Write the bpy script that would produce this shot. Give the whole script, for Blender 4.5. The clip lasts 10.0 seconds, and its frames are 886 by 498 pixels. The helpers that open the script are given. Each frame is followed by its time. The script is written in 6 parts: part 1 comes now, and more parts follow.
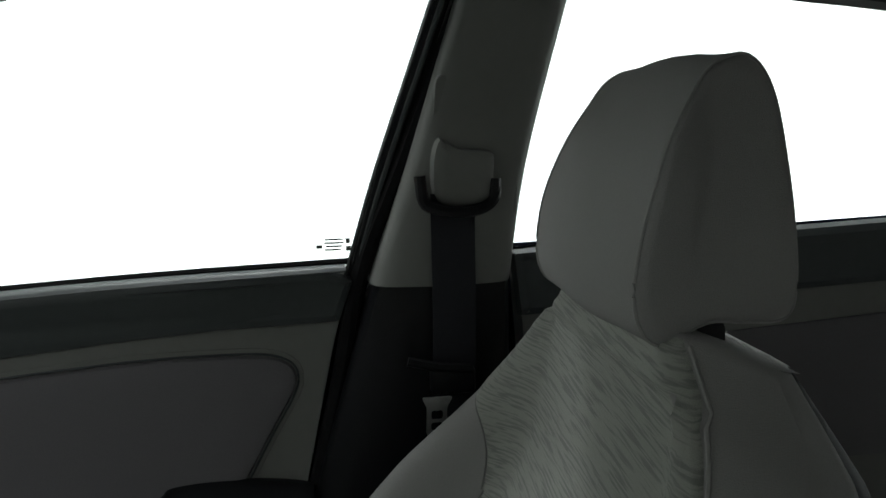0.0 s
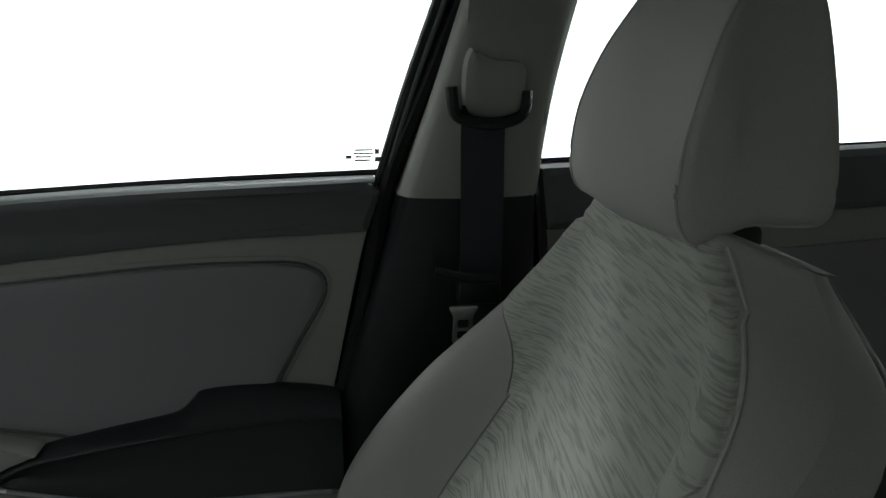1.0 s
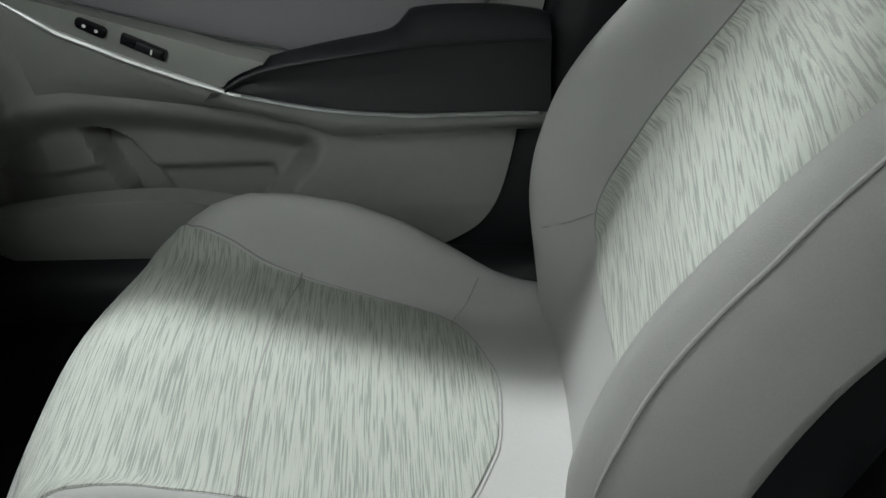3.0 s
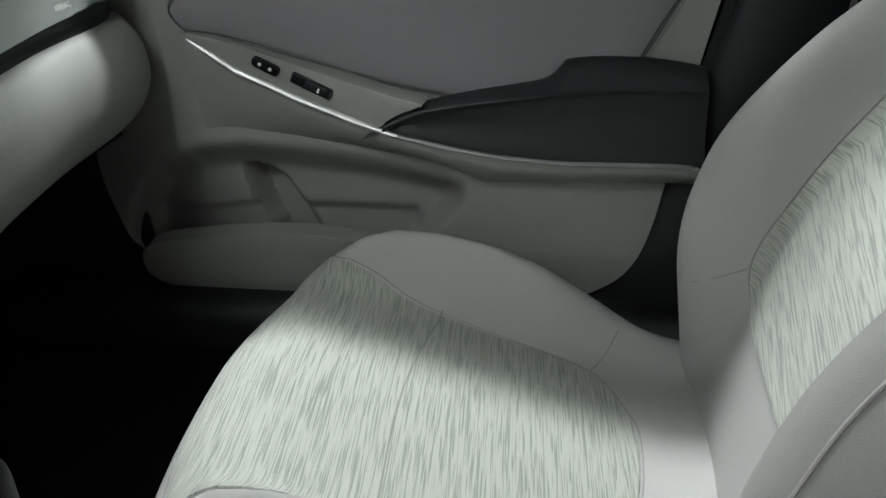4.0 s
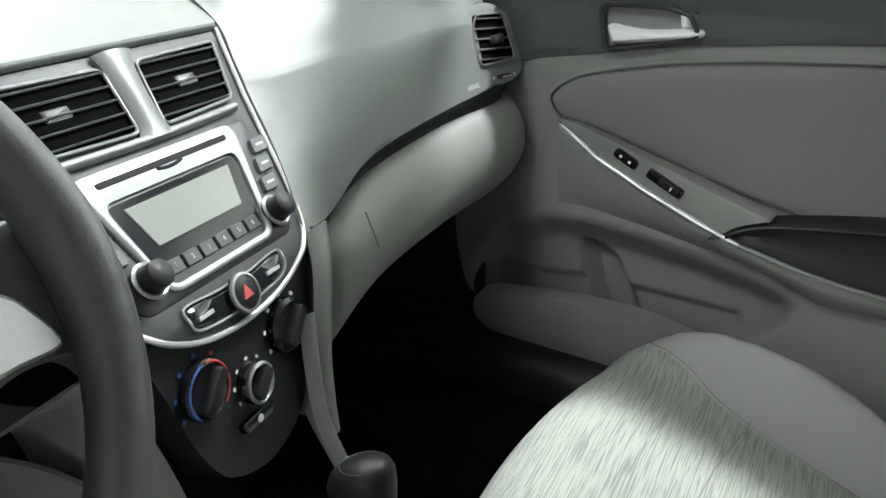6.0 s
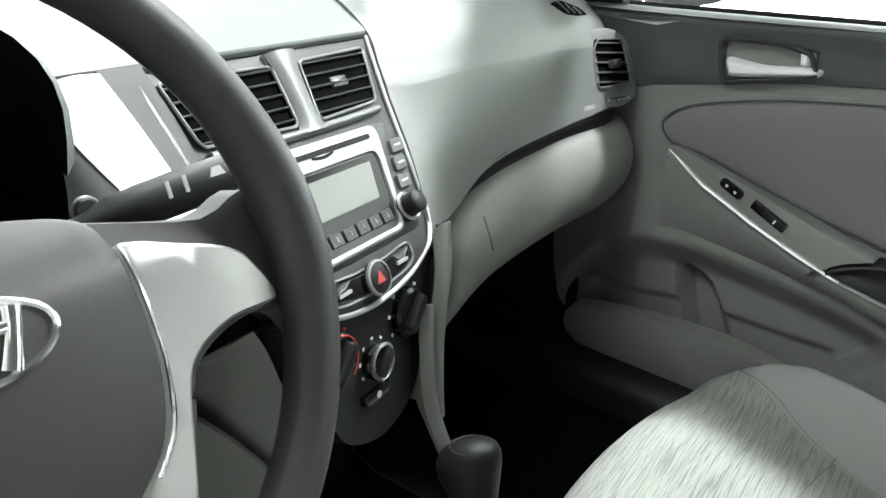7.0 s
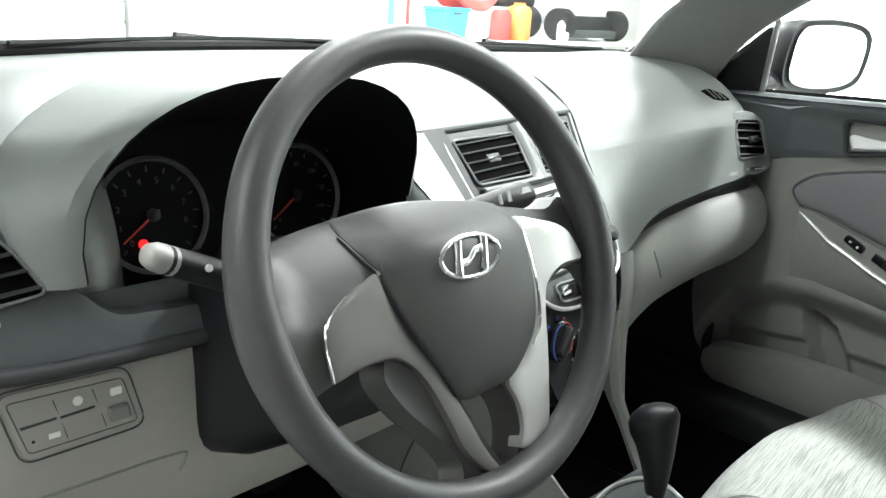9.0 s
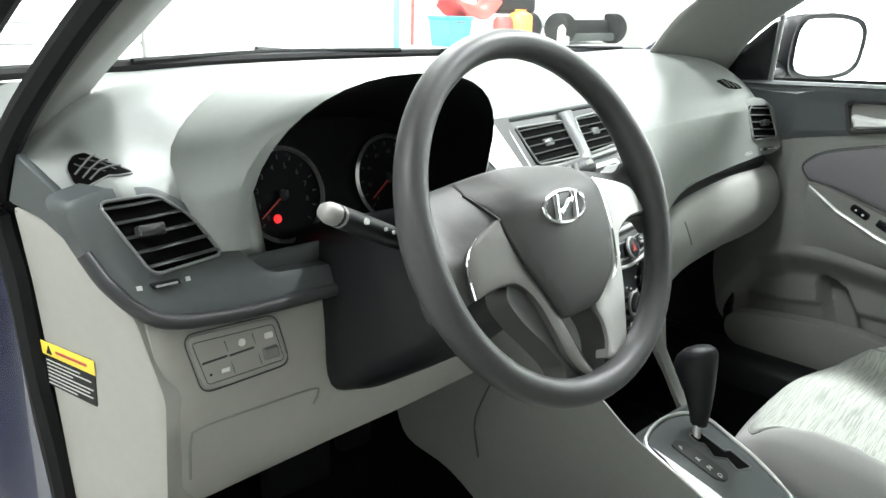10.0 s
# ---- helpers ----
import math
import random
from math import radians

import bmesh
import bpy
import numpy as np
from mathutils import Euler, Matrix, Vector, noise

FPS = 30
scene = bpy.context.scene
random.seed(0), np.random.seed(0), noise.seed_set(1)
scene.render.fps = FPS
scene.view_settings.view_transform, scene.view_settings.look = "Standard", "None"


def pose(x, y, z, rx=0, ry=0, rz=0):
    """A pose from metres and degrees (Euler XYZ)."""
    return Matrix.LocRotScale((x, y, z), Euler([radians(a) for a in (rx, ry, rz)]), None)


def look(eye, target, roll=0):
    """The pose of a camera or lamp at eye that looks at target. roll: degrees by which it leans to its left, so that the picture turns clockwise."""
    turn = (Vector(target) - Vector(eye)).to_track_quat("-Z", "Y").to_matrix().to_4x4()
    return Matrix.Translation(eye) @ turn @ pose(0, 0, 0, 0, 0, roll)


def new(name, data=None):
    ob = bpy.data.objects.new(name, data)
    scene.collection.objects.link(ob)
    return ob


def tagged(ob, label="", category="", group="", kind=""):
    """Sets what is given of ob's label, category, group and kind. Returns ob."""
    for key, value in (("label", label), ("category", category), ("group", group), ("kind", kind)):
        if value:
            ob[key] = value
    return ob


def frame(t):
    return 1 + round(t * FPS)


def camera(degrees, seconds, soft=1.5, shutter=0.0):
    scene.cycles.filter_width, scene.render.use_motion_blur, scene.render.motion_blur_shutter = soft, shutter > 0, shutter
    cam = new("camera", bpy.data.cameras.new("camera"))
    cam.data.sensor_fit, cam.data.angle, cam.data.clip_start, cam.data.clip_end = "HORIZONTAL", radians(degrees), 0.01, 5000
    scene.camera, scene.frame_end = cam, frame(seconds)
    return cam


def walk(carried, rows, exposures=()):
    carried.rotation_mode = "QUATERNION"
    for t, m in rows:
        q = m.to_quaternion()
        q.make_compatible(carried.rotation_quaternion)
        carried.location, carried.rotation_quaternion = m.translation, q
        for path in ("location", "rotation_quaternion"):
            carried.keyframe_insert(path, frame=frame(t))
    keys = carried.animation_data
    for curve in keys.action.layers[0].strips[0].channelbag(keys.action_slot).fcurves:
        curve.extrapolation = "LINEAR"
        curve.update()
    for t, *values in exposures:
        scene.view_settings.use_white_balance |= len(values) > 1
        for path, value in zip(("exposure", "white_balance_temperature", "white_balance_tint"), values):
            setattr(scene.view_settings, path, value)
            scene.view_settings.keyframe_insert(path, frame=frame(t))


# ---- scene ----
cam = camera(56.7, 10.0)
PATH = [
    (0, (-0.224, 0.179, 1.1), (1.727, -0.141, 0.796), -1.1),
    (0.5, (-0.225, 0.183, 1.1), (1.721, -0.128, 0.761), -1.0),
    (1, (-0.233, 0.205, 1.08), (1.689, -0.093, 0.614), 0.0),
    (1.5, (-0.244, 0.217, 1.046), (1.635, -0.012, 0.399), 0.2),
    (2, (-0.241, 0.218, 1.013), (1.58, 0.11, 0.193), -0.5),
    (2.5, (-0.24, 0.23, 0.997), (1.486, 0.249, -0.013), -1.9),
    (2.7, (-0.249, 0.242, 0.994), (1.441, 0.302, -0.073), -2.6),
    (3.8, (-0.28, 0.331, 0.95), (1.436, 0.598, -0.041), -3.4),
    (4, (-0.289, 0.314, 0.951), (1.456, 0.661, 0.036), -2.9),
    (4.5, (-0.302, 0.306, 0.989), (1.474, 0.743, 0.179), -0.6),
    (5, (-0.341, 0.301, 1.009), (1.409, 0.903, 0.251), 0.7),
    (5.5, (-0.356, 0.346, 1.007), (1.32, 1.121, 0.239), 1.0),
    (6, (-0.373, 0.357, 1.013), (1.19, 1.33, 0.233), 0.7),
    (6.2, (-0.381, 0.358, 1.015), (1.142, 1.398, 0.24), 0.7),
    (7.3, (-0.48, 0.36, 1.032), (0.983, 1.497, 0.28), 4.9),
    (7.5, (-0.515, 0.35, 1.038), (0.96, 1.473, 0.287), 6.0),
    (8, (-0.605, 0.333, 1.038), (0.885, 1.449, 0.308), 7.0),
    (8.5, (-0.651, 0.305, 1.039), (0.76, 1.567, 0.393), 5.5),
    (9, (-0.724, 0.268, 1.043), (0.625, 1.622, 0.456), 3.6),
    (9.5, (-0.823, 0.242, 1.044), (0.535, 1.593, 0.468), 2.7),
    (10, (-0.896, 0.211, 1.041), (0.453, 1.574, 0.474), 1.3),
]
walk(cam, [(t, look(eye, target, roll)) for t, eye, target, roll in PATH],
     exposures=[(0.0, -3.6), (1.0, -3.3), (1.6, -2.05), (2.2, -1.84), (2.7, -1.97), (3.9, -1.82), (4.5, -1.65), (6.0, -1.5), (7.5, -1.4), (8.5, -1.3), (10.0, -1.12)])

# ---- light: a closed white garage with ceiling lamps ----
world = bpy.data.worlds.new("garage_air")
scene.world = world
world.use_nodes = True
world.node_tree.nodes["Background"].inputs[0].default_value = (0.9, 0.95, 1.0, 1)
world.node_tree.nodes["Background"].inputs[1].default_value = 0.3


def lamp(x, y, z, sx, sy, watts, colour=(0.955, 1.0, 1.005)):
    data = bpy.data.lights.new("ceiling_lamp", "AREA")
    data.shape, data.size, data.size_y, data.energy, data.color = "RECTANGLE", sx, sy, watts, colour
    ob = new("ceiling_lamp_light", data)
    ob.location = (x, y, z)
    return ob


LAMPS = [(0.6, 1.8, 0.30, 0.8, 235), (1.8, 0.3, 0.25, 0.8, 500), (2.6, 4.5, 1.2, 1.2, 750), (-2.3, 1.0, 1.0, 1.4, 205), (-1.6, 4.5, 1.2, 1.2, 200), (5.4, 4.7, 0.8, 1.2, 200), (2.2, -2.6, 1.0, 1.2, 50), (-2.0, -2.6, 1.0, 1.2, 40)]
for lx, ly, sx, sy, lw in LAMPS:
    lamp(lx, ly, 2.98, sx, sy, lw)


# ---- materials ----
def mat(name, colour, rough=0.5, metal=0.0, vary=0.12, scale=40.0, bump=0.0, bump_scale=600.0, coat=0.0, large=3.0, spec=0.5):
    """A surface with grain and slow unevenness in colour and gloss."""
    m = bpy.data.materials.new(name)
    m.use_nodes = True
    nt = m.node_tree
    bs = nt.nodes["Principled BSDF"]
    co = nt.nodes.new("ShaderNodeTexCoord")
    fine, slow = nt.nodes.new("ShaderNodeTexNoise"), nt.nodes.new("ShaderNodeTexNoise")
    fine.inputs["Scale"].default_value, slow.inputs["Scale"].default_value = scale, large
    fine.inputs["Detail"].default_value, slow.inputs["Detail"].default_value = 5.0, 3.0
    add = nt.nodes.new("ShaderNodeMath")
    add.operation = "ADD"
    rng = nt.nodes.new("ShaderNodeMapRange")
    rng.inputs[1].default_value, rng.inputs[2].default_value = 0.6, 1.4
    rng.inputs[3].default_value, rng.inputs[4].default_value = 1 - vary, 1 + vary
    mul = nt.nodes.new("ShaderNodeMix")
    mul.data_type, mul.blend_type = "RGBA", "MULTIPLY"
    mul.inputs[0].default_value = 1.0
    mul.inputs[6].default_value = (*colour, 1)
    for n in (fine, slow):
        nt.links.new(co.outputs["Object"], n.inputs["Vector"])
    nt.links.new(fine.outputs[0], add.inputs[0])
    nt.links.new(slow.outputs[0], add.inputs[1])
    nt.links.new(add.outputs[0], rng.inputs[0])
    nt.links.new(rng.outputs[0], mul.inputs[7])
    nt.links.new(mul.outputs[2], bs.inputs["Base Color"])
    rr = nt.nodes.new("ShaderNodeMapRange")
    rr.inputs[1].default_value, rr.inputs[2].default_value = 0.3, 0.7
    rr.inputs[3].default_value, rr.inputs[4].default_value = max(rough - 0.06, 0.02), min(rough + 0.06, 1)
    nt.links.new(slow.outputs[0], rr.inputs[0])
    nt.links.new(rr.outputs[0], bs.inputs["Roughness"])
    bs.inputs["Metallic"].default_value = metal
    bs.inputs["Coat Weight"].default_value = coat
    bs.inputs["Specular IOR Level"].default_value = spec
    if bump:
        grain = nt.nodes.new("ShaderNodeTexNoise")
        grain.inputs["Scale"].default_value, grain.inputs["Detail"].default_value = bump_scale, 2.0
        bp = nt.nodes.new("ShaderNodeBump")
        bp.inputs["Strength"].default_value, bp.inputs["Distance"].default_value = bump, 0.001
        nt.links.new(co.outputs["Object"], grain.inputs["Vector"])
        nt.links.new(grain.outputs[0], bp.inputs["Height"])
        nt.links.new(bp.outputs[0], bs.inputs["Normal"])
    return m


def woven(name, light, dark, stretch, turn=(0, 0, 0), amount=0.53):
    """Seat cloth with drawn-out wavering streaks."""
    m = mat(name, light, 0.9, 0, 0.06, 500.0, 0.5, 900.0)
    nt = m.node_tree
    bs = nt.nodes["Principled BSDF"]
    co = nt.nodes.new("ShaderNodeTexCoord")
    spin, mp = nt.nodes.new("ShaderNodeMapping"), nt.nodes.new("ShaderNodeMapping")
    spin.inputs["Rotation"].default_value = [radians(a) for a in turn]
    mp.inputs["Scale"].default_value = stretch
    n1 = nt.nodes.new("ShaderNodeTexNoise")
    n1.inputs["Scale"].default_value, n1.inputs["Detail"].default_value = 1.0, 1.0
    n1.inputs["Distortion"].default_value = 0.35
    ramp = nt.nodes.new("ShaderNodeValToRGB")
    ramp.color_ramp.elements[0].position, ramp.color_ramp.elements[1].position = amount - 0.05, amount + 0.09
    mix = nt.nodes.new("ShaderNodeMix")
    mix.data_type = "RGBA"
    old = bs.inputs["Base Color"].links[0].from_socket
    nt.links.new(co.outputs["Object"], spin.inputs[0])
    nt.links.new(spin.outputs[0], mp.inputs[0])
    nt.links.new(mp.outputs[0], n1.inputs["Vector"])
    nt.links.new(n1.outputs[0], ramp.inputs[0])
    nt.links.new(ramp.outputs[0], mix.inputs[0])
    nt.links.new(old, mix.inputs[6])
    mix.inputs[7].default_value = (*dark, 1)
    nt.links.new(mix.outputs[2], bs.inputs["Base Color"])
    bs.inputs["Sheen Weight"].default_value = 0.15
    return m


def glow(name, colour, strength):
    m = bpy.data.materials.new(name)
    m.use_nodes = True
    bs = m.node_tree.nodes["Principled BSDF"]
    bs.inputs["Base Color"].default_value = (*colour, 1)
    bs.inputs["Emission Color"].default_value = (*colour, 1)
    bs.inputs["Emission Strength"].default_value = strength
    return m


def glass(name, tint=(1, 1, 1), rough=0.0):
    m = bpy.data.materials.new(name)
    m.use_nodes = True
    nt = m.node_tree
    nt.nodes.clear()
    out, mix = nt.nodes.new("ShaderNodeOutputMaterial"), nt.nodes.new("ShaderNodeMixShader")
    tr, gl, fr = nt.nodes.new("ShaderNodeBsdfTransparent"), nt.nodes.new("ShaderNodeBsdfGlossy"), nt.nodes.new("ShaderNodeLayerWeight")
    tr.inputs[0].default_value = (*tint, 1)
    gl.inputs["Roughness"].default_value = rough
    pw, ml = nt.nodes.new("ShaderNodeMath"), nt.nodes.new("ShaderNodeMath")
    pw.operation, ml.operation = "POWER", "MULTIPLY_ADD"
    pw.inputs[1].default_value, ml.inputs[1].default_value, ml.inputs[2].default_value = 4.0, 0.25, 0.01
    nt.links.new(fr.outputs["Facing"], pw.inputs[0])
    nt.links.new(pw.outputs[0], ml.inputs[0])
    nt.links.new(ml.outputs[0], mix.inputs[0])
    nt.links.new(tr.outputs[0], mix.inputs[1])
    nt.links.new(gl.outputs[0], mix.inputs[2])
    nt.links.new(mix.outputs[0], out.inputs[0])
    return m


M = {
    "trim": mat("grey_trim_plastic", (0.190, 0.193, 0.182), 0.52, 0, 0.05, 90, 0.10, 1700),
    "pad": mat("grey_dash_skin", (0.165, 0.175, 0.168), 0.42, 0, 0.06, 90, 0.10, 1700, spec=0.5),
    "dark": mat("dark_grey_trim", (0.056, 0.064, 0.066), 0.52, 0, 0.08, 90, 0.12, 1700),
    "dial": mat("black_gauge_face", (0.003, 0.003, 0.004), 0.6, 0, 0.1, 60, spec=0.08),
    "black": mat("black_plastic", (0.007, 0.0075, 0.009), 0.48, 0, 0.15, 90, 0.1, 1500, spec=0.3),
    "fascia": mat("dark_fascia_plastic", (0.030, 0.031, 0.033), 0.45, 0, 0.08, 90, 0.08, 1700, spec=0.4),
    "soot": mat("flocked_black_lining", (0.0028, 0.0028, 0.0032), 0.8, 0, 0.1, 90, 0.2, 900, spec=0.1),
    "pull": mat("black_armrest_skin", (0.0135, 0.0145, 0.0165), 0.5, 0, 0.1, 120, 0.12, 1500, spec=0.25),
    # near-black that paints the shade of deep openings onto shallow sheets
    "hole_shade": mat("painted_hole_shade", (0.002, 0.002, 0.002), 0.9, 0, 0.1, 90, spec=0.05),
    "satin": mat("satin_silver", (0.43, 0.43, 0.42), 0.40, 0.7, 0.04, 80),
    "gloss": mat("piano_black", (0.010, 0.010, 0.012), 0.15, 0, 0.1, 50),
    "rubber": mat("black_rubber", (0.008, 0.008, 0.009), 0.7, 0, 0.2, 120, 0.2, 700, spec=0.2),
    "light": mat("light_grey_trim", (0.307, 0.299, 0.277), 0.5, 0, 0.04, 90, 0.10, 1700),
    "insert": mat("grey_door_cloth", (0.169, 0.162, 0.173), 0.9, 0, 0.1, 700, 0.5, 1200),
    "bolster": mat("grey_seat_cloth", (0.280, 0.277, 0.272), 0.88, 0, 0.08, 700, 0.5, 1300),
    "crease": mat("stitched_crease", (0.19, 0.19, 0.185), 0.9, 0, 0.1, 300),
    "seam": mat("seam_cord", (0.300, 0.298, 0.290), 0.8, 0, 0.1, 300),
    "weave": woven("streaked_seat_cloth", (0.265, 0.276, 0.250), (0.155, 0.167, 0.152), (20, 720, 60), (0, 0, -5)),
    "weave_back": woven("streaked_back_cloth", (0.300, 0.312, 0.282), (0.180, 0.193, 0.178), (22, 60, 600), (0, 11, 0)),
    "weave_up": woven("streaked_upper_back_cloth", (0.320, 0.330, 0.300), (0.215, 0.228, 0.210), (26, 60, 470), (0, 6, 0)),
    # the spokes' silver again, darkened: shade on the left trim put into the colour
    "satin_shade": mat("satin_silver_shaded", (0.125, 0.122, 0.115), 0.45, 0.3, 0.04, 90),
    "rim": mat("wheel_rim_skin", (0.033, 0.033, 0.034), 0.46, 0, 0.12, 260, 0.14, 1300, spec=0.5),
    "hub": mat("wheel_hub_skin", (0.037, 0.037, 0.036), 0.55, 0, 0.06, 90, 0.15, 1600),
    "silver": mat("silver_paint", (0.62, 0.62, 0.62), 0.32, 0.75, 0.04, 80),
    "spoke": mat("spoke_paint", (0.264, 0.260, 0.248), 0.45, 0.25, 0.04, 90),
    "alloy": mat("dull_silver_trim", (0.30, 0.305, 0.31), 0.36, 0.7, 0.04, 80),
    "chrome": mat("chrome", (0.86, 0.86, 0.87), 0.20, 1.0, 0.03, 60),
    "lever": mat("satin_chrome", (0.86, 0.86, 0.86), 0.33, 0.12, 0.03, 60),
    "white": mat("white_print", (0.80, 0.80, 0.78), 0.6, 0, 0.03, 90),
    "dim": mat("dim_print", (0.055, 0.055, 0.055), 0.6, 0, 0.03, 90),
    "bezel": mat("dark_vent_bezel", (0.16, 0.165, 0.165), 0.4, 0.3, 0.05, 90),
    "slat": mat("vent_slat_plastic", (0.024, 0.025, 0.026), 0.38, 0, 0.06, 90),
    "faint": mat("grey_print", (0.45, 0.45, 0.44), 0.6, 0, 0.03, 90),
    "carpet": mat("black_carpet", (0.004, 0.004, 0.0045), 0.95, 0, 0.35, 300, 0.8, 500, spec=0.05),
    "roof": mat("grey_headlining", (0.241, 0.241, 0.226), 0.92, 0, 0.06, 400, 0.4, 900),
    "belt": mat("black_belt_webbing", (0.012, 0.013, 0.018), 0.75, 0, 0.2, 300, 0.6, 700),
    "paint": mat("dark_blue_car_paint", (0.012, 0.014, 0.045), 0.2, 0.2, 0.1, 60, 0, 1, 1.0),
    "yellow": mat("yellow_print", (0.85, 0.62, 0.06), 0.5, 0, 0.04, 90),
    "red": mat("red_plastic", (0.70, 0.05, 0.04), 0.4, 0, 0.08, 60),
    "redprint": mat("red_print", (0.42, 0.05, 0.045), 0.5, 0, 0.05, 60),
    "blueprint": mat("blue_print", (0.035, 0.08, 0.32), 0.5, 0, 0.05, 60),
    "blue": mat("blue_plastic", (0.05, 0.45, 0.80), 0.4, 0, 0.05, 40),
    "green": mat("green_paint", (0.10, 0.62, 0.36), 0.5, 0, 0.05, 40),
    "orange": mat("orange_plastic", (0.85, 0.28, 0.06), 0.45, 0, 0.05, 40),
    "wall": mat("white_painted_wall", (0.82, 0.82, 0.80), 0.7, 0, 0.04, 30, 0.2, 200, large=0.8),
    "siding": mat("white_metal_siding", (0.80, 0.81, 0.81), 0.45, 0, 0.04, 30, large=0.8),
    "floor": mat("grey_garage_floor", (0.36, 0.36, 0.34), 0.5, 0, 0.15, 20, 0.3, 200, large=0.7),
    "screen": mat("lcd_screen", (0.19, 0.20, 0.185), 0.22, 0, 0.03, 40),
    "steel": mat("brushed_steel", (0.55, 0.55, 0.55), 0.35, 0.9, 0.1, 200),
    "glass": glass("window_glass", (0.97, 1.0, 0.98)),
    "mirror": mat("mirror_glass", (0.92, 0.93, 0.94), 0.02, 1.0, 0.01, 10),
    "lampglass": glow("lamp_tube_white", (1.0, 0.98, 0.94), 6.0),
    "daylight": glow("bright_daylight", (0.93, 1.0, 0.985), 20.0),
    "led": glow("red_warning_lamp", (1.0, 0.02, 0.02), 3.0),
    "needle": glow("red_needle", (0.5, 0.03, 0.02), 0.08),
}


# ---- building helpers ----
PLACE = {}


def thing(name, x, y, z, label, category, group="", kind=""):
    ob = new(name)
    ob.empty_display_size = 0.05
    ob.location = (x, y, z)
    PLACE[ob] = Vector((x, y, z))
    return tagged(ob, label, category, group, kind)


def part(name, bm, material, parent, label=""):
    """Links a bmesh given in world metres as one mesh under a thing or part."""
    bmesh.ops.recalc_face_normals(bm, faces=bm.faces)
    base = PLACE[parent]
    bmesh.ops.translate(bm, verts=bm.verts, vec=-base)
    me = bpy.data.meshes.new(name)
    bm.to_mesh(me)
    bm.free()
    me.materials.append(M[material])
    for p in me.polygons:
        p.use_smooth = True
    me.set_sharp_from_angle(angle=radians(42))
    ob = new(name, me)
    ob.parent = parent
    PLACE[ob] = base
    if label:
        ob["label"] = label
    return ob


def solid(name, bm, material, label, category, group="", kind=""):
    """One plain top-level mesh."""
    bmesh.ops.recalc_face_normals(bm, faces=bm.faces)
    me = bpy.data.meshes.new(name)
    bm.to_mesh(me)
    bm.free()
    me.materials.append(M[material])
    for p in me.polygons:
        p.use_smooth = True
    me.set_sharp_from_angle(angle=radians(40))
    ob = new(name, me)
    PLACE[ob] = Vector((0, 0, 0))
    return tagged(ob, label, category, group, kind)


def spline(pts, n=8, closed=False):
    """A Catmull-Rom curve through points of any dimension."""
    p = [np.array(q, float) for q in pts]
    m = len(p)
    out = []
    for i in range(m if closed else m - 1):
        if closed:
            a, b, c, d = p[i - 1], p[i], p[(i + 1) % m], p[(i + 2) % m]
        else:
            b, c = p[i], p[i + 1]
            a = p[i - 1] if i else 2 * b - c
            d = p[i + 2] if i + 2 < m else 2 * c - b
        for k in range(n):
            t = k / n
            out.append(0.5 * (2 * b + (c - a) * t + (2 * a - 5 * b + 4 * c - d) * t * t + (3 * b - a - 3 * c + d) * t ** 3))
    if not closed:
        out.append(p[-1])
    return out


def rounded(pts, r, n=5):
    """A polygon with its corners rounded."""
    out = []
    m = len(pts)
    for i in range(m):
        a, b, c = (np.array(pts[k % m], float) for k in (i - 1, i, i + 1))
        u, w = a - b, c - b
        q = min(r, 0.45 * np.linalg.norm(u), 0.45 * np.linalg.norm(w))
        s, e = b + u / np.linalg.norm(u) * q, b + w / np.linalg.norm(w) * q
        for k in range(n + 1):
            t = k / n
            out.append((1 - t) ** 2 * s + 2 * t * (1 - t) * b + t * t * e)
    return out


def grid(bm, rows, wrap_u=False, wrap_v=False, cap=False):
    """A skin through rows of points."""
    vs = [[bm.verts.new(tuple(p)) for p in r] for r in rows]
    nr, nc = len(vs), len(vs[0])
    for i in range(nr if wrap_u else nr - 1):
        for j in range(nc if wrap_v else nc - 1):
            q = (vs[i][j], vs[i][(j + 1) % nc], vs[(i + 1) % nr][(j + 1) % nc], vs[(i + 1) % nr][j])
            try:
                bm.faces.new(q)
            except ValueError:
                pass
    if cap:
        for r in (vs[0], vs[-1]):
            try:
                bm.faces.new(r)
            except ValueError:
                pass
    return vs


def skin(rows, n_u=4, n_v=4, thick=0.0):
    """A smooth sheet through sparse rows of points, thickened away by an offset."""
    fine = [spline(r, n_v) for r in rows]
    cols = [spline([f[j] for f in fine], n_u) for j in range(len(fine[0]))]
    bm = bmesh.new()
    grid(bm, cols)
    if thick:
        bmesh.ops.recalc_face_normals(bm, faces=bm.faces)
        bmesh.ops.solidify(bm, geom=list(bm.faces), thickness=thick)
    return bm


def inset2(pts, d):
    """A closed 2D outline moved inwards."""
    p = np.array(pts)
    area = 0.5 * np.sum(p[:, 0] * np.roll(p[:, 1], -1) - np.roll(p[:, 0], -1) * p[:, 1])
    t = np.roll(p, -1, 0) - np.roll(p, 1, 0)
    t /= np.maximum(np.linalg.norm(t, axis=1), 1e-9)[:, None]
    n = np.stack([-t[:, 1], t[:, 0]], 1) * (1 if area > 0 else -1)
    return p + n * d


def inside(p, poly):
    x, y = p
    c = False
    for i in range(len(poly)):
        (x1, y1), (x2, y2) = poly[i - 1], poly[i]
        if (y1 > y) != (y2 > y) and x < (x2 - x1) * (y - y1) / (y2 - y1) + x1:
            c = not c
    return c


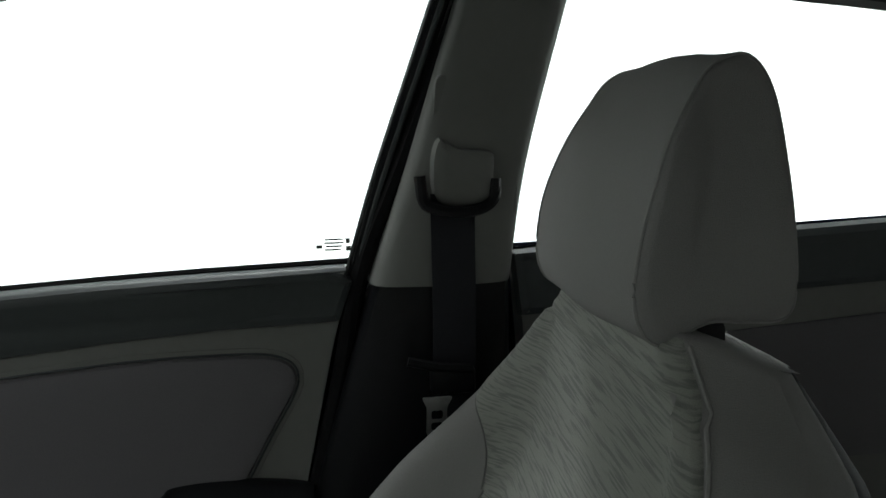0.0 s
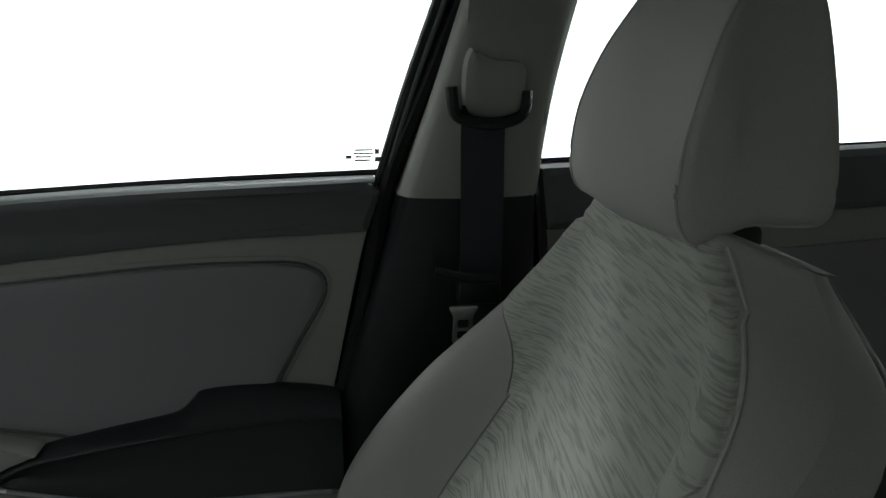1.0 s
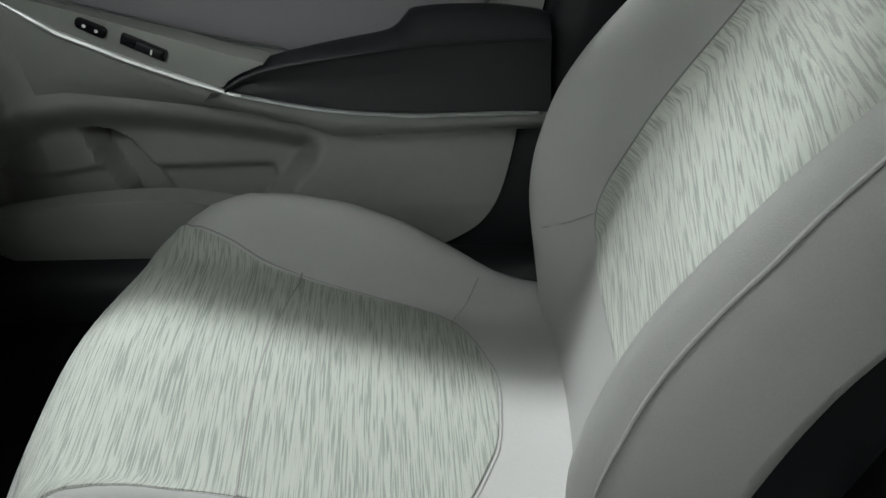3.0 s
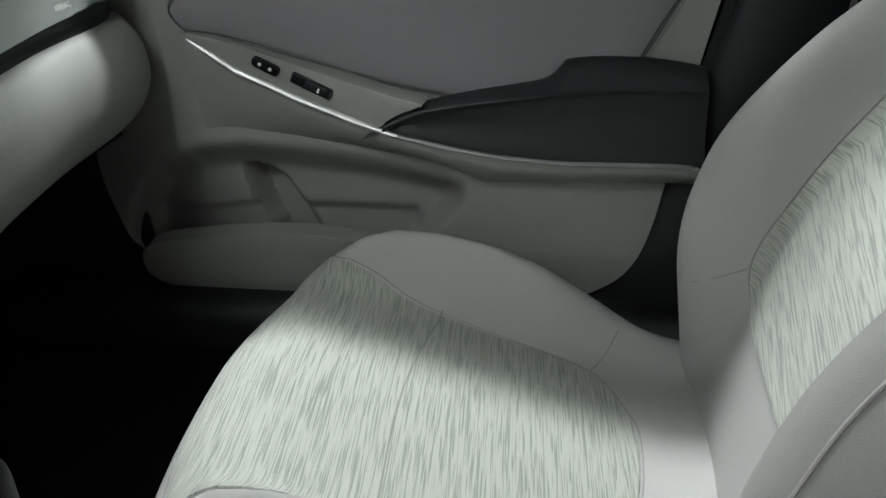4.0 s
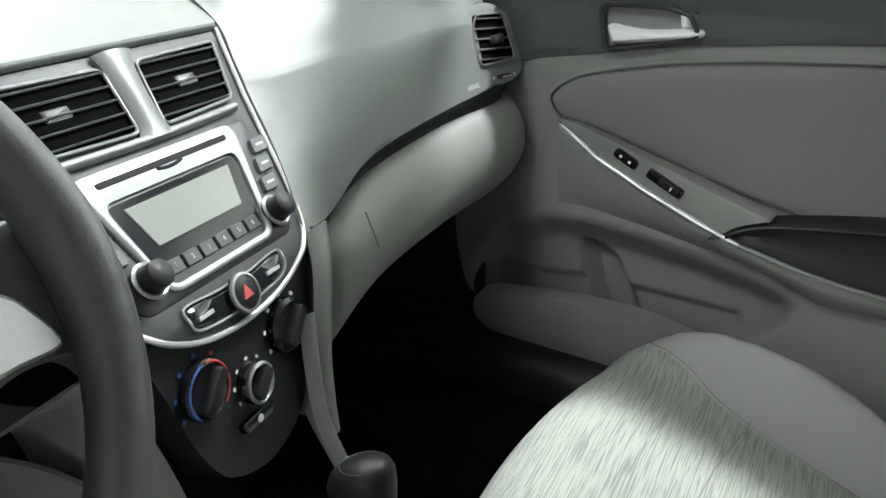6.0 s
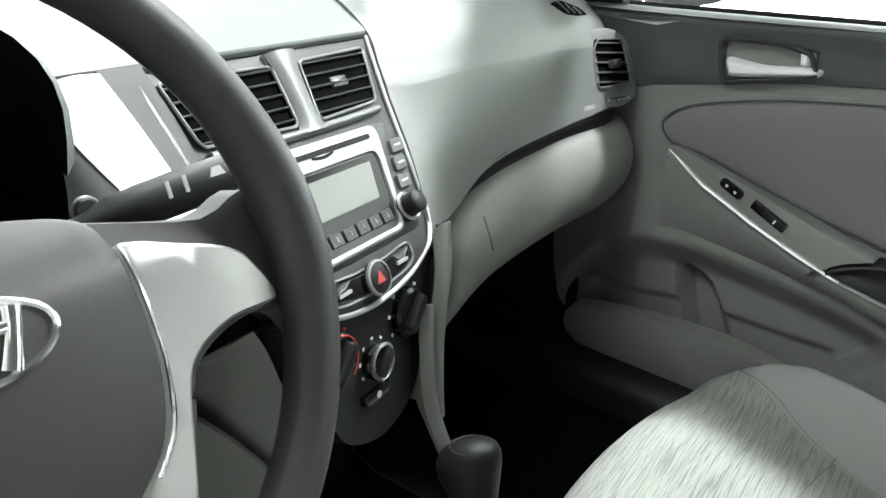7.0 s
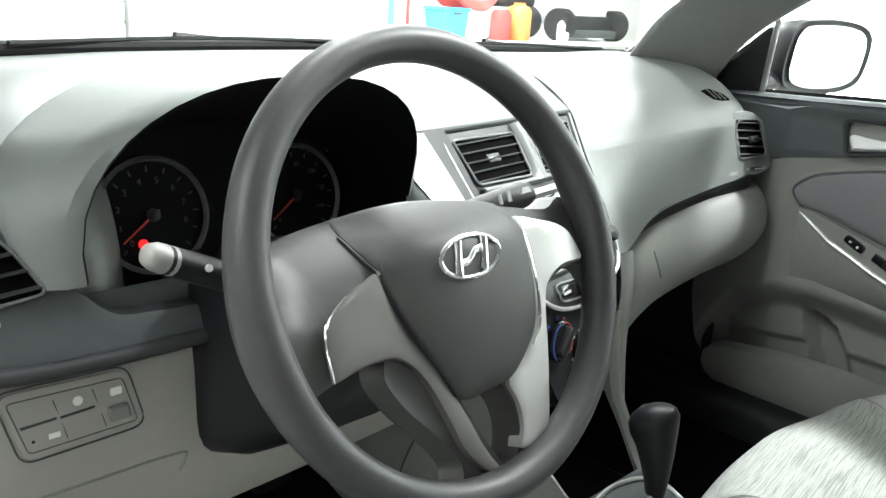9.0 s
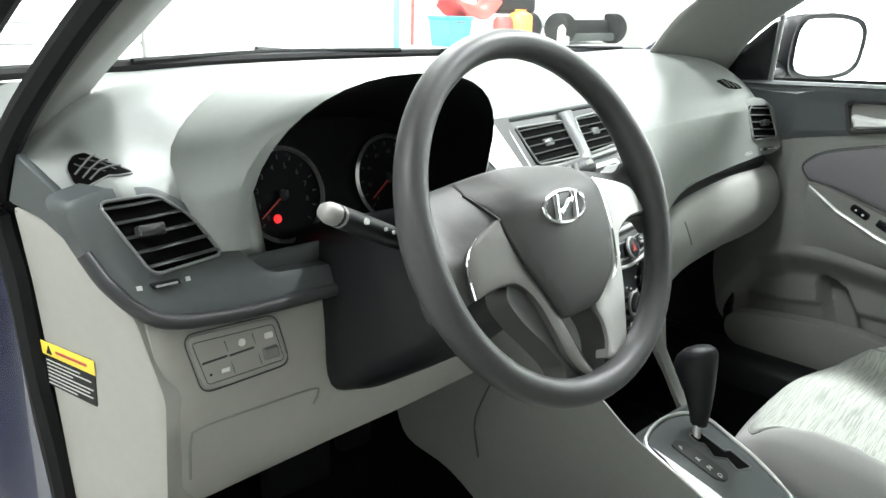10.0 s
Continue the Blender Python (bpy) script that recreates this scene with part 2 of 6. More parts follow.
def patch(outline, surf, lift=0.004, edge=0.006, step=0.02, sink=0.004, bulge=None):
    """A panel with rounded edges on a surface surf(u, v, height), within a closed 2D outline."""
    from mathutils import geometry
    o = [tuple(q) for q in outline]
    r1, r2 = inset2(o, edge * 0.3), inset2(o, edge)
    poly = [tuple(q) for q in r2]
    us, vs = [q[0] for q in poly], [q[1] for q in poly]
    pts = [Vector(q) for q in poly]
    inner = inset2(o, edge + step * 0.45)
    ip = [tuple(q) for q in inner]
    u = min(us) + step * 0.5
    while u < max(us):
        v = min(vs) + step * 0.5
        while v < max(vs):
            if inside((u, v), poly) and inside((u, v), ip):
                pts.append(Vector((u, v)))
            v += step
        u += step
    n = len(poly)
    ov, oe, of, orig, _, _ = geometry.delaunay_2d_cdt(pts, [(i, (i + 1) % n) for i in range(n)], [list(range(n))], 1, 1e-7)
    bm = bmesh.new()
    f = bulge or (lambda a, b: 0.0)
    top = [bm.verts.new(surf(q[0], q[1], lift + f(q[0], q[1]))) for q in ov]
    for face in of:
        try:
            bm.faces.new([top[i] for i in face])
        except ValueError:
            pass
    where = {}
    for i, src in enumerate(orig):
        for k in src:
            where[k] = top[i]
    ring2 = [where.get(i) for i in range(n)]
    ring1 = [bm.verts.new(surf(q[0], q[1], lift * 0.72 + 0.72 * f(q[0], q[1]))) for q in r1]
    ring0 = [bm.verts.new(surf(q[0], q[1], -sink)) for q in o]
    for a, b in ((ring0, ring1), (ring1, ring2)):
        for i in range(n):
            j = (i + 1) % n
            q = [a[i], a[j], b[j], b[i]]
            if None not in q and len(set(q)) == 4:
                try:
                    bm.faces.new(q)
                except ValueError:
                    pass
    return bm


def tube(pts, radius, seg=10, closed=False, flat=1.0, up=(0, 0, 1)):
    """A round or flattened bar along a line; radius may be a number or a list."""
    p = [Vector(tuple(q)) for q in pts]
    bm = bmesh.new()
    rows = []
    n = len(p)
    for i in range(n):
        a, b = (p[i - 1], p[(i + 1) % n]) if closed else (p[max(i - 1, 0)], p[min(i + 1, n - 1)])
        d = (b - a).normalized()
        s = d.cross(Vector(up))
        s = s.normalized() if s.length > 1e-6 else Vector((1, 0, 0))
        w = s.cross(d)
        r = radius[i] if isinstance(radius, (list, tuple)) else radius
        rows.append([p[i] + s * math.cos(k * math.tau / seg) * r + w * math.sin(k * math.tau / seg) * r * flat for k in range(seg)])
    grid(bm, rows, wrap_u=closed, wrap_v=True, cap=not closed)
    return bm


def block(x0, y0, z0, x1, y1, z1, bevel=0.004, seg=2):
    bm = bmesh.new()
    bmesh.ops.create_cube(bm, size=1)
    bmesh.ops.scale(bm, verts=bm.verts, vec=(abs(x1 - x0), abs(y1 - y0), abs(z1 - z0)))
    bmesh.ops.translate(bm, verts=bm.verts, vec=((x0 + x1) / 2, (y0 + y1) / 2, (z0 + z1) / 2))
    if bevel:
        bmesh.ops.bevel(bm, geom=list(bm.edges), offset=bevel, segments=seg, profile=0.5, affect="EDGES")
    return bm


def lathe(profile, m, seg=28):
    """A turned body: (radius, height) pairs about the local z of pose m."""
    bm = bmesh.new()
    rows = [[m @ Vector((r * math.cos(k * math.tau / seg), r * math.sin(k * math.tau / seg), h)) for k in range(seg)] for r, h in profile]
    grid(bm, rows, wrap_v=True, cap=True)
    return bm


def hoop(profile, m, seg=28):
    """A turned ring with an open middle."""
    bm = bmesh.new()
    grid(bm, [[m @ Vector((r * math.cos(k * math.tau / seg), r * math.sin(k * math.tau / seg), h)) for k in range(seg)] for r, h in profile], wrap_u=True, wrap_v=True)
    return bm


def prism(outline, frame_m, h0, h1, bevel=0.0):
    """A 2D outline in the local x, y of frame_m, from height h0 to h1 with a small edge."""
    bm = bmesh.new()
    b = bevel
    rows = [[frame_m @ Vector((q[0], q[1], h0)) for q in outline]]
    if b:
        rows.append([frame_m @ Vector((q[0], q[1], h1 - b)) for q in outline])
        rows.append([frame_m @ Vector((q[0], q[1], h1 - 0.3 * b)) for q in inset2(outline, 0.3 * b)])
        rows.append([frame_m @ Vector((q[0], q[1], h1)) for q in inset2(outline, b)])
    else:
        rows.append([frame_m @ Vector((q[0], q[1], h1)) for q in outline])
    grid(bm, rows, wrap_v=True, cap=True)
    return bm


def join(*bms):
    out = bmesh.new()
    for b in bms:
        me = bpy.data.meshes.new("tmp")
        b.to_mesh(me)
        b.free()
        out.from_mesh(me)
        bpy.data.meshes.remove(me)
    return out


def circle(cx, cy, r, n=28, ry=None):
    return [(cx + r * math.cos(k * math.tau / n), cy + (ry or r) * math.sin(k * math.tau / n)) for k in range(n)]


def lerp(x, xs, ys):
    return float(np.interp(x, xs, ys))


def writing(text, size, frame_m, material, parent, name="lettering"):
    """Letters from the built-in font, laid on the local x, y plane of frame_m and centred."""
    cu = bpy.data.curves.new("letters", "FONT")
    cu.body, cu.size, cu.align_x, cu.align_y, cu.extrude = text, size, "CENTER", "CENTER", 0.0002
    cu.resolution_u = 2
    tmp = bpy.data.objects.new("letters", cu)
    scene.collection.objects.link(tmp)
    bpy.context.view_layer.update()
    me = bpy.data.meshes.new_from_object(tmp.evaluated_get(bpy.context.evaluated_depsgraph_get()))
    bpy.data.objects.remove(tmp)
    bm = bmesh.new()
    bm.from_mesh(me)
    bpy.data.meshes.remove(me)
    bmesh.ops.transform(bm, matrix=frame_m, verts=bm.verts)
    return part(name, bm, material, parent)


def axes(origin, ux, uy):
    """A frame with its local x, y along ux, uy."""
    a = Vector(ux).normalized()
    c = a.cross(Vector(uy)).normalized()
    b = c.cross(a)
    m = Matrix((a, b, c)).transposed().to_4x4()
    m.translation = Vector(origin)
    return m


# ---- the garage ----
solid("ground", block(-6, -7, -0.1, 10.4, 8.0, 0, 0), "floor", "smooth grey sealed concrete garage floor", "floor", kind="structure")
solid("ceiling", block(-6, -7, 3.05, 10.4, 8.0, 3.15, 0), "wall", "plain white painted garage ceiling", "ceiling", kind="structure")
solid("wall_front", block(-6, 6.2, 0, 8.5, 6.35, 3.05, 0), "wall", "plain white painted garage wall", "wall", kind="structure")
wb = join(block(-6, -6.0, 0, 0.9, -5.85, 3.05, 0), block(0.9, -6.0, 2.6, 4.8, -5.85, 3.05, 0), block(4.8, -6.0, 0, 8.5, -5.85, 3.05, 0))
solid("wall_back", wb, "wall", "white painted garage wall with an open doorway", "wall", kind="structure")
solid("backdrop_rear", block(0.2, -6.8, -0.1, 5.6, -6.7, 3.04, 0), "daylight", "blank bright daylight beyond the rear doorway", "backdrop", kind="structure")
wr = join(block(4.8, -5.85, 2.75, 4.95, 3.6, 3.05, 0), block(4.8, 3.6, 0, 8.5, 3.75, 3.05, 0), block(8.35, 3.75, 0, 8.5, 6.2, 3.05, 0), block(4.8, -5.85, 0, 4.95, -4.9, 2.75, 0))
solid("wall_right", wr, "wall", "white garage wall with a wide open bay", "wall", kind="structure")
solid("backdrop", block(5.9, -9, -0.1, 6.0, 3.55, 3.04, 0), "daylight", "blank bright daylight beyond the open bay", "backdrop", kind="structure")
solid("wall_left", block(-6, -5.85, 0, -5.85, 6.2, 3.05, 0), "wall", "plain white painted garage wall", "wall", kind="structure")
for lx, ly, sx, sy, lw in LAMPS:
    fx = thing("ceiling_light", lx, ly, 3.0, "white fluorescent batten lamp on the garage ceiling", "lamp", "garage ceiling lamps")
    part("housing", block(lx - 0.17, ly - 0.64, 3.02, lx + 0.17, ly + 0.64, 3.05, 0.004), "siding", fx)
    part("diffuser", block(lx - 0.14, ly - 0.6, 2.995, lx + 0.14, ly + 0.6, 3.018, 0.006), "lampglass", fx)


# ---- the car's shell ----
shell = thing("car_body", 0, 0, 0.30, "car body shell with grey inner trim and dark floor", "car body", kind="structure")


part("floor_carpet", skin([[(-0.72, y, 0.30), (-0.3, y, 0.28), (-0.12, y, 0.30), (0.12, y, 0.30), (0.3, y, 0.28), (0.72, y, 0.30)] for y in (-1.3, -0.4, 0.3, 0.9, 1.15)]
     + [[(-0.72, 1.38, 0.52), (-0.3, 1.38, 0.52), (-0.12, 1.38, 0.52), (0.12, 1.38, 0.52), (0.3, 1.38, 0.52), (0.72, 1.38, 0.52)]], 4, 3, 0.02), "carpet", shell, "black floor carpet")
part("bulkhead", block(-0.72, 1.40, 0.30, 0.72, 1.43, 0.93, 0.005), "black", shell)
part("headlining", skin([[(-0.55, y, 1.245 + a), (-0.4, y, 1.30 + a), (0, y, 1.325 + a), (0.4, y, 1.30 + a), (0.55, y, 1.245 + a)]
     for y, a in ((0.42, -0.01), (0.1, 0.01), (-0.4, 0.0), (-0.9, -0.05), (-1.35, -0.14))], 4, 4, 0.015), "roof", shell, "grey cloth headlining")
part("roof_panel", skin([[(-0.61, y, 1.275 + a), (-0.4, y, 1.335 + a), (0, y, 1.365 + a), (0.4, y, 1.335 + a), (0.61, y, 1.275 + a)]
     for y, a in ((0.46, -0.015), (0.1, 0.01), (-0.4, 0.0), (-0.9, -0.05), (-1.35, -0.14))], 4, 4, 0.01), "paint", shell, "dark blue painted roof")
part("rear_shelf", skin([[(-0.66, y, z), (0, y, z + 0.01), (0.66, y, z)] for y, z in ((-1.32, 0.55), (-1.30, 0.95), (-1.6, 0.97), (-1.9, 0.95))], 3, 3, 0.02), "dark", shell)


def pillar_a(side):
    """The slanted windscreen pillar's grey trim, as a swept oblong bar."""
    line = spline([(0.640, 1.10, 0.86), (0.608, 1.045, 0.94), (0.556, 0.935, 1.04), (0.530, 0.72, 1.15), (0.520, 0.42, 1.235)], 5)
    rows = []
    for i, p in enumerate(line):
        k = i / (len(line) - 1)
        w = 0.060 - 0.016 * k
        wi = w * (1.75 if side > 0 else 1.0)
        wo = w * (1.25 if side > 0 else 1.0)
        ring = rounded([(-wo, -0.018), (wi, -0.018), (wi, 0.018), (-wo, 0.018)], 0.014, 3)
        rows.append([Vector((side * (p[0] + 0.8 * q[1] - 0.74 * q[0]), p[1] + q[0] * 0.60 + 0.5 * q[1], p[2] + q[0] * 0.22)) for q in ring])
    bm = bmesh.new()
    grid(bm, rows, wrap_v=True, cap=True)
    return bm


for sd in (1, -1):
    part("windscreen_pillar", pillar_a(sd), "trim", shell, "grey windscreen pillar trim")
    # outer metal of the roof rail and pillar
    rail = spline([(sd * 0.70, 1.22, 0.93), (sd * 0.672, 0.96, 1.09), (sd * 0.640, 0.70, 1.195), (sd * 0.612, 0.40, 1.265), (sd * 0.605, -0.1, 1.278), (sd * 0.605, -0.5, 1.25), (sd * 0.62, -0.9, 1.17), (sd * 0.66, -1.25, 1.02)], 6)
    part("roof_rail", tube(rail, 0.026, 10), "paint", shell, "dark blue painted roof rail")
    seal = [(p[0] - sd * 0.028, p[1] - 0.012, p[2] - 0.022) for p in rail]
    part("door_seal", tube(seal, 0.011, 8), "rubber", shell, "black rubber door seal")
    # centre pillar
    up = [[(sd * (0.688 - q), y0 + (y1 - y0) * k, z) for k, q in ((0, -0.02), (0.04, 0.012), (0.25, 0.022), (0.5, 0.025), (0.75, 0.022), (0.96, 0.012), (1, -0.02))]
          for z, y0, y1, q0 in ((0.922, 0.112, -0.044, 0), (1.05, 0.072, -0.058, 0), (1.2, 0.028, -0.088, 0), (1.28, 0.005, -0.105, 0))]
    for r, (z, dx) in zip(up, ((0.922, 0.003), (1.05, 0.022), (1.2, 0.055), (1.28, 0.08))):
        for i, p in enumerate(r):
            r[i] = (p[0] - sd * dx, p[1], p[2])
    part("centre_pillar_trim", skin(up, 4, 3, 0.004), "trim", shell, "grey centre pillar trim")
    lo = [[(sd * (0.684 - q), y0 + (y1 - y0) * k, z) for k, q in ((0, -0.04), (0.05, 0.010), (0.5, 0.018), (0.95, 0.010), (1, -0.04))]
          for z, y0, y1 in ((0.32, 0.36, -0.12), (0.42, 0.30, -0.10), (0.55, 0.225, -0.07), (0.75, 0.165, -0.05), (0.927, 0.110, -0.047))]
    part("centre_pillar_foot", skin(lo, 4, 3, 0.004), "black", shell, "black centre pillar lower trim")
    part("pillar_seal", tube(spline([(sd * 0.70, 0.30, 0.36), (sd * 0.70, 0.215, 0.57), (sd * 0.70, 0.158, 0.78), (sd * 0.70, 0.125, 0.93), (sd * 0.672, 0.075, 1.06), (sd * 0.63, 0.015, 1.23), (sd * 0.615, -0.0, 1.275)], 6), 0.010, 8), "rubber", shell)
    part("sill_trim", skin([[(sd * 0.60, y, 0.30), (sd * 0.62, y, 0.37), (sd * 0.69, y, 0.375), (sd * 0.72, y, 0.30)] for y in (-0.5, 0.3, 0.9, 1.15)], 3, 3, 0.004), "black", shell, "black door sill trim")

for sd in (1,):
    part("kick_panel", skin([[(sd * (0.715 - 0.15 * max(0, y - 1.0)), y, z) for z in (0.28, 0.5, 0.7, 0.93)] for y in (0.95, 1.1, 1.42)], 2, 2, 0.01), "black", shell, "black footwell side panel")
# windscreen
ws = [[(x, 1.36 - 0.34 * x * x - k * 0.86, 0.955 + k * 0.32 - 0.06 * x * x * k) for x in (-0.62, -0.4, -0.2, 0, 0.2, 0.4, 0.62)] for k in (0, 0.33, 0.66, 1.0)]
wind = part("windscreen", skin(ws, 4, 3), "glass", shell, "clear windscreen glass")
wind.visible_shadow = False
part("windscreen_edge", tube(spline([(x, 1.345 - 0.34 * x * x, 0.958) for x in (-0.66, -0.5, -0.25, 0, 0.25, 0.5, 0.66)], 6), 0.008, 8), "rubber", shell, "black windscreen base")
part("cowl", skin([[(x, 1.36 - 0.34 * x * x + d, z) for x in (-0.7, -0.35, 0, 0.35, 0.7)] for d, z in ((0.0, 0.945), (0.06, 0.93), (0.14, 0.92))], 3, 4, 0.01), "black", shell, "black cowl below the windscreen")
part("bonnet", skin([[(x, y, z - 0.12 * x * x) for x in (-0.72, -0.36, 0, 0.36, 0.72)] for y, z in ((1.46, 0.925), (1.7, 0.90), (2.0, 0.84), (2.3, 0.74))], 4, 4, 0.01), "paint", shell, "dark blue bonnet")
for wx, wl in ((-0.16, 0.52), (0.40, 0.42)):
    wp = thing("wiper", wx, 1.36, 0.95, "black windscreen wiper resting on the glass base", "wiper", "windscreen wipers")
    part("blade", tube(spline([(wx - wl / 2, 1.335 - 0.34 * (wx - wl / 2) ** 2, 0.964), (wx, 1.352 - 0.34 * wx * wx, 0.967), (wx + wl / 2, 1.34 - 0.34 * (wx + wl / 2) ** 2, 0.965)], 5), 0.004, 6), "rubber", wp)
    part("arm", tube([(wx - wl * 0.05, 1.36 - 0.34 * wx * wx, 0.971), (wx + wl * 0.45, 1.40 - 0.34 * wx * wx, 0.950)], 0.005, 6), "black", wp)


def loop_band(outer, inner, surf, h):
    """A raised flat ring between two outlines."""
    bm = bmesh.new()
    mid0, mid1 = [o * 0.75 + i * 0.25 for o, i in zip(outer, inner)], [o * 0.25 + i * 0.75 for o, i in zip(outer, inner)]
    grid(bm, [[surf(q[0], q[1], d) for q in ring] for ring, d in ((outer, h - 0.005), (outer, h - 0.0012), (mid0, h), (mid1, h), (inner, h - 0.0012), (inner, h - 0.006))], wrap_v=True)
    return bm


# ---- doors ----
def door_x(y, z):
    """Depth of the passenger door's inner trim, which draws in towards the front."""
    draw = lerp(z, (0.45, 0.60, 0.75, 0.9), (0.02, 0.07, 0.10, 0.12))
    run = max(0.0, min(y, 0.84) - 0.22)
    return lerp(z, (0.33, 0.45, 0.56, 0.62, 0.70, 0.82, 0.93), (0.675, 0.662, 0.676, 0.690, 0.702, 0.702, 0.700)) - draw * run + 0.30 * max(0.0, y - 0.84)


def on_door(y, z, h):
    return Vector((door_x(y, z) - h, y, z))


def bump(a, lo, hi):
    k = min(max((a - lo) / (hi - lo), 0), 1)
    return k * k * (3 - 2 * k)


door = thing("door_1", 0.72, 0.5, 0.33, "closed front passenger door with grey trim and cloth panel", "car door", kind="structure")
edge = [(0.96, 0.915), (0.70, 0.925), (0.40, 0.937), (0.16, 0.942), (0.125, 0.93), (0.148, 0.875), (0.168, 0.787), (0.192, 0.677), (0.216, 0.566), (0.230, 0.50), (0.244, 0.455), (0.268, 0.415), (0.315, 0.384), (0.40, 0.36), (0.55, 0.347), (0.75, 0.345), (0.90, 0.365), (0.975, 0.41), (1.0, 0.52), (0.99, 0.70), (0.975, 0.82)]
carrier = rounded(edge, 0.03, 3)
SCOOP_Y = (0.40, 0.453, 0.471, 0.53, 0.606, 0.682, 0.76, 0.824, 0.892, 0.936, 1.0)
SCOOP_Z = (0.50, 0.546, 0.557, 0.576, 0.591, 0.602, 0.610, 0.605, 0.578, 0.523, 0.45)


def pocket_dip(y, z):
    """The map pocket's scoop above its lip, with a ledge and a bottle hollow."""
    if z > 0.64 or y < 0.42:
        return 0.0
    top = lerp(y, SCOOP_Y, SCOOP_Z)
    flank = y - lerp(z, (0.44, 0.482, 0.517, 0.546), (0.535, 0.501, 0.470, 0.453))
    a = bump(top - z, -0.002, 0.060) * bump(flank, 0.0, 0.036) * bump(z, 0.385, 0.40) * bump(0.985 - y, 0.0, 0.06)
    ledge = lerp(y, (0.54, 0.67, 0.78, 0.9), (0.494, 0.496, 0.498, 0.480))
    deep = bump(ledge - z, -0.006, 0.012) * bump(y - 0.537, 0.0, 0.012)
    left = lerp(z, (0.44, 0.454, 0.477, 0.508, 0.535, 0.553), (0.761, 0.760, 0.768, 0.778, 0.783, 0.785)) - y
    right = y - lerp(z, (0.438, 0.461, 0.505, 0.538, 0.554, 0.562), (0.671, 0.683, 0.701, 0.719, 0.739, 0.768))
    hollow = bump(left, 0.0, 0.018) * bump(right, 0.0, 0.026) * bump(0.563 - z, 0.0, 0.010)
    return -0.048 * a - a * (0.011 * deep * (1 - hollow) + 0.042 * hollow)


part("panel", patch(carrier, on_door, 0.0, 0.012, 0.0042, 0.03, pocket_dip), "trim", door, "grey moulded door panel")
hb = rounded([(0.755, 0.892), (0.747, 0.9005), (0.70, 0.902), (0.667, 0.900), (0.641, 0.893), (0.630, 0.871), (0.632, 0.8615), (0.739, 0.8385), (0.747, 0.846)], 0.007, 4)


def sill_curve(y, z):
    """The upper trim's roll towards the glass, and the hollow behind the inner handle."""
    inward = min((y - 0.638) / 0.006, (0.748 - y) / 0.006, (0.8955 - z) / 0.005, (z - lerp(y, (0.638, 0.745), (0.864, 0.843))) / 0.005)
    return 0.010 * max(0, (z - 0.895) / 0.04) - 0.018 * bump(inward, 0.0, 1.0)


top_band = rounded([(0.985, 0.912), (0.80, 0.922), (0.58, 0.929), (0.40, 0.936), (0.16, 0.940), (0.13, 0.927), (0.148, 0.876), (0.28, 0.875), (0.39, 0.871), (0.514, 0.8635), (0.648, 0.851), (0.75, 0.835), (0.857, 0.8145), (0.985, 0.785)], 0.006, 3)
part("upper_trim", patch(top_band, on_door, 0.006, 0.010, 0.0060, 0.004, sill_curve), "dark", door, "dark grey upper door trim")
part("sill_ledge", skin([[on_door(y, z - 0.004, 0.012), on_door(y, z + 0.001, 0.004), on_door(y, z + 0.001, -0.02), on_door(y, z - 0.004, -0.05)] for y, z in ((0.97, 0.916), (0.80, 0.9235), (0.58, 0.930), (0.40, 0.937), (0.14, 0.942))], 4, 4, 0.002), "dark", door, "dark grey window ledge")
ins = spline([(0.8155, 0.768), (0.807, 0.785), (0.785, 0.800), (0.75, 0.811), (0.70, 0.822), (0.646, 0.831), (0.561, 0.840), (0.463, 0.846), (0.367, 0.8495), (0.29, 0.848), (0.235, 0.844), (0.207, 0.833), (0.199, 0.815), (0.206, 0.792), (0.231, 0.750), (0.264, 0.692), (0.285, 0.664), (0.345, 0.652), (0.45, 0.650), (0.50, 0.662), (0.544, 0.672), (0.603, 0.688), (0.678, 0.712), (0.753, 0.737), (0.798, 0.746)], 4, True)
part("insert_border", patch(inset2(ins, -0.009), on_door, 0.0015, 0.008, 0.03, 0.003), "trim", door)
part("cloth_insert", patch(ins, on_door, 0.010, 0.012, 0.02, 0.002), "insert", door, "grey cloth door insert")
part("insert_groove", tube([on_door(q[0], q[1], 0.0030) for q in inset2(ins, -0.001)], 0.0014, 6, True), "dark", door)


def arm_out(y):
    """How far the armrest stands out from the door."""
    return lerp(y, (0.18, 0.45, 0.55, 0.62, 0.70, 0.80, 0.86), (0.046, 0.052, 0.044, 0.032, 0.020, 0.012, 0.010))


def arm_x(y, z, h):
    return Vector((door_x(y, z) - arm_out(y) - h, y, z))


STRIP_Y = (0.19, 0.224, 0.348, 0.417, 0.488, 0.554, 0.598, 0.671, 0.745, 0.797, 0.82)
STRIP_Z = (0.586, 0.588, 0.592, 0.600, 0.612, 0.6265, 0.640, 0.666, 0.699, 0.738, 0.755)
sw = spline([(0.803, 0.745), (0.775, 0.7425), (0.735, 0.730), (0.678, 0.711), (0.603, 0.688), (0.548, 0.6725), (0.512, 0.6625), (0.520, 0.6565), (0.540, 0.6490), (0.556, 0.6400), (0.566, 0.6330), (0.598, 0.642), (0.671, 0.668), (0.745, 0.701), (0.785, 0.729)], 4, True)
part("switch_plate", patch(sw, arm_x, 0.002, 0.004, 0.02, 0.030), "trim", door, "grey switch plate")
run = [0.797 - 0.0065 * k for k in range(40)]
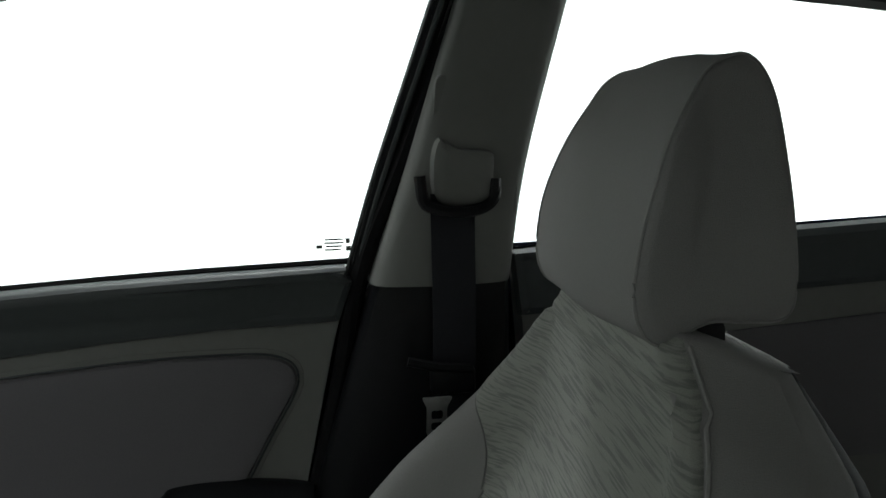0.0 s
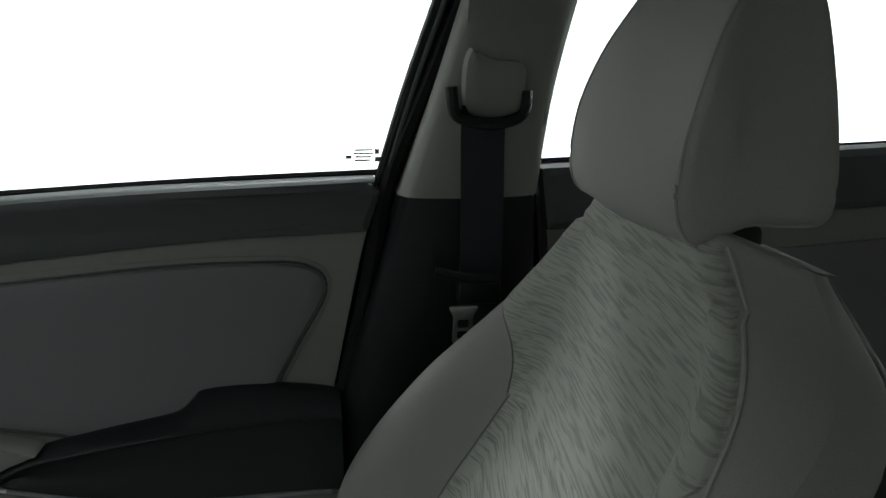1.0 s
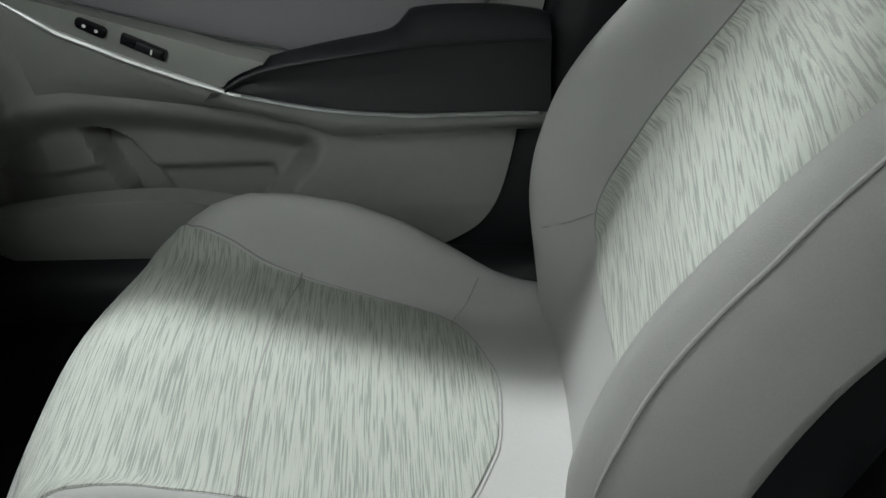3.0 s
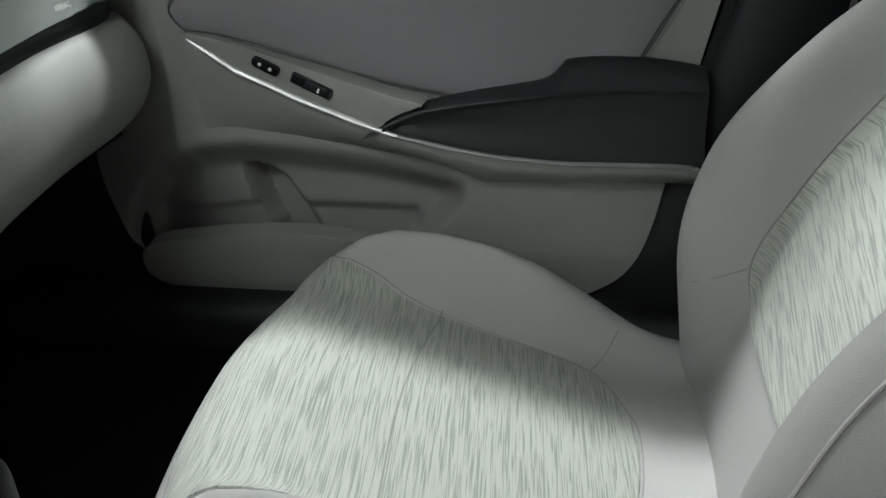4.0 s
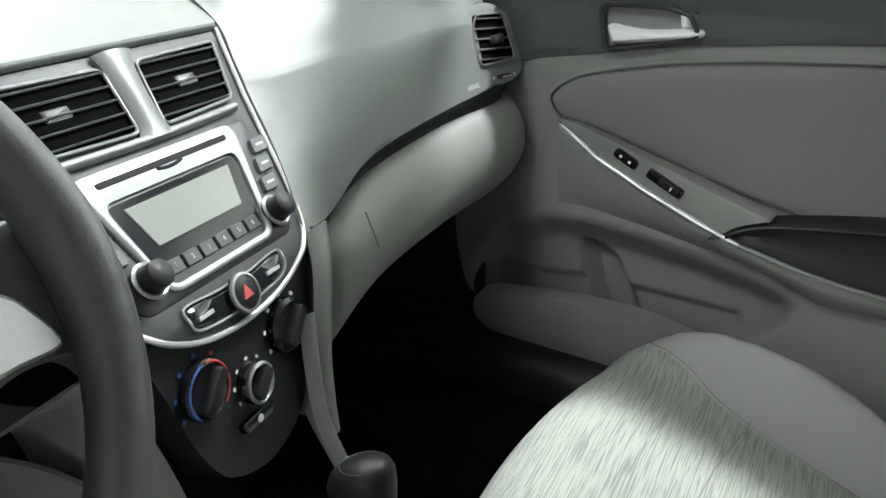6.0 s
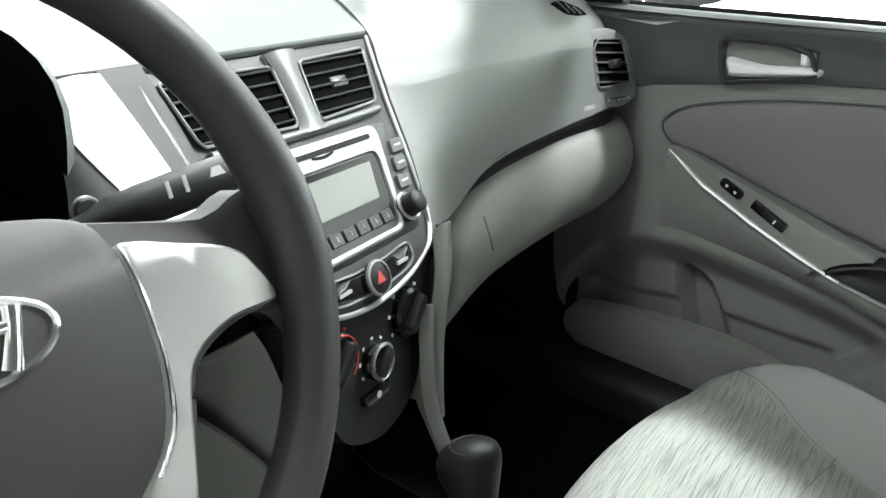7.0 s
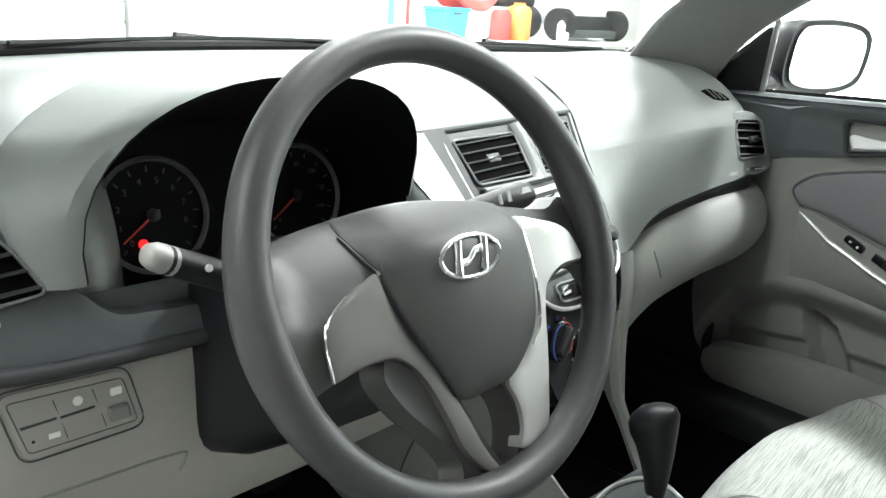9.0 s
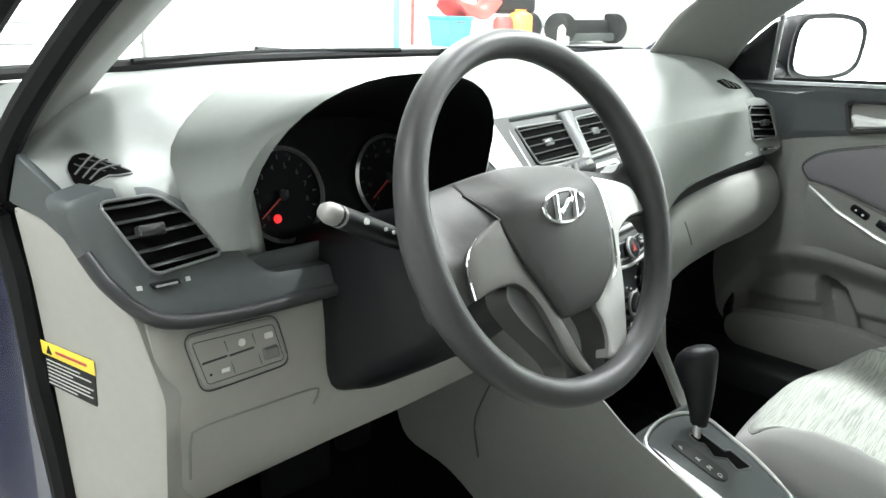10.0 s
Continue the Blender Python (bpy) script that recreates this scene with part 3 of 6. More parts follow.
part("chrome_strip", tube([arm_x(y, lerp(y, STRIP_Y, STRIP_Z), 0.002) for y in run], [0.0012 + 0.0032 * min(1, k / 5) * (1 - 0.6 * max(0, (k - 30) / 9)) for k in range(40)], 8), "silver", door, "satin silver strip")
part("lower_strip", tube([arm_x(y, lerp(y, STRIP_Y, STRIP_Z) - 0.001, 0.001) for y in np.linspace(0.555, 0.20, 24)], 0.0035, 8), "bezel", door)
rows = []
for y in np.linspace(0.80, 0.19, 32):
    zs = lerp(y, STRIP_Y, STRIP_Z) - 0.001
    zt = min(zs - 0.02, lerp(y, SCOOP_Y, SCOOP_Z) + 0.004 if y > 0.46 else 0.548)
    xs, xt = door_x(y, zs) - arm_out(y), door_x(y, zt) + 0.004
    rows.append([Vector((xs + (xt - xs) * kx, y, zs + (zt - zs) * kz)) for kx, kz in ((0.9, 0.0), (0.0, 0.0), (-0.05, 0.12), (0.0, 0.30), (0.18, 0.52), (0.50, 0.76), (1.0, 1.0))])
part("armrest_base", skin(rows, 1, 3, 0.002), "trim", door, "grey rounded underside of the armrest")
# black pull: a top that runs back to the door, a ridge and an upright face
rows = []
for y, zt, zr, zb in ((0.561, 0.6335, 0.6330, 0.6315), (0.552, 0.640, 0.639, 0.6300), (0.535, 0.649, 0.647, 0.624), (0.51, 0.657, 0.655, 0.619), (0.46, 0.667, 0.663, 0.610), (0.41, 0.674, 0.668, 0.602), (0.376, 0.679, 0.671, 0.598), (0.362, 0.686, 0.672, 0.5965), (0.352, 0.696, 0.673, 0.596), (0.342, 0.7025, 0.673, 0.595), (0.30, 0.704, 0.674, 0.593), (0.25, 0.700, 0.674, 0.5915), (0.205, 0.693, 0.673, 0.589), (0.186, 0.688, 0.671, 0.588)):
    f = arm_out(y)
    xt, xr, xb = door_x(y, zt) - 0.013, door_x(y, zr) - f - 0.006, door_x(y, zb) - f - 0.001
    rows.append([Vector(q) for q in ((xt + 0.02, y, zt - 0.004), (xt, y, zt), (0.5 * (xt + xr), y, 0.45 * zt + 0.55 * zr + 0.001), (xr + 0.005, y, zr + 0.0015), (xr, y, zr - 0.001), (xr + 0.003, y, zr - 0.006), (0.5 * (xr + xb) + 0.007, y, 0.5 * (zr + zb)), (xb, y, zb), (xb + 0.03, y, zb))])
part("pull_cup", skin(rows, 3, 3, 0.002), "pull", door, "black armrest pull")


def tilt_frame(y, z, slope, face):
    o = face(y, z, 0.004)
    a = face(y - 0.02, z + 0.02 * slope, 0.004) - o
    b = face(y, z + 0.02, 0.004) - o
    return axes(o, a, b)


f1 = tilt_frame(0.703, 0.705, -0.5, arm_x)
lock = part("lock_switch", prism(rounded([(-0.018, -0.0068), (0.018, -0.0068), (0.018, 0.0068), (-0.018, 0.0068)], 0.0062, 5), f1, -0.004, 0.003, 0.0015), "gloss", door, "black door lock rocker")
for k in (-1, 1):
    part("icon", prism(circle(0.007 * k, 0, 0.0022, 10), f1, 0.003, 0.0034), "white", lock)
f2 = tilt_frame(0.647, 0.682, -0.45, arm_x)
wsw = part("window_switch", prism(rounded([(-0.027, -0.0068), (0.027, -0.0068), (0.027, 0.0068), (-0.027, 0.0068)], 0.003, 3), f2, -0.004, 0.002, 0.001), "gloss", door, "black window switch")
part("rocker", prism(rounded([(-0.008, -0.0052), (0.023, -0.0052), (0.023, 0.0052), (-0.008, 0.0052)], 0.003, 3), f2, 0.0, 0.0055, 0.002), "black", wsw)
part("mark", prism([(0.010, -0.003), (0.0122, -0.003), (0.0122, 0.003), (0.010, 0.003)], f2, 0.0055, 0.006), "white", wsw)
# map pocket
lip = spline([(0.925, 0.446), (0.900, 0.4575), (0.841, 0.467), (0.80, 0.4725), (0.737, 0.477), (0.687, 0.478), (0.655, 0.476), (0.616, 0.470), (0.56, 0.455), (0.50, 0.425), (0.50, 0.39), (0.56, 0.365), (0.70, 0.352), (0.852, 0.361), (0.906, 0.377), (0.932, 0.405), (0.934, 0.432)], 5, True)
part("pocket_front", patch(lip, lambda y, z, h: Vector((lerp(z, (0.34, 0.40, 0.47), (0.672, 0.648, 0.644)) - h, y, z)), 0.002, 0.008, 0.02, 0.03), "trim", door, "grey map pocket")
# inner handle
hnd = part("handle_bezel", loop_band(hb, inset2(hb, 0.0055), on_door, 0.0145), "fascia", door, "dark handle surround")
part("handle_lever", patch(spline([(0.743, 0.8735), (0.72, 0.872), (0.696, 0.870), (0.668, 0.872), (0.630, 0.8755), (0.6305, 0.8635), (0.68, 0.856), (0.732, 0.8495), (0.739, 0.856)], 4, True), on_door, 0.016, 0.006, 0.010, 0.0), "lever", hnd, "satin chrome door lever")
part("lever_pivot", patch(rounded([(0.657, 0.8945), (0.643, 0.8935), (0.639, 0.876), (0.654, 0.873)], 0.005, 4), on_door, 0.014, 0.005, 0.008, 0.01), "lever", hnd)
part("lock_mark", patch(rounded([(0.698, 0.8885), (0.681, 0.8885), (0.681, 0.8795), (0.698, 0.8795)], 0.002, 3), on_door, -0.010, 0.001, 0.01, 0.004), "black", hnd)
# glass, frame and mirror corner
gl = part("window_glass", skin([[(0.712 - 0.06 * k - 0.045 * k * k, y0 - (0.0 if y0 < 0.5 else 0.42 * k), z0 + 0.33 * k) for y0, z0 in ((0.95, 0.905), (0.7, 0.92), (0.4, 0.932), (0.10 - 0.09 * k, 0.94))] for k in (0, 0.33, 0.66, 1)], 3, 3), "glass", door, "clear side window")
gl.visible_shadow = False
part("sill_seal", tube(spline([on_door(0.97, 0.917, -0.035), on_door(0.80, 0.926, -0.030), on_door(0.55, 0.934, -0.024), on_door(0.35, 0.941, -0.016), on_door(0.13, 0.946, -0.008)], 4), 0.004, 6), "rubber", door)
part("window_channel", tube(spline([(0.712, 0.130, 0.93), (0.69, 0.097, 1.04), (0.655, 0.053, 1.17), (0.625, 0.020, 1.27)], 5), 0.012, 8), "black", door)
part("channel_bead", tube(spline([(0.698, 0.130, 0.93), (0.676, 0.097, 1.04), (0.641, 0.053, 1.17), (0.611, 0.020, 1.27)], 5), 0.003, 6), "dark", door)
for k, r in ((0.010, 0.0022), (-0.010, 0.0018), (-0.018, 0.0022)):
    part("channel_bead", tube(spline([(0.700, 0.130 + k, 0.93), (0.678, 0.097 + k, 1.04), (0.643, 0.053 + k, 1.17), (0.613, 0.020 + k, 1.27)], 5), r, 6), "fascia", door)
part("mirror_corner", patch(rounded([(1.04, 0.915), (0.974, 0.915), (0.912, 0.914), (0.896, 1.026), (0.905, 1.03)], 0.006, 3), lambda y, z, h: Vector((0.665 - 0.2 * (z - 0.9) - h, y, z)), 0.006, 0.006, 0.02, 0.01), "black", door, "black mirror corner plate")
part("quarter_post", tube([(0.655, 0.908, 0.912), (0.634, 0.890, 1.04)], 0.005, 8), "bezel", door)
part("outer_skin", skin([[(0.80, y, 0.33), (0.84, y, 0.6), (0.80, y, 0.88), (0.725, y, 0.915 + 0.02 * (1 - y))] for y in (0.12, 0.4, 0.7, 1.15)], 3, 3, 0.004), "paint", door, "dark blue outer door skin")

mir = thing("side_mirror", 0.82, 0.95, 0.93, "black door mirror with a bright reflecting glass", "mirror")
mf = axes((0.885, 0.905, 0.978), (0.93, -0.37, 0.0), (0.02, 0.03, 1))
mo = spline([(-0.092, -0.035), (-0.075, 0.045), (-0.02, 0.060), (0.06, 0.058), (0.098, 0.040), (0.10, 0.0), (0.080, -0.045), (0.02, -0.062), (-0.06, -0.060)], 5, True)
mb = bmesh.new()
grid(mb, [[mf @ Vector((q[0] * s, q[1] * s, h)) for q in mo] for s, h in ((0.98, 0.0), (1.08, 0.004), (1.13, -0.012), (1.08, -0.05), (0.8, -0.085), (0.4, -0.095))], wrap_v=True, cap=True)
part("housing", mb, "black", mir)
part("mirror_glass", prism([(q[0] * 0.93, q[1] * 0.93) for q in mo], mf, -0.002, 0.005, 0.001), "mirror", mir, "mirror glass")
part("foot", tube([(0.75, 0.98, 0.92), (0.83, 0.96, 0.935)], 0.03, 10, flat=0.6), "black", mir)

rear = thing("door_2", 0.72, -0.5, 0.33, "closed rear door with grey trim and dark upper band", "car door", kind="structure")
rx = lambda y, z, h: Vector((0.695 - h, y, z))
part("panel", patch(rounded([(-0.055, 0.95), (-0.95, 0.985), (-0.95, 0.36), (-0.10, 0.36)], 0.03, 3), rx, 0.0, 0.012, 0.04, 0.03), "trim", rear, "grey rear door panel")
part("upper_trim", patch(rounded([(-0.05, 0.952), (-0.95, 0.988), (-0.95, 0.905), (-0.06, 0.872)], 0.006, 3), rx, 0.012, 0.012, 0.03, 0.004), "dark", rear, "dark grey upper door trim")
part("cloth_insert", patch(rounded([(-0.16, 0.83), (-0.8, 0.865), (-0.85, 0.66), (-0.16, 0.66)], 0.05, 5), rx, 0.004, 0.004, 0.03, 0.002), "insert", rear, "grey cloth door insert")
part("window_channel", tube(spline([(0.70, -0.040, 0.95), (0.665, -0.066, 1.13), (0.625, -0.095, 1.25)], 5), 0.009, 8), "black", rear)
part("rear_window_frame", tube(spline([(0.615, -0.10, 1.262), (0.612, -0.16, 1.258), (0.612, -0.335, 1.243), (0.615, -0.55, 1.215), (0.635, -0.85, 1.12), (0.66, -1.02, 1.03), (0.69, -1.10, 0.98)], 5), 0.02, 8), "black", rear)
part("outer_skin", skin([[(0.80, y, 0.33), (0.84, y, 0.6), (0.80, y, 0.9), (0.72, y, 0.955 - 0.03 * y)] for y in (0.12, -0.3, -0.7, -1.2)], 3, 3, 0.004), "paint", rear)
part("rear_quarter", skin([[(0.70, -0.95, 0.36), (0.70, -0.95, 0.98)], [(0.69, -1.4, 0.36), (0.67, -1.4, 1.0)]], 2, 3, 0.02), "dark", rear)


# ---- seats ----
def seat(cx, label):
    st = thing("car_seat", cx, 0.40, 0.30, label, "seat", "front seats")

    def cz(y):
        return lerp(y, (0.10, 0.22, 0.29, 0.38, 0.48, 0.56, 0.62, 0.66, 0.69, 0.71), (0.375, 0.372, 0.385, 0.412, 0.442, 0.464, 0.475, 0.472, 0.455, 0.428))

    def cush(x, y, h):
        s = abs(x - cx)
        b = bump(s, 0.15, 0.222) * lerp(y, (0.16, 0.25, 0.30, 0.365, 0.43, 0.50, 0.56, 0.61, 0.67), (0.0, 0.024, 0.046, 0.070, 0.078, 0.070, 0.056, 0.036, 0.012)) + 0.012 * (1 - bump(s, 0.0, 0.16))
        drop = 0.07 * bump(s, 0.228, 0.268)
        back_off = 0.042 * (s / 0.25) ** 3 * bump(y, 0.42, 0.70) + 0.015 * bump(y, 0.55, 0.70)
        return Vector((x, y - back_off, cz(y) + b - drop + h))

    rows = []
    for y in [0.10 + 0.02 * k for k in range(28)] + [0.655, 0.67, 0.682, 0.692, 0.70, 0.708]:
        w = lerp(y, (0.10, 0.3, 0.55, 0.66, 0.708), (0.235, 0.258, 0.262, 0.252, 0.222))
        top = [cush(cx + w * k, y, 0) for k in [q / 20 * 0.985 for q in range(-20, 21)]]
        base = 0.33
        ye = top[0].y
        left = [Vector((cx - w * 0.94, ye, base)), Vector((cx - w * 1.0, ye, base + 0.02)), Vector((cx - w * 1.01, ye, top[0].z - 0.02))]
        right = [Vector((cx + w * 1.01, ye, top[-1].z - 0.02)), Vector((cx + w * 1.0, ye, base + 0.02)), Vector((cx + w * 0.94, ye, base))]
        rows.append(left + top + right)
    nose = [Vector((p.x + (cx - p.x) * 0.02, p.y + 0.004, 0.33 + (p.z - 0.33) * 0.72)) for p in rows[-1]]
    chin = [Vector((p.x + (cx - p.x) * 0.06, p.y - 0.02, 0.33 + (p.z - 0.33) * 0.05)) for p in rows[-1]]
    bm = bmesh.new()
    grid(bm, rows + [nose, chin], wrap_v=True, cap=True)
    cushion = part("cushion", bm, "bolster", st, "grey cloth seat cushion")
    cushion.data.set_sharp_from_angle(angle=radians(75))
    right_edge = [(0.208, 0.672), (0.196, 0.63), (0.180, 0.57), (0.167, 0.525), (0.160, 0.48), (0.157, 0.44), (0.154, 0.386), (0.150, 0.332), (0.139, 0.302), (0.116, 0.283), (0.08, 0.267), (0.04, 0.255)]
    out = [(cx + s, y) for s, y in right_edge] + [(cx - s, y) for s, y in reversed(right_edge)] + [(cx - 0.11, 0.694), (cx, 0.700), (cx + 0.11, 0.694)]
    out = spline(out, 4, True)
    part("cushion_insert", patch(out, cush, 0.0035, 0.010, 0.012, 0.004), "weave", cushion, "light streaked cloth insert")
    part("seam", tube([cush(cx + s, 0.488 - 0.009 * (s / 0.16) ** 2, 0.0032) for s in np.linspace(-0.162, 0.162, 25)], 0.0011, 6), "crease", cushion)
    ring = inset2(out, -0.001)
    part("piping", tube([cush(q[0], q[1], 0.0006) for q in ring], 0.0008, 6, True), "crease", cushion)
    for sg in (-1, 1):
        part("side_seam", tube([cush(cx + sg * s, y, 0.001) for s, y in ((0.142, 0.306), (0.17, 0.290), (0.20, 0.275), (0.24, 0.262))], 0.0007, 6), "crease", cushion)

    # backrest
    def even(v, xs, ys):
        return sum(lerp(v + 0.02 * k, xs, ys) for k in range(-3, 4)) / 7

    def ax(v):
        y = even(v, (0, 0.2, 0.45, 0.7, 0.9, 1.0), (0.194, 0.154, 0.092, -0.0115, -0.0375, -0.0445))
        return y, 0.36 + 0.612 * v

    def half(v):
        return even(v, (0, 0.15, 0.35, 0.5, 0.6, 0.7, 0.8, 0.9, 0.96, 1.0), (0.245, 0.262, 0.275, 0.268, 0.262, 0.250, 0.234, 0.201, 0.160, 0.112))

    def swell(v):
        """How far the bolsters stand out and how far their outer sides fall."""
        return even(v, (0, 0.12, 0.24, 0.37, 0.48, 0.58, 0.66, 0.74, 0.82, 1), (0.0065, 0.041, 0.0786, 0.0905, 0.0874, 0.0814, 0.0711, 0.0444, 0.017, 0.0)), lerp(v, (0, 0.55, 0.8, 0.92, 1), (0.086, 0.086, 0.030, 0.060, 0.056))

    def e_front(v):
        b, fall = swell(v)
        return fall - b

    def rim_d(v):
        """Depth at which the cloth ends and the back shell begins."""
        return max(e_front(v) + 0.008, even(v, (0, 0.45, 0.64, 0.80, 0.90, 0.96, 1.0), (0.012, 0.008, 0.006, 0.064, 0.102, 0.104, 0.066)))

    def back(u, v, h):
        """Front face: a flat middle, bolsters that crest near the sides, and a rounded fall to the edge."""
        y, z = ax(v)
        s, w = abs(u), half(v)
        b, fall = swell(v)
        crest = w - 0.05
        d = b * bump(s, 0.125, crest) - fall * min(max((s - crest) / (w - crest), 0.0), 1.2) ** 2 + h
        return Vector((cx + u, y + 0.93 * d, z + 0.37 * d))

    shell_rows = []
    rows = []
    for v in [k / 50 for k in range(49)] + [0.975, 0.985, 0.995, 1.0]:
        w = half(v)
        front = [back(w * math.sin(q / 28 * math.pi / 2), v, -0.02 if v == 1.0 else 0) for q in range(-28, 29)]
        y, z = ax(v)
        e = rim_d(v)
        tuck = lerp(v, (0.68, 0.9, 1.0), (0.0, 0.09, 0.20))
        at = lambda k, d: Vector((cx + w * k, y - 0.93 * d, z - 0.37 * d))
        turn = [(0.992 - 0.3 * tuck, 0.75 * e + 0.25 * e_front(v)), (0.975 - 0.6 * tuck, e), (0.93 - tuck, e + 0.006), (0.6, e + 0.010)]
        rows.append(front + [at(k, d) for k, d in turn] + [at(0, e + 0.012)] + [at(-k, d) for k, d in turn[::-1]])
        deep = e + lerp(v, (0, 0.5, 0.75, 0.95, 1.0), (0.075, 0.070, 0.045, 0.014, 0.008))
        edge_k = 0.965 - 0.7 * tuck
        shell_rows.append([at(k * edge_k, d) for k, d in ((1.0, e + 0.002), (1.0, e + 0.6 * (deep - e)), (0.94, deep), (0.6, deep + 0.008), (0, deep + 0.012), (-0.6, deep + 0.008), (-0.94, deep), (-1.0, e + 0.6 * (deep - e)), (-1.0, e + 0.002))])
    bm = bmesh.new()
    grid(bm, rows, wrap_v=True, cap=True)
    rest = part("backrest", bm, "bolster", st, "grey cloth backrest")
    rest.data.set_sharp_from_angle(angle=radians(75))
    bm = bmesh.new()
    grid(bm, shell_rows, wrap_v=True, cap=True)
    part("back_shell", bm, "black", st, "black moulded shell behind the backrest")
    lo = [(0.05, 0.212), (0.10, 0.219), (0.132, 0.236), (0.147, 0.272), (0.150, 0.33), (0.147, 0.41), (0.146, 0.52), (0.145, 0.6395)]
    left = spline(lo, 4)
    low = left + [np.array((s, 0.6395)) for s in np.linspace(0.12, -0.12, 9)] + [np.array((-s, v)) for s, v in left[::-1]]
    part("lower_insert", patch(low, back, 0.0030, 0.0045, 0.010, 0.004), "weave_back", rest, "light streaked cloth insert")
    side = [(0.147, 0.6365), (0.156, 0.682), (0.168, 0.714), (0.184, 0.738), (0.200, 0.762)] + [(half(v) - 0.0305, v) for v in (0.785, 0.82, 0.86, 0.90, 0.94, 0.97, 0.99)]
    edge_up = spline(side, 3)
    upp = edge_up + [np.array((s, 0.994)) for s in (0.05, 0.0, -0.05)] + [np.array((-s, v)) for s, v in edge_up[::-1]] + [np.array((s, 0.6365)) for s in np.linspace(-0.12, 0.12, 9)]
    part("upper_insert", patch(upp, back, 0.0030, 0.0045, 0.010, 0.004), "weave_up", rest, "grey streaked upper cloth insert")
    for sg in (-1, 1):
        part("insert_seam", tube([back(sg * (s + 0.001), v, 0.0006) for s, v in left + edge_up[:11]], 0.0008, 6), "crease", rest)
        part("side_piping", tube([back(sg * (half(v) - 0.0285), v, 0.0004) for v in np.linspace(0.10, 0.985, 70)], 0.0016, 6), "seam", rest, "raised piping")
        part("bolster_seam", tube([back(sg * s, v, 0.0004) for s, v in ((0.149, 0.268), (0.165, 0.225), (0.185, 0.185), (0.21, 0.150))], 0.0006, 6), "crease", rest)
    # headrest
    prof = [(-0.0240, 1.0290), (-0.0415, 1.0785), (-0.0610, 1.1130), (-0.0785, 1.1350), (-0.1030, 1.1415), (-0.1205, 1.1167), (-0.126, 1.0523), (-0.1315, 0.9935), (-0.125, 0.9695), (-0.096, 0.9680), (-0.0690, 0.9690), (-0.0350, 0.9560), (-0.0195, 0.9800)]
    pf = spline(prof, 5, True)
    cy0, cz0, hx, hw = -0.085, 1.04, cx + 0.014, 0.1163
    narrow = lambda z: 1.0 - 0.194 * bump(z, 1.03, 1.15)
    rows = []
    for s, k in ((-0.985, 0.5), (-1.0, 0.86), (-0.985, 0.935), (-0.95, 0.975), (-0.88, 0.99), (-0.6, 1.0), (-0.3, 1.025), (0, 1.035), (0.3, 1.025), (0.6, 1.0), (0.88, 0.99), (0.95, 0.975), (0.985, 0.935), (1.0, 0.86), (0.985, 0.5)):
        rows.append([Vector((hx + s * hw * narrow(q[1]), cy0 + (q[0] - cy0) * k, cz0 + (q[1] - cz0) * k)) for q in pf])
    bm = bmesh.new()
    grid(bm, rows, wrap_v=True, cap=True)
    hr = part("headrest", bm, "bolster", st, "grey cloth headrest")
    for sg in (-1, 1):
        part("headrest_seam", tube([Vector((hx + sg * 0.945 * hw * narrow(q[1]), cy0 + (q[0] - cy0) * 0.979, cz0 + (q[1] - cz0) * 0.979)) for q in pf], 0.0016, 6, True), "seam", hr)
        part("headrest_post", tube([(hx + sg * 0.075, -0.075, 0.90), (hx + sg * 0.075, -0.082, 0.99)], 0.006, 10), "chrome", st, "chrome headrest post")
        part("post_guide", block(hx + sg * 0.075 - 0.022, -0.092, 0.930, hx + sg * 0.075 + 0.022, -0.058, 0.966, 0.005), "black", st)
    part("base_frame", block(cx - 0.19, 0.12, 0.30, cx + 0.19, 0.62, 0.345, 0.01), "black", st, "black seat base")
    return st


seat(0.35, "light grey cloth front passenger seat with streaked insert")
seat(-0.36, "light grey cloth driver seat with streaked insert")
bench = thing("rear_bench", 0, -0.85, 0.30, "light grey cloth rear bench seat", "seat")
part("cushion", skin([[(-0.62, y, z), (-0.3, y, z + 0.02), (0, y, z + 0.01), (0.3, y, z + 0.02), (0.62, y, z)] for y, z in ((-0.52, 0.32), (-0.50, 0.46), (-0.56, 0.51), (-0.75, 0.49), (-0.98, 0.46))], 4, 4, 0.02), "bolster", bench)
part("backrest", skin([[(-0.62, y, z), (-0.3, y + 0.02, z), (0, y + 0.01, z), (0.3, y + 0.02, z), (0.62, y, z)] for y, z in ((-0.96, 0.44), (-1.0, 0.6), (-1.1, 0.8), (-1.2, 0.96), (-1.26, 0.97))], 4, 4, 0.02), "bolster", bench)

from mathutils.bvhtree import BVHTree

# ---- dashboard ----
dash = thing("dashboard", 0, 1.0, 0.60, "grey moulded dashboard with black and silver centre panel", "dashboard", kind="structure")


def base_y(x):
    return 1.345 - 0.34 * x * x


def face_row(x, p4, p5, p6, p7):
    pts = [(base_y(x), 0.952), (1.15, 0.964), (1.04, 0.958), (0.972, 0.940)] if x < 0.64 else [(1.2, 0.90), (1.12, 0.925), (1.05, 0.925), (1.0, 0.915)]
    brow = [(p5[0] + k * (p4[0] - p5[0]), p5[1] + k * (p4[1] - p5[1])) for k in (0.30, 0.08)]
    under = (p5[0] + 0.12 * (p6[0] - p5[0]), p5[1] + 0.12 * (p6[1] - p5[1]))
    return [(x, y, z) for y, z in pts + [p4] + brow + [under, p6, p7]]


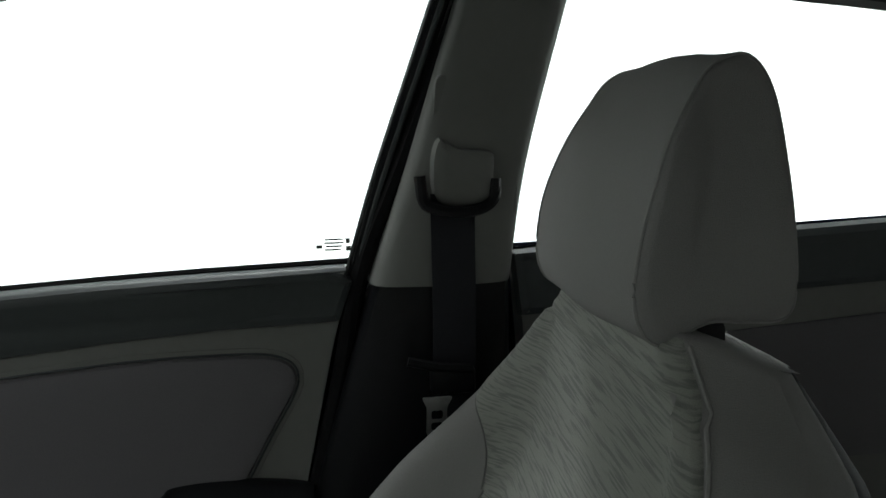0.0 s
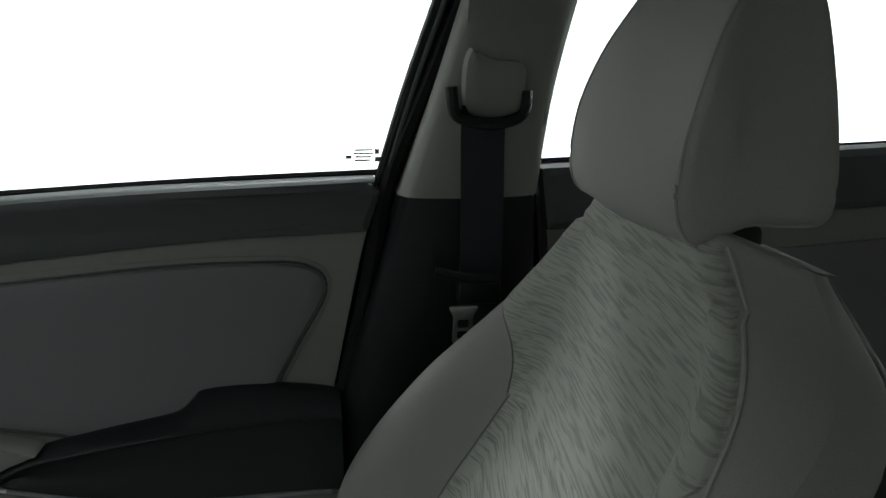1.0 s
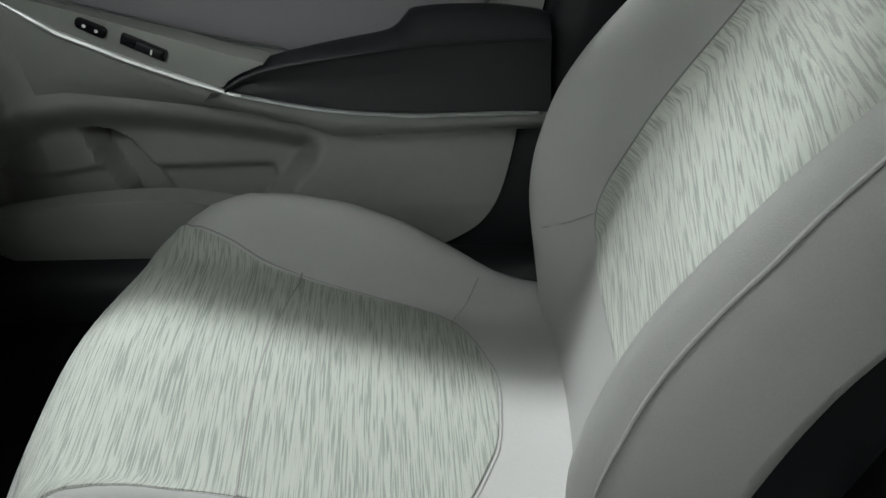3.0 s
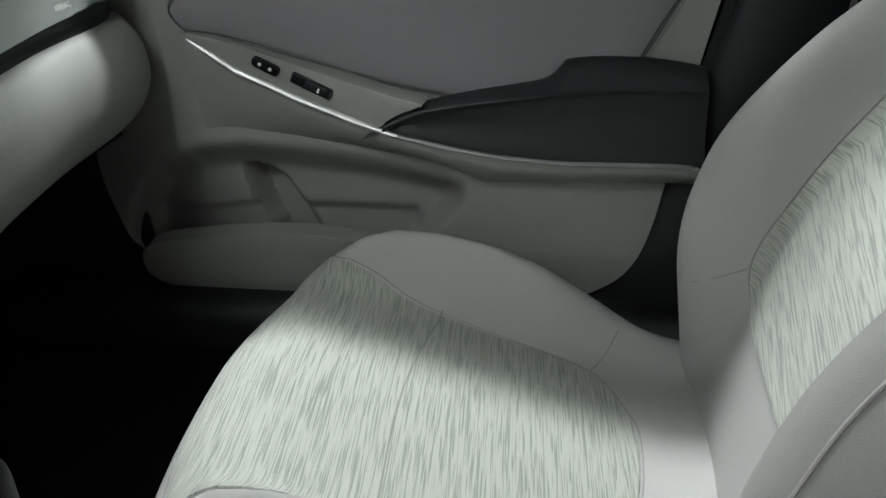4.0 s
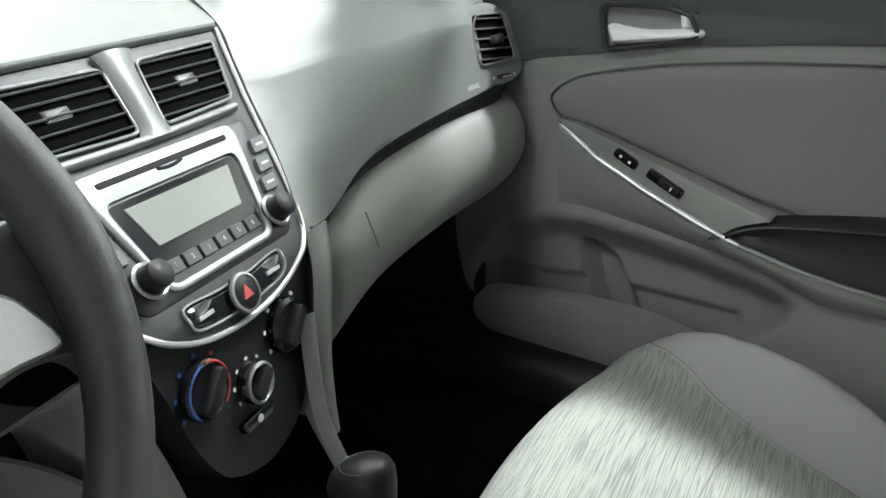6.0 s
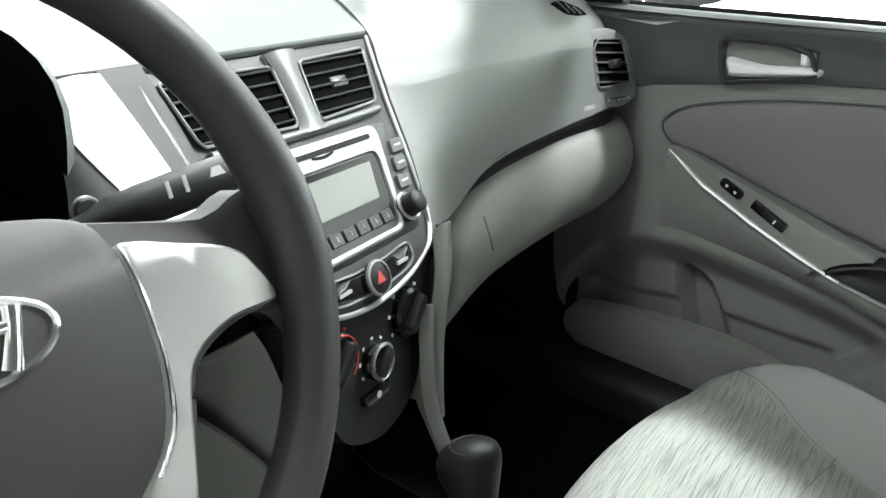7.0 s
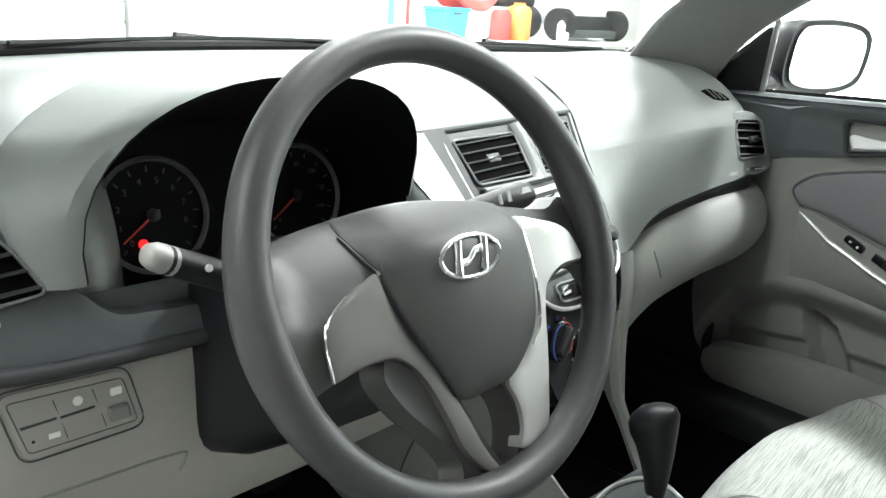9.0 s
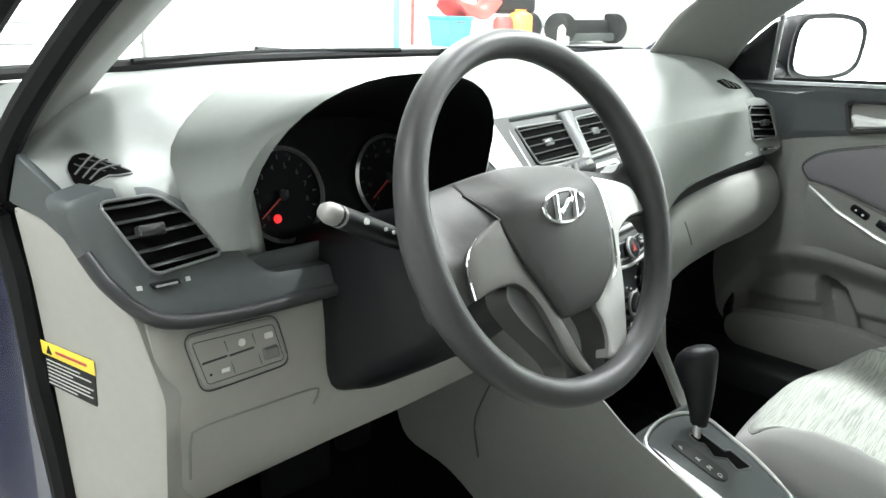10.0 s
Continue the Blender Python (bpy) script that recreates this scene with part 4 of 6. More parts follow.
right_rows = [
    [(0.150, base_y(0.15), 0.952), (0.155, 1.15, 0.964), (0.160, 1.05, 0.958), (0.166, 0.99, 0.940), (0.172, 0.944, 0.909), (0.166, 0.920, 0.880), (0.162, 0.906, 0.863), (0.159, 0.896, 0.850), (0.146, 0.852, 0.800), (0.122, 0.803, 0.744)],
    face_row(0.205, (0.938, 0.907), (0.898, 0.860), (0.868, 0.803), (0.841, 0.739)),
    face_row(0.30, (0.928, 0.907), (0.893, 0.868), (0.878, 0.815), (0.863, 0.766)),
    face_row(0.45, (0.922, 0.907), (0.890, 0.874), (0.876, 0.825), (0.862, 0.786)),
    face_row(0.60, (0.923, 0.904), (0.899, 0.867), (0.880, 0.825), (0.868, 0.792)),
    face_row(0.645, (0.950, 0.895), (0.915, 0.862), (0.893, 0.825), (0.882, 0.795)),
    face_row(0.668, (0.97, 0.88), (0.95, 0.85), (0.935, 0.82), (0.925, 0.80)),
]
bm = skin(right_rows, 6, 5, 0.004)
RIGHT_PAD = BVHTree.FromBMesh(bm)
part("passenger_pad", bm, "pad", dash, "grey passenger side dash pad")
mid_rows = [[(x, base_y(x), 0.952), (x, 1.15, 0.964), (x, 1.04, 0.960), (x, 0.985 + 0.1 * x, 0.944), (x, 0.919 + 0.17 * (x - 0.024), 0.909)] for x in (-0.20, -0.10, 0.0, 0.10, 0.171)]
part("centre_pad", skin(mid_rows, 5, 5, 0.004), "pad", dash, "grey dash top")
left_rows = [
    [(-0.672, 1.10, 0.890), (-0.660, 1.05, 0.900), (-0.652, 1.01, 0.903), (-0.645, 0.985, 0.895), (-0.635, 0.955, 0.876), (-0.628, 0.925, 0.866), (-0.626, 0.915, 0.850)],
    [(-0.645, 1.19, 0.920), (-0.633, 1.07, 0.922), (-0.625, 1.01, 0.924), (-0.622, 0.99, 0.914), (-0.617, 0.95, 0.895), (-0.614, 0.908, 0.884), (-0.612, 0.897, 0.862)],
    [(-0.597, base_y(0.6), 0.945), (-0.597, 1.08, 0.938), (-0.598, 1.02, 0.940), (-0.60, 0.99, 0.929), (-0.60, 0.945, 0.904), (-0.60, 0.903, 0.884), (-0.60, 0.893, 0.858)],
    [(-0.55, base_y(0.55), 0.947), (-0.55, 1.10, 0.947), (-0.55, 1.04, 0.954), (-0.55, 0.995, 0.942), (-0.55, 0.945, 0.908), (-0.55, 0.903, 0.874), (-0.55, 0.890, 0.832)],
    [(-0.51, base_y(0.51), 0.948), (-0.51, 1.12, 0.950), (-0.51, 1.055, 0.960), (-0.51, 1.00, 0.949), (-0.51, 0.945, 0.909), (-0.51, 0.900, 0.855), (-0.51, 0.884, 0.795)],
    [(-0.47, base_y(0.47), 0.949), (-0.47, 1.13, 0.952), (-0.47, 1.065, 0.963), (-0.47, 1.01, 0.952), (-0.47, 0.955, 0.908), (-0.47, 0.905, 0.83), (-0.47, 0.886, 0.765)],
    [(-0.42, base_y(0.42), 0.950), (-0.42, 1.14, 0.955), (-0.42, 1.075, 0.965), (-0.42, 1.03, 0.955), (-0.42, 1.00, 0.915), (-0.42, 0.985, 0.84), (-0.42, 0.985, 0.78)],
    [(-0.36, base_y(0.36), 0.951), (-0.36, 1.15, 0.957), (-0.36, 1.08, 0.966), (-0.36, 1.04, 0.957), (-0.36, 1.02, 0.92), (-0.36, 1.00, 0.85), (-0.36, 1.00, 0.80)],
    [(-0.29, base_y(0.29), 0.952), (-0.29, 1.15, 0.960), (-0.29, 1.08, 0.966), (-0.29, 1.035, 0.958), (-0.29, 1.01, 0.93), (-0.29, 0.995, 0.87), (-0.29, 0.995, 0.82)],
    [(-0.235, base_y(0.235), 0.952), (-0.235, 1.15, 0.962), (-0.235, 1.08, 0.965), (-0.235, 1.03, 0.958), (-0.235, 0.99, 0.942), (-0.235, 0.975, 0.905), (-0.235, 0.985, 0.87)],
    [(-0.20, base_y(0.20), 0.952), (-0.20, 1.15, 0.964), (-0.20, 1.08, 0.963), (-0.20, 1.035, 0.959), (-0.20, 0.96, 0.944), (-0.20, 0.884, 0.909), (-0.20, 0.895, 0.895)],
]
bm = skin(left_rows, 6, 6, 0.004)
LEFT_PAD = BVHTree.FromBMesh(bm)
part("driver_pad", bm, "pad", dash, "grey driver side dash pad")


def on_left_pad(x, y, h):
    hit = LEFT_PAD.ray_cast(Vector((x, y, 1.1)), Vector((0, 0, -1)))[0]
    return (hit if hit else Vector((x, y, 0.9))) + Vector((0, -0.4 * h, 0.9 * h))


# dark shadow gap and glove box
gap = [(0.135, 0.808, 0.744), (0.16, 0.820, 0.738), (0.20, 0.841, 0.737), (0.25, 0.856, 0.752), (0.32, 0.863, 0.770), (0.45, 0.864, 0.785), (0.60, 0.867, 0.791), (0.665, 0.92, 0.798)]
part("gap_strip", skin([[(x, y + 0.004, z + 0.004) for x, y, z in gap], [(x, y + 0.012, z - 0.012) for x, y, z in gap], [(x, y + 0.006, z - 0.030) for x, y, z in gap]], 4, 4, 0.003), "black", dash)


def glove_row(x, top_y, top_z, k):
    return [(x, top_y + 0.014, top_z - 0.021), (x, top_y - 0.010 * k, top_z - 0.031), (x, top_y - 0.030 * k, top_z - 0.065), (x, top_y - 0.026 * k, top_z - 0.11), (x, top_y + 0.012, top_z - 0.155), (x, top_y + 0.09, top_z - 0.185)]


gl_rows = [glove_row(0.185, 0.840, 0.735, 0.2), glove_row(0.20, 0.844, 0.742, 0.7), glove_row(0.25, 0.856, 0.758, 1), glove_row(0.32, 0.862, 0.773, 1), glove_row(0.45, 0.865, 0.788, 1), glove_row(0.58, 0.868, 0.793, 1), glove_row(0.635, 0.885, 0.795, 0.9), glove_row(0.662, 0.935, 0.79, 0.2)]
glove = part("glove_box", skin(gl_rows, 5, 5, 0.004), "trim", dash, "grey glove box lid")
part("lid_seam", tube(spline([(0.224, 0.818, 0.733), (0.222, 0.806, 0.712), (0.223, 0.802, 0.700)], 5), 0.0010, 6), "dark", glove)
part("under_panel", skin([[(x, 0.93, 0.615), (x, 1.1, 0.58), (x, 1.38, 0.56)] for x in (-0.59, 0, 0.66)], 3, 3, 0.01), "black", dash)


# ---- centre stack ----
SX, STACK_X, STACK_W, STACK_YAW = 0.0, 0.024, 1.14, 0.17


def stack_y(z):
    return lerp(z, (0.58, 0.62, 0.66, 0.70, 0.74, 0.85, 0.91), (0.752, 0.760, 0.768, 0.773, 0.782, 0.874, 0.919))


def on_stack(x, z, h):
    """The stack's face: x counts from its middle, h stands off it."""
    slope = (stack_y(z + 0.01) - stack_y(z - 0.01)) / 0.02
    n = Vector((STACK_YAW, -1, slope)).normalized()
    wx = STACK_W * x
    return Vector((STACK_X + wx, stack_y(z) + STACK_YAW * wx, z)) + n * (h - 0.008)


def stack_frame(x, z, lift=0.0, turn=0.0):
    slope = (stack_y(z + 0.01) - stack_y(z - 0.01)) / 0.02
    m = axes(on_stack(x, z, lift), (1, STACK_YAW, 0), (0, slope, 1))
    return m @ Matrix.Rotation(radians(turn), 4, "Z")


stack = thing("centre_stack", 0, 0.80, 0.60, "dark centre stack with vents, radio and heater controls", "control panel")
half_out = [(0.127, 0.905), (0.1155, 0.850), (0.1045, 0.795), (0.0945, 0.760), (0.080, 0.742), (0.057, 0.727), (0.031, 0.719), (0.0, 0.716)]
outl = spline([(SX + s, z) for s, z in half_out] + [(SX - s, z) for s, z in reversed(half_out[:-1])], 5)
part("fascia", patch([tuple(q) for q in outl], on_stack, 0.004, 0.004, 0.016, 0.03), "fascia", stack, "dark grey fascia")
part("silver_edge", tube([on_stack(q[0], q[1], 0.005) for q in outl], 0.0024, 8), "silver", stack, "silver trim line")
part("brow", skin([[on_stack(s, z, h) for s in (-0.127, -0.07, 0.0, 0.07, 0.127)] for z, h in ((0.9125, -0.004), (0.9115, 0.004), (0.9075, 0.0075), (0.9045, 0.004))], 3, 3, 0.0015), "dark", stack)
lower = [(0.097, 0.745), (0.087, 0.715), (0.077, 0.68), (0.064, 0.64), (0.043, 0.607), (0.0, 0.592)]
lowo = spline([(SX + s, z) for s, z in lower] + [(SX - s, z) for s, z in reversed(lower[:-1])], 4)
part("heater_panel", patch([tuple(q) for q in lowo], on_stack, -0.003, 0.006, 0.016, 0.04), "black", stack, "black heater control panel")


def vent(parent, outline, surf, rows, slant=0.0, tab=None, bezel="bezel"):
    """An air outlet: bezel, a shallow black sheet painted as the duct's shade, slats and a tab."""
    bm = bmesh.new()
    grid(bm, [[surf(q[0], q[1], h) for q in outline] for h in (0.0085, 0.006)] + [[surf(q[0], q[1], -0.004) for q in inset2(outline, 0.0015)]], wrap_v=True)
    # flat sheet just behind the slats; its black stands for the duct's shade
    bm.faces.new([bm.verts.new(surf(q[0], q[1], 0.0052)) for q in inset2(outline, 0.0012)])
    v = part("vent_shade_sheet", bm, "hole_shade", parent)
    part("vent_bezel", tube([surf(q[0], q[1], 0.0075) for q in outline], 0.0015, 6, True), bezel, v, "satin bezel")
    zs = [q[1] - slant * (q[0] - sum(p[0] for p in outline) / len(outline)) for q in outline]
    z0, z1 = min(zs), max(zs)
    cx = sum(q[0] for q in outline) / len(outline)
    for k in range(rows):
        z = z0 + (z1 - z0) * (k + 0.5) / rows
        cross = []
        pts = list(outline) + [outline[0]]
        for a, b in zip(pts, pts[1:]):
            za, zb = a[1] - slant * (a[0] - cx), b[1] - slant * (b[0] - cx)
            if (za - z) * (zb - z) < 0:
                t = (z - za) / (zb - za)
                cross.append(a[0] + (b[0] - a[0]) * t)
        if len(cross) < 2:
            continue
        xa, xb = min(cross) + 0.0012, max(cross) - 0.0012
        rows_ = []
        for h, dz in ((0.0054, 0.0016), (0.0082, 0.0010), (0.0090, 0.0002), (0.0084, -0.0006), (0.0054, 0.0002)):
            rows_.append([surf(x, z + slant * (x - cx) + dz, h) for x in (xa, (xa + xb) / 2, xb)])
        bm = bmesh.new()
        grid(bm, rows_, wrap_u=True)
        part("slat", bm, "slat", v)
    if tab:
        part("vent_tab", prism(rounded([(-0.013, -0.0055), (0.013, -0.0055), (0.013, 0.0055), (-0.013, 0.0055)], 0.003, 3), tab, 0.005, 0.0135, 0.003), "slat", v)
    return v


for vo in ([(0.026, 0.894), (0.112, 0.896), (0.099, 0.852), (0.021, 0.849)], [(-0.006, 0.894), (-0.112, 0.896), (-0.099, 0.852), (-0.004, 0.849)]):
    vo = [(SX + s, z) for s, z in vo]
    vent(stack, rounded(vo if vo[1][0] > 0 else vo[::-1], 0.006, 4), on_stack, 5, 0.0, stack_frame(sum(q[0] for q in vo) / 4, 0.874, -0.006), "bezel")
rows = []
for z, w in ((0.903, 0.017), (0.893, 0.013), (0.870, 0.0105), (0.850, 0.0115), (0.842, 0.018)):
    rows.append([on_stack(SX + 0.0095 + w * k, z, 0.005 + 0.005 * (1 - abs(k) ** 2.2)) for k in (-1, -0.8, -0.4, 0, 0.4, 0.8, 1)])
part("vent_divider", skin(rows, 4, 3, 0.003), "bezel", stack, "satin grey vent divider")
part("vent_sill", skin([[on_stack(SX + s, z + 0.002 * (s / 0.1) ** 2, h) for s in (-0.096, -0.07, -0.03, 0.0, 0.03, 0.07, 0.096)] for z, h in ((0.8470, 0.006), (0.8455, 0.0105), (0.8425, 0.0112), (0.8405, 0.007))], 3, 3, 0.002), "bezel", stack, "satin grey strip under the vents")

radio = part("radio", patch(rounded([(SX - 0.101, 0.8375), (SX + 0.101, 0.8375), (SX + 0.081, 0.7535), (SX - 0.081, 0.7535)], 0.012, 5), on_stack, 0.008, 0.004, 0.02, 0.002), "fascia", stack, "dark radio unit")
fo = rounded([(SX - 0.0790, 0.8350), (SX + 0.0790, 0.8350), (SX + 0.0550, 0.7575), (SX - 0.0550, 0.7575)], 0.012, 6)
fi = rounded([(SX - 0.0655, 0.8175), (SX + 0.0655, 0.8175), (SX + 0.0515, 0.7620), (SX - 0.0515, 0.7620)], 0.009, 6)
part("silver_frame", loop_band(fo, fi, on_stack, 0.0115), "alloy", radio, "silver frame round the display")
part("disc_slot", patch(rounded([(SX - 0.064, 0.8300), (SX + 0.064, 0.8300), (SX + 0.063, 0.8250), (SX - 0.063, 0.8250)], 0.002, 2), on_stack, 0.0120, 0.0006, 0.02, 0.0), "rubber", radio, "black disc slot")
part("slot_notch", tube([on_stack(SX + s, 0.8250 - 0.0015 * (1 - (s / 0.012) ** 2), 0.0118) for s in np.linspace(-0.012, 0.012, 7)], 0.0014, 6), "rubber", radio)
part("screen_hollow", patch(rounded([(SX - 0.0650, 0.8175), (SX + 0.0650, 0.8175), (SX + 0.0515, 0.7650), (SX - 0.0515, 0.7650)], 0.008, 3), on_stack, 0.0082, 0.002, 0.02, 0.001), "gloss", radio)
part("screen", patch(rounded([(SX - 0.0525, 0.8120), (SX + 0.0525, 0.8120), (SX + 0.0430, 0.7840), (SX - 0.0430, 0.7840)], 0.002, 3), on_stack, 0.0094, 0.001, 0.02, 0.001), "screen", radio, "blank grey radio display")
for k in range(6):
    x = SX - 0.0405 + 0.0162 * k
    b = part("preset_button", patch(rounded([(x - 0.0077, 0.7765), (x + 0.0077, 0.7765), (x + 0.0075, 0.7662), (x - 0.0075, 0.7662)], 0.0015, 3), on_stack, 0.0100, 0.0012, 0.02, 0.001), "fascia", radio)
    writing(str(k + 1), 0.0055, stack_frame(x, 0.7713, 0.0104), "faint", b)
for sg in (1, -1):
    for k in range(3):
        z = 0.8150 - 0.0130 * k
        s0 = 0.0925 - 0.0062 * k
        b = part("side_button", patch(rounded([(SX + sg * (s0 - 0.0080), z + 0.0058), (SX + sg * (s0 + 0.0105), z + 0.0058), (SX + sg * (s0 + 0.0075), z - 0.0058), (SX + sg * (s0 - 0.0105), z - 0.0058)], 0.0030, 4), on_stack, 0.0115, 0.0010, 0.02, 0.001), "dark", radio, "grey side button")
        part("mark", patch([(SX + sg * s0 - 0.0045, z + 0.001), (SX + sg * s0 + 0.0045, z + 0.001), (SX + sg * s0 + 0.0045, z - 0.001), (SX + sg * s0 - 0.0045, z - 0.001)], on_stack, 0.0119, 0.0003, 0.02, 0.0), "faint", b)
    kf = stack_frame(SX + sg * 0.066, 0.7705, 0.010)
    kn = part("dial", lathe([(0.0135, 0), (0.0135, 0.003), (0.0105, 0.004), (0.0102, 0.017), (0.0085, 0.0185), (0.0, 0.0187)], kf), "black", radio, "black round dial")
    part("dial_ring", hoop([(0.0137, 0.0028), (0.0145, 0.0035), (0.0128, 0.005), (0.0112, 0.0045)], kf), "alloy", kn)
# hazard switch row
pod = spline([(SX - 0.0521, 0.742), (SX - 0.0462, 0.7315), (SX - 0.0210, 0.7275), (SX, 0.7265), (SX + 0.0210, 0.7275), (SX + 0.0462, 0.7315), (SX + 0.0521, 0.742), (SX + 0.0487, 0.7495), (SX + 0.0168, 0.7475), (SX - 0.0168, 0.7475), (SX - 0.0487, 0.7495)], 4, True)
hz = part("switch_pod", patch(pod, on_stack, 0.006, 0.003, 0.02, 0.002), "gloss", stack, "black switch row with hazard button")
part("switch_border", tube([on_stack(q[0], q[1], 0.006) for q in pod], 0.0011, 6, True), "alloy", hz)
hf = stack_frame(SX, 0.7375, 0.006)
part("hazard_button", lathe([(0.0145, -0.002), (0.0145, 0.003), (0.0125, 0.0045), (0.0, 0.005)], hf), "black", hz)
part("hazard_ring", hoop([(0.0142, 0.0015), (0.0158, 0.002), (0.0155, 0.0045), (0.0135, 0.005)], hf), "alloy", hz)
part("hazard_mark", prism([(-0.006, -0.0045), (0.006, -0.0045), (0.0, 0.0065)], hf, 0.0048, 0.0054), "redprint", hz, "red warning triangle")
for sg in (-1, 1):
    part("mark", patch([(SX + sg * 0.037 - 0.007, 0.7405), (SX + sg * 0.037 + 0.007, 0.7405), (SX + sg * 0.037 + 0.007, 0.737), (SX + sg * 0.037 - 0.007, 0.737)], on_stack, 0.0066, 0.0003, 0.02, 0.0), "faint", hz)
# heater knobs
for s, z, r, ring in ((0.044, 0.687, 0.0235, None), (-0.003, 0.664, 0.0175, "alloy"), (-0.050, 0.687, 0.0235, "redprint")):
    kf = stack_frame(SX + s, z, -0.003)
    kn = part("heater_dial", lathe([(r, 0), (r, 0.006), (r * 0.86, 0.009), (r * 0.80, 0.008), (0.0, 0.008)], kf), "gloss", stack, "black heater dial")
    part("dial_grip", prism(rounded([(-r * 0.78, -0.0055), (r * 0.78, -0.0055), (r * 0.78, 0.0055), (-r * 0.78, 0.0055)], 0.004, 3), kf @ Matrix.Rotation(radians(45), 4, "Z"), 0.006, 0.017, 0.003), "black", kn)
    if ring == "alloy":
        part("dial_ring", hoop([(r * 0.9, 0.008), (r * 0.98, 0.011), (r * 0.86, 0.0125), (r * 0.72, 0.010)], kf), "alloy", kn)
    for a in range(-120, 121, 40):
        q = kf @ Matrix.Rotation(radians(-a), 4, "Z")
        mk = "white"
        if ring == "redprint":
            mk = "redprint" if a > 0 else "blueprint"
        bm = prism([(-0.0016, r * 1.10), (0.0016, r * 1.10), (0.0016, r * 1.22), (-0.0016, r * 1.22)], q, -0.001, 0.0009)
        part("dial_mark", bm, mk, kn)
    if ring == "redprint":
        for a0, a1, mk in ((-140, -5, "blueprint"), (5, 140, "redprint")):
            arc = [kf @ Vector((math.sin(radians(a)) * r * 0.93, math.cos(radians(a)) * r * 0.93, 0.0085)) for a in np.linspace(a0, a1, 16)]
            part("temperature_arc", tube(arc, 0.0010, 6), mk, kn, "coloured temperature arc")
part("air_button", patch(rounded([(-0.026, 0.641), (0.012, 0.641), (0.009, 0.630), (-0.023, 0.630)], 0.004, 4), on_stack, 0.003, 0.002, 0.02, 0.006), "gloss", stack)
part("mark", patch(circle(-0.007, 0.6355, 0.0035, 10), on_stack, 0.0034, 0.0004, 0.02, 0.0), "faint", stack)
# grey side cheeks that run down to the console
for sg in (1, -1):
    ch = []
    lines = ((-0.003, 0.004), (0.004, 0.012), (0.012, 0.010), (0.017, -0.004), (0.019, -0.030), (0.018, -0.10))
    if sg < 0:
        lines = ((0.004, -0.030), (0.014, -0.036), (0.022, -0.044), (0.028, -0.060), (0.030, -0.090), (0.028, -0.14))
    for out_s, depth in lines:
        ch.append([on_stack(sg * (w + out_s * k), z, depth) for w, z, k in ((0.094, 0.748, 1.35), (0.086, 0.715, 1.0), (0.077, 0.68, 0.8), (0.066, 0.64, 0.8), (0.058, 0.60, 0.9), (0.056, 0.575, 1.0))])
    part("side_cheek", skin(ch, 4, 5, 0.003), "trim", stack, "grey side cheek")

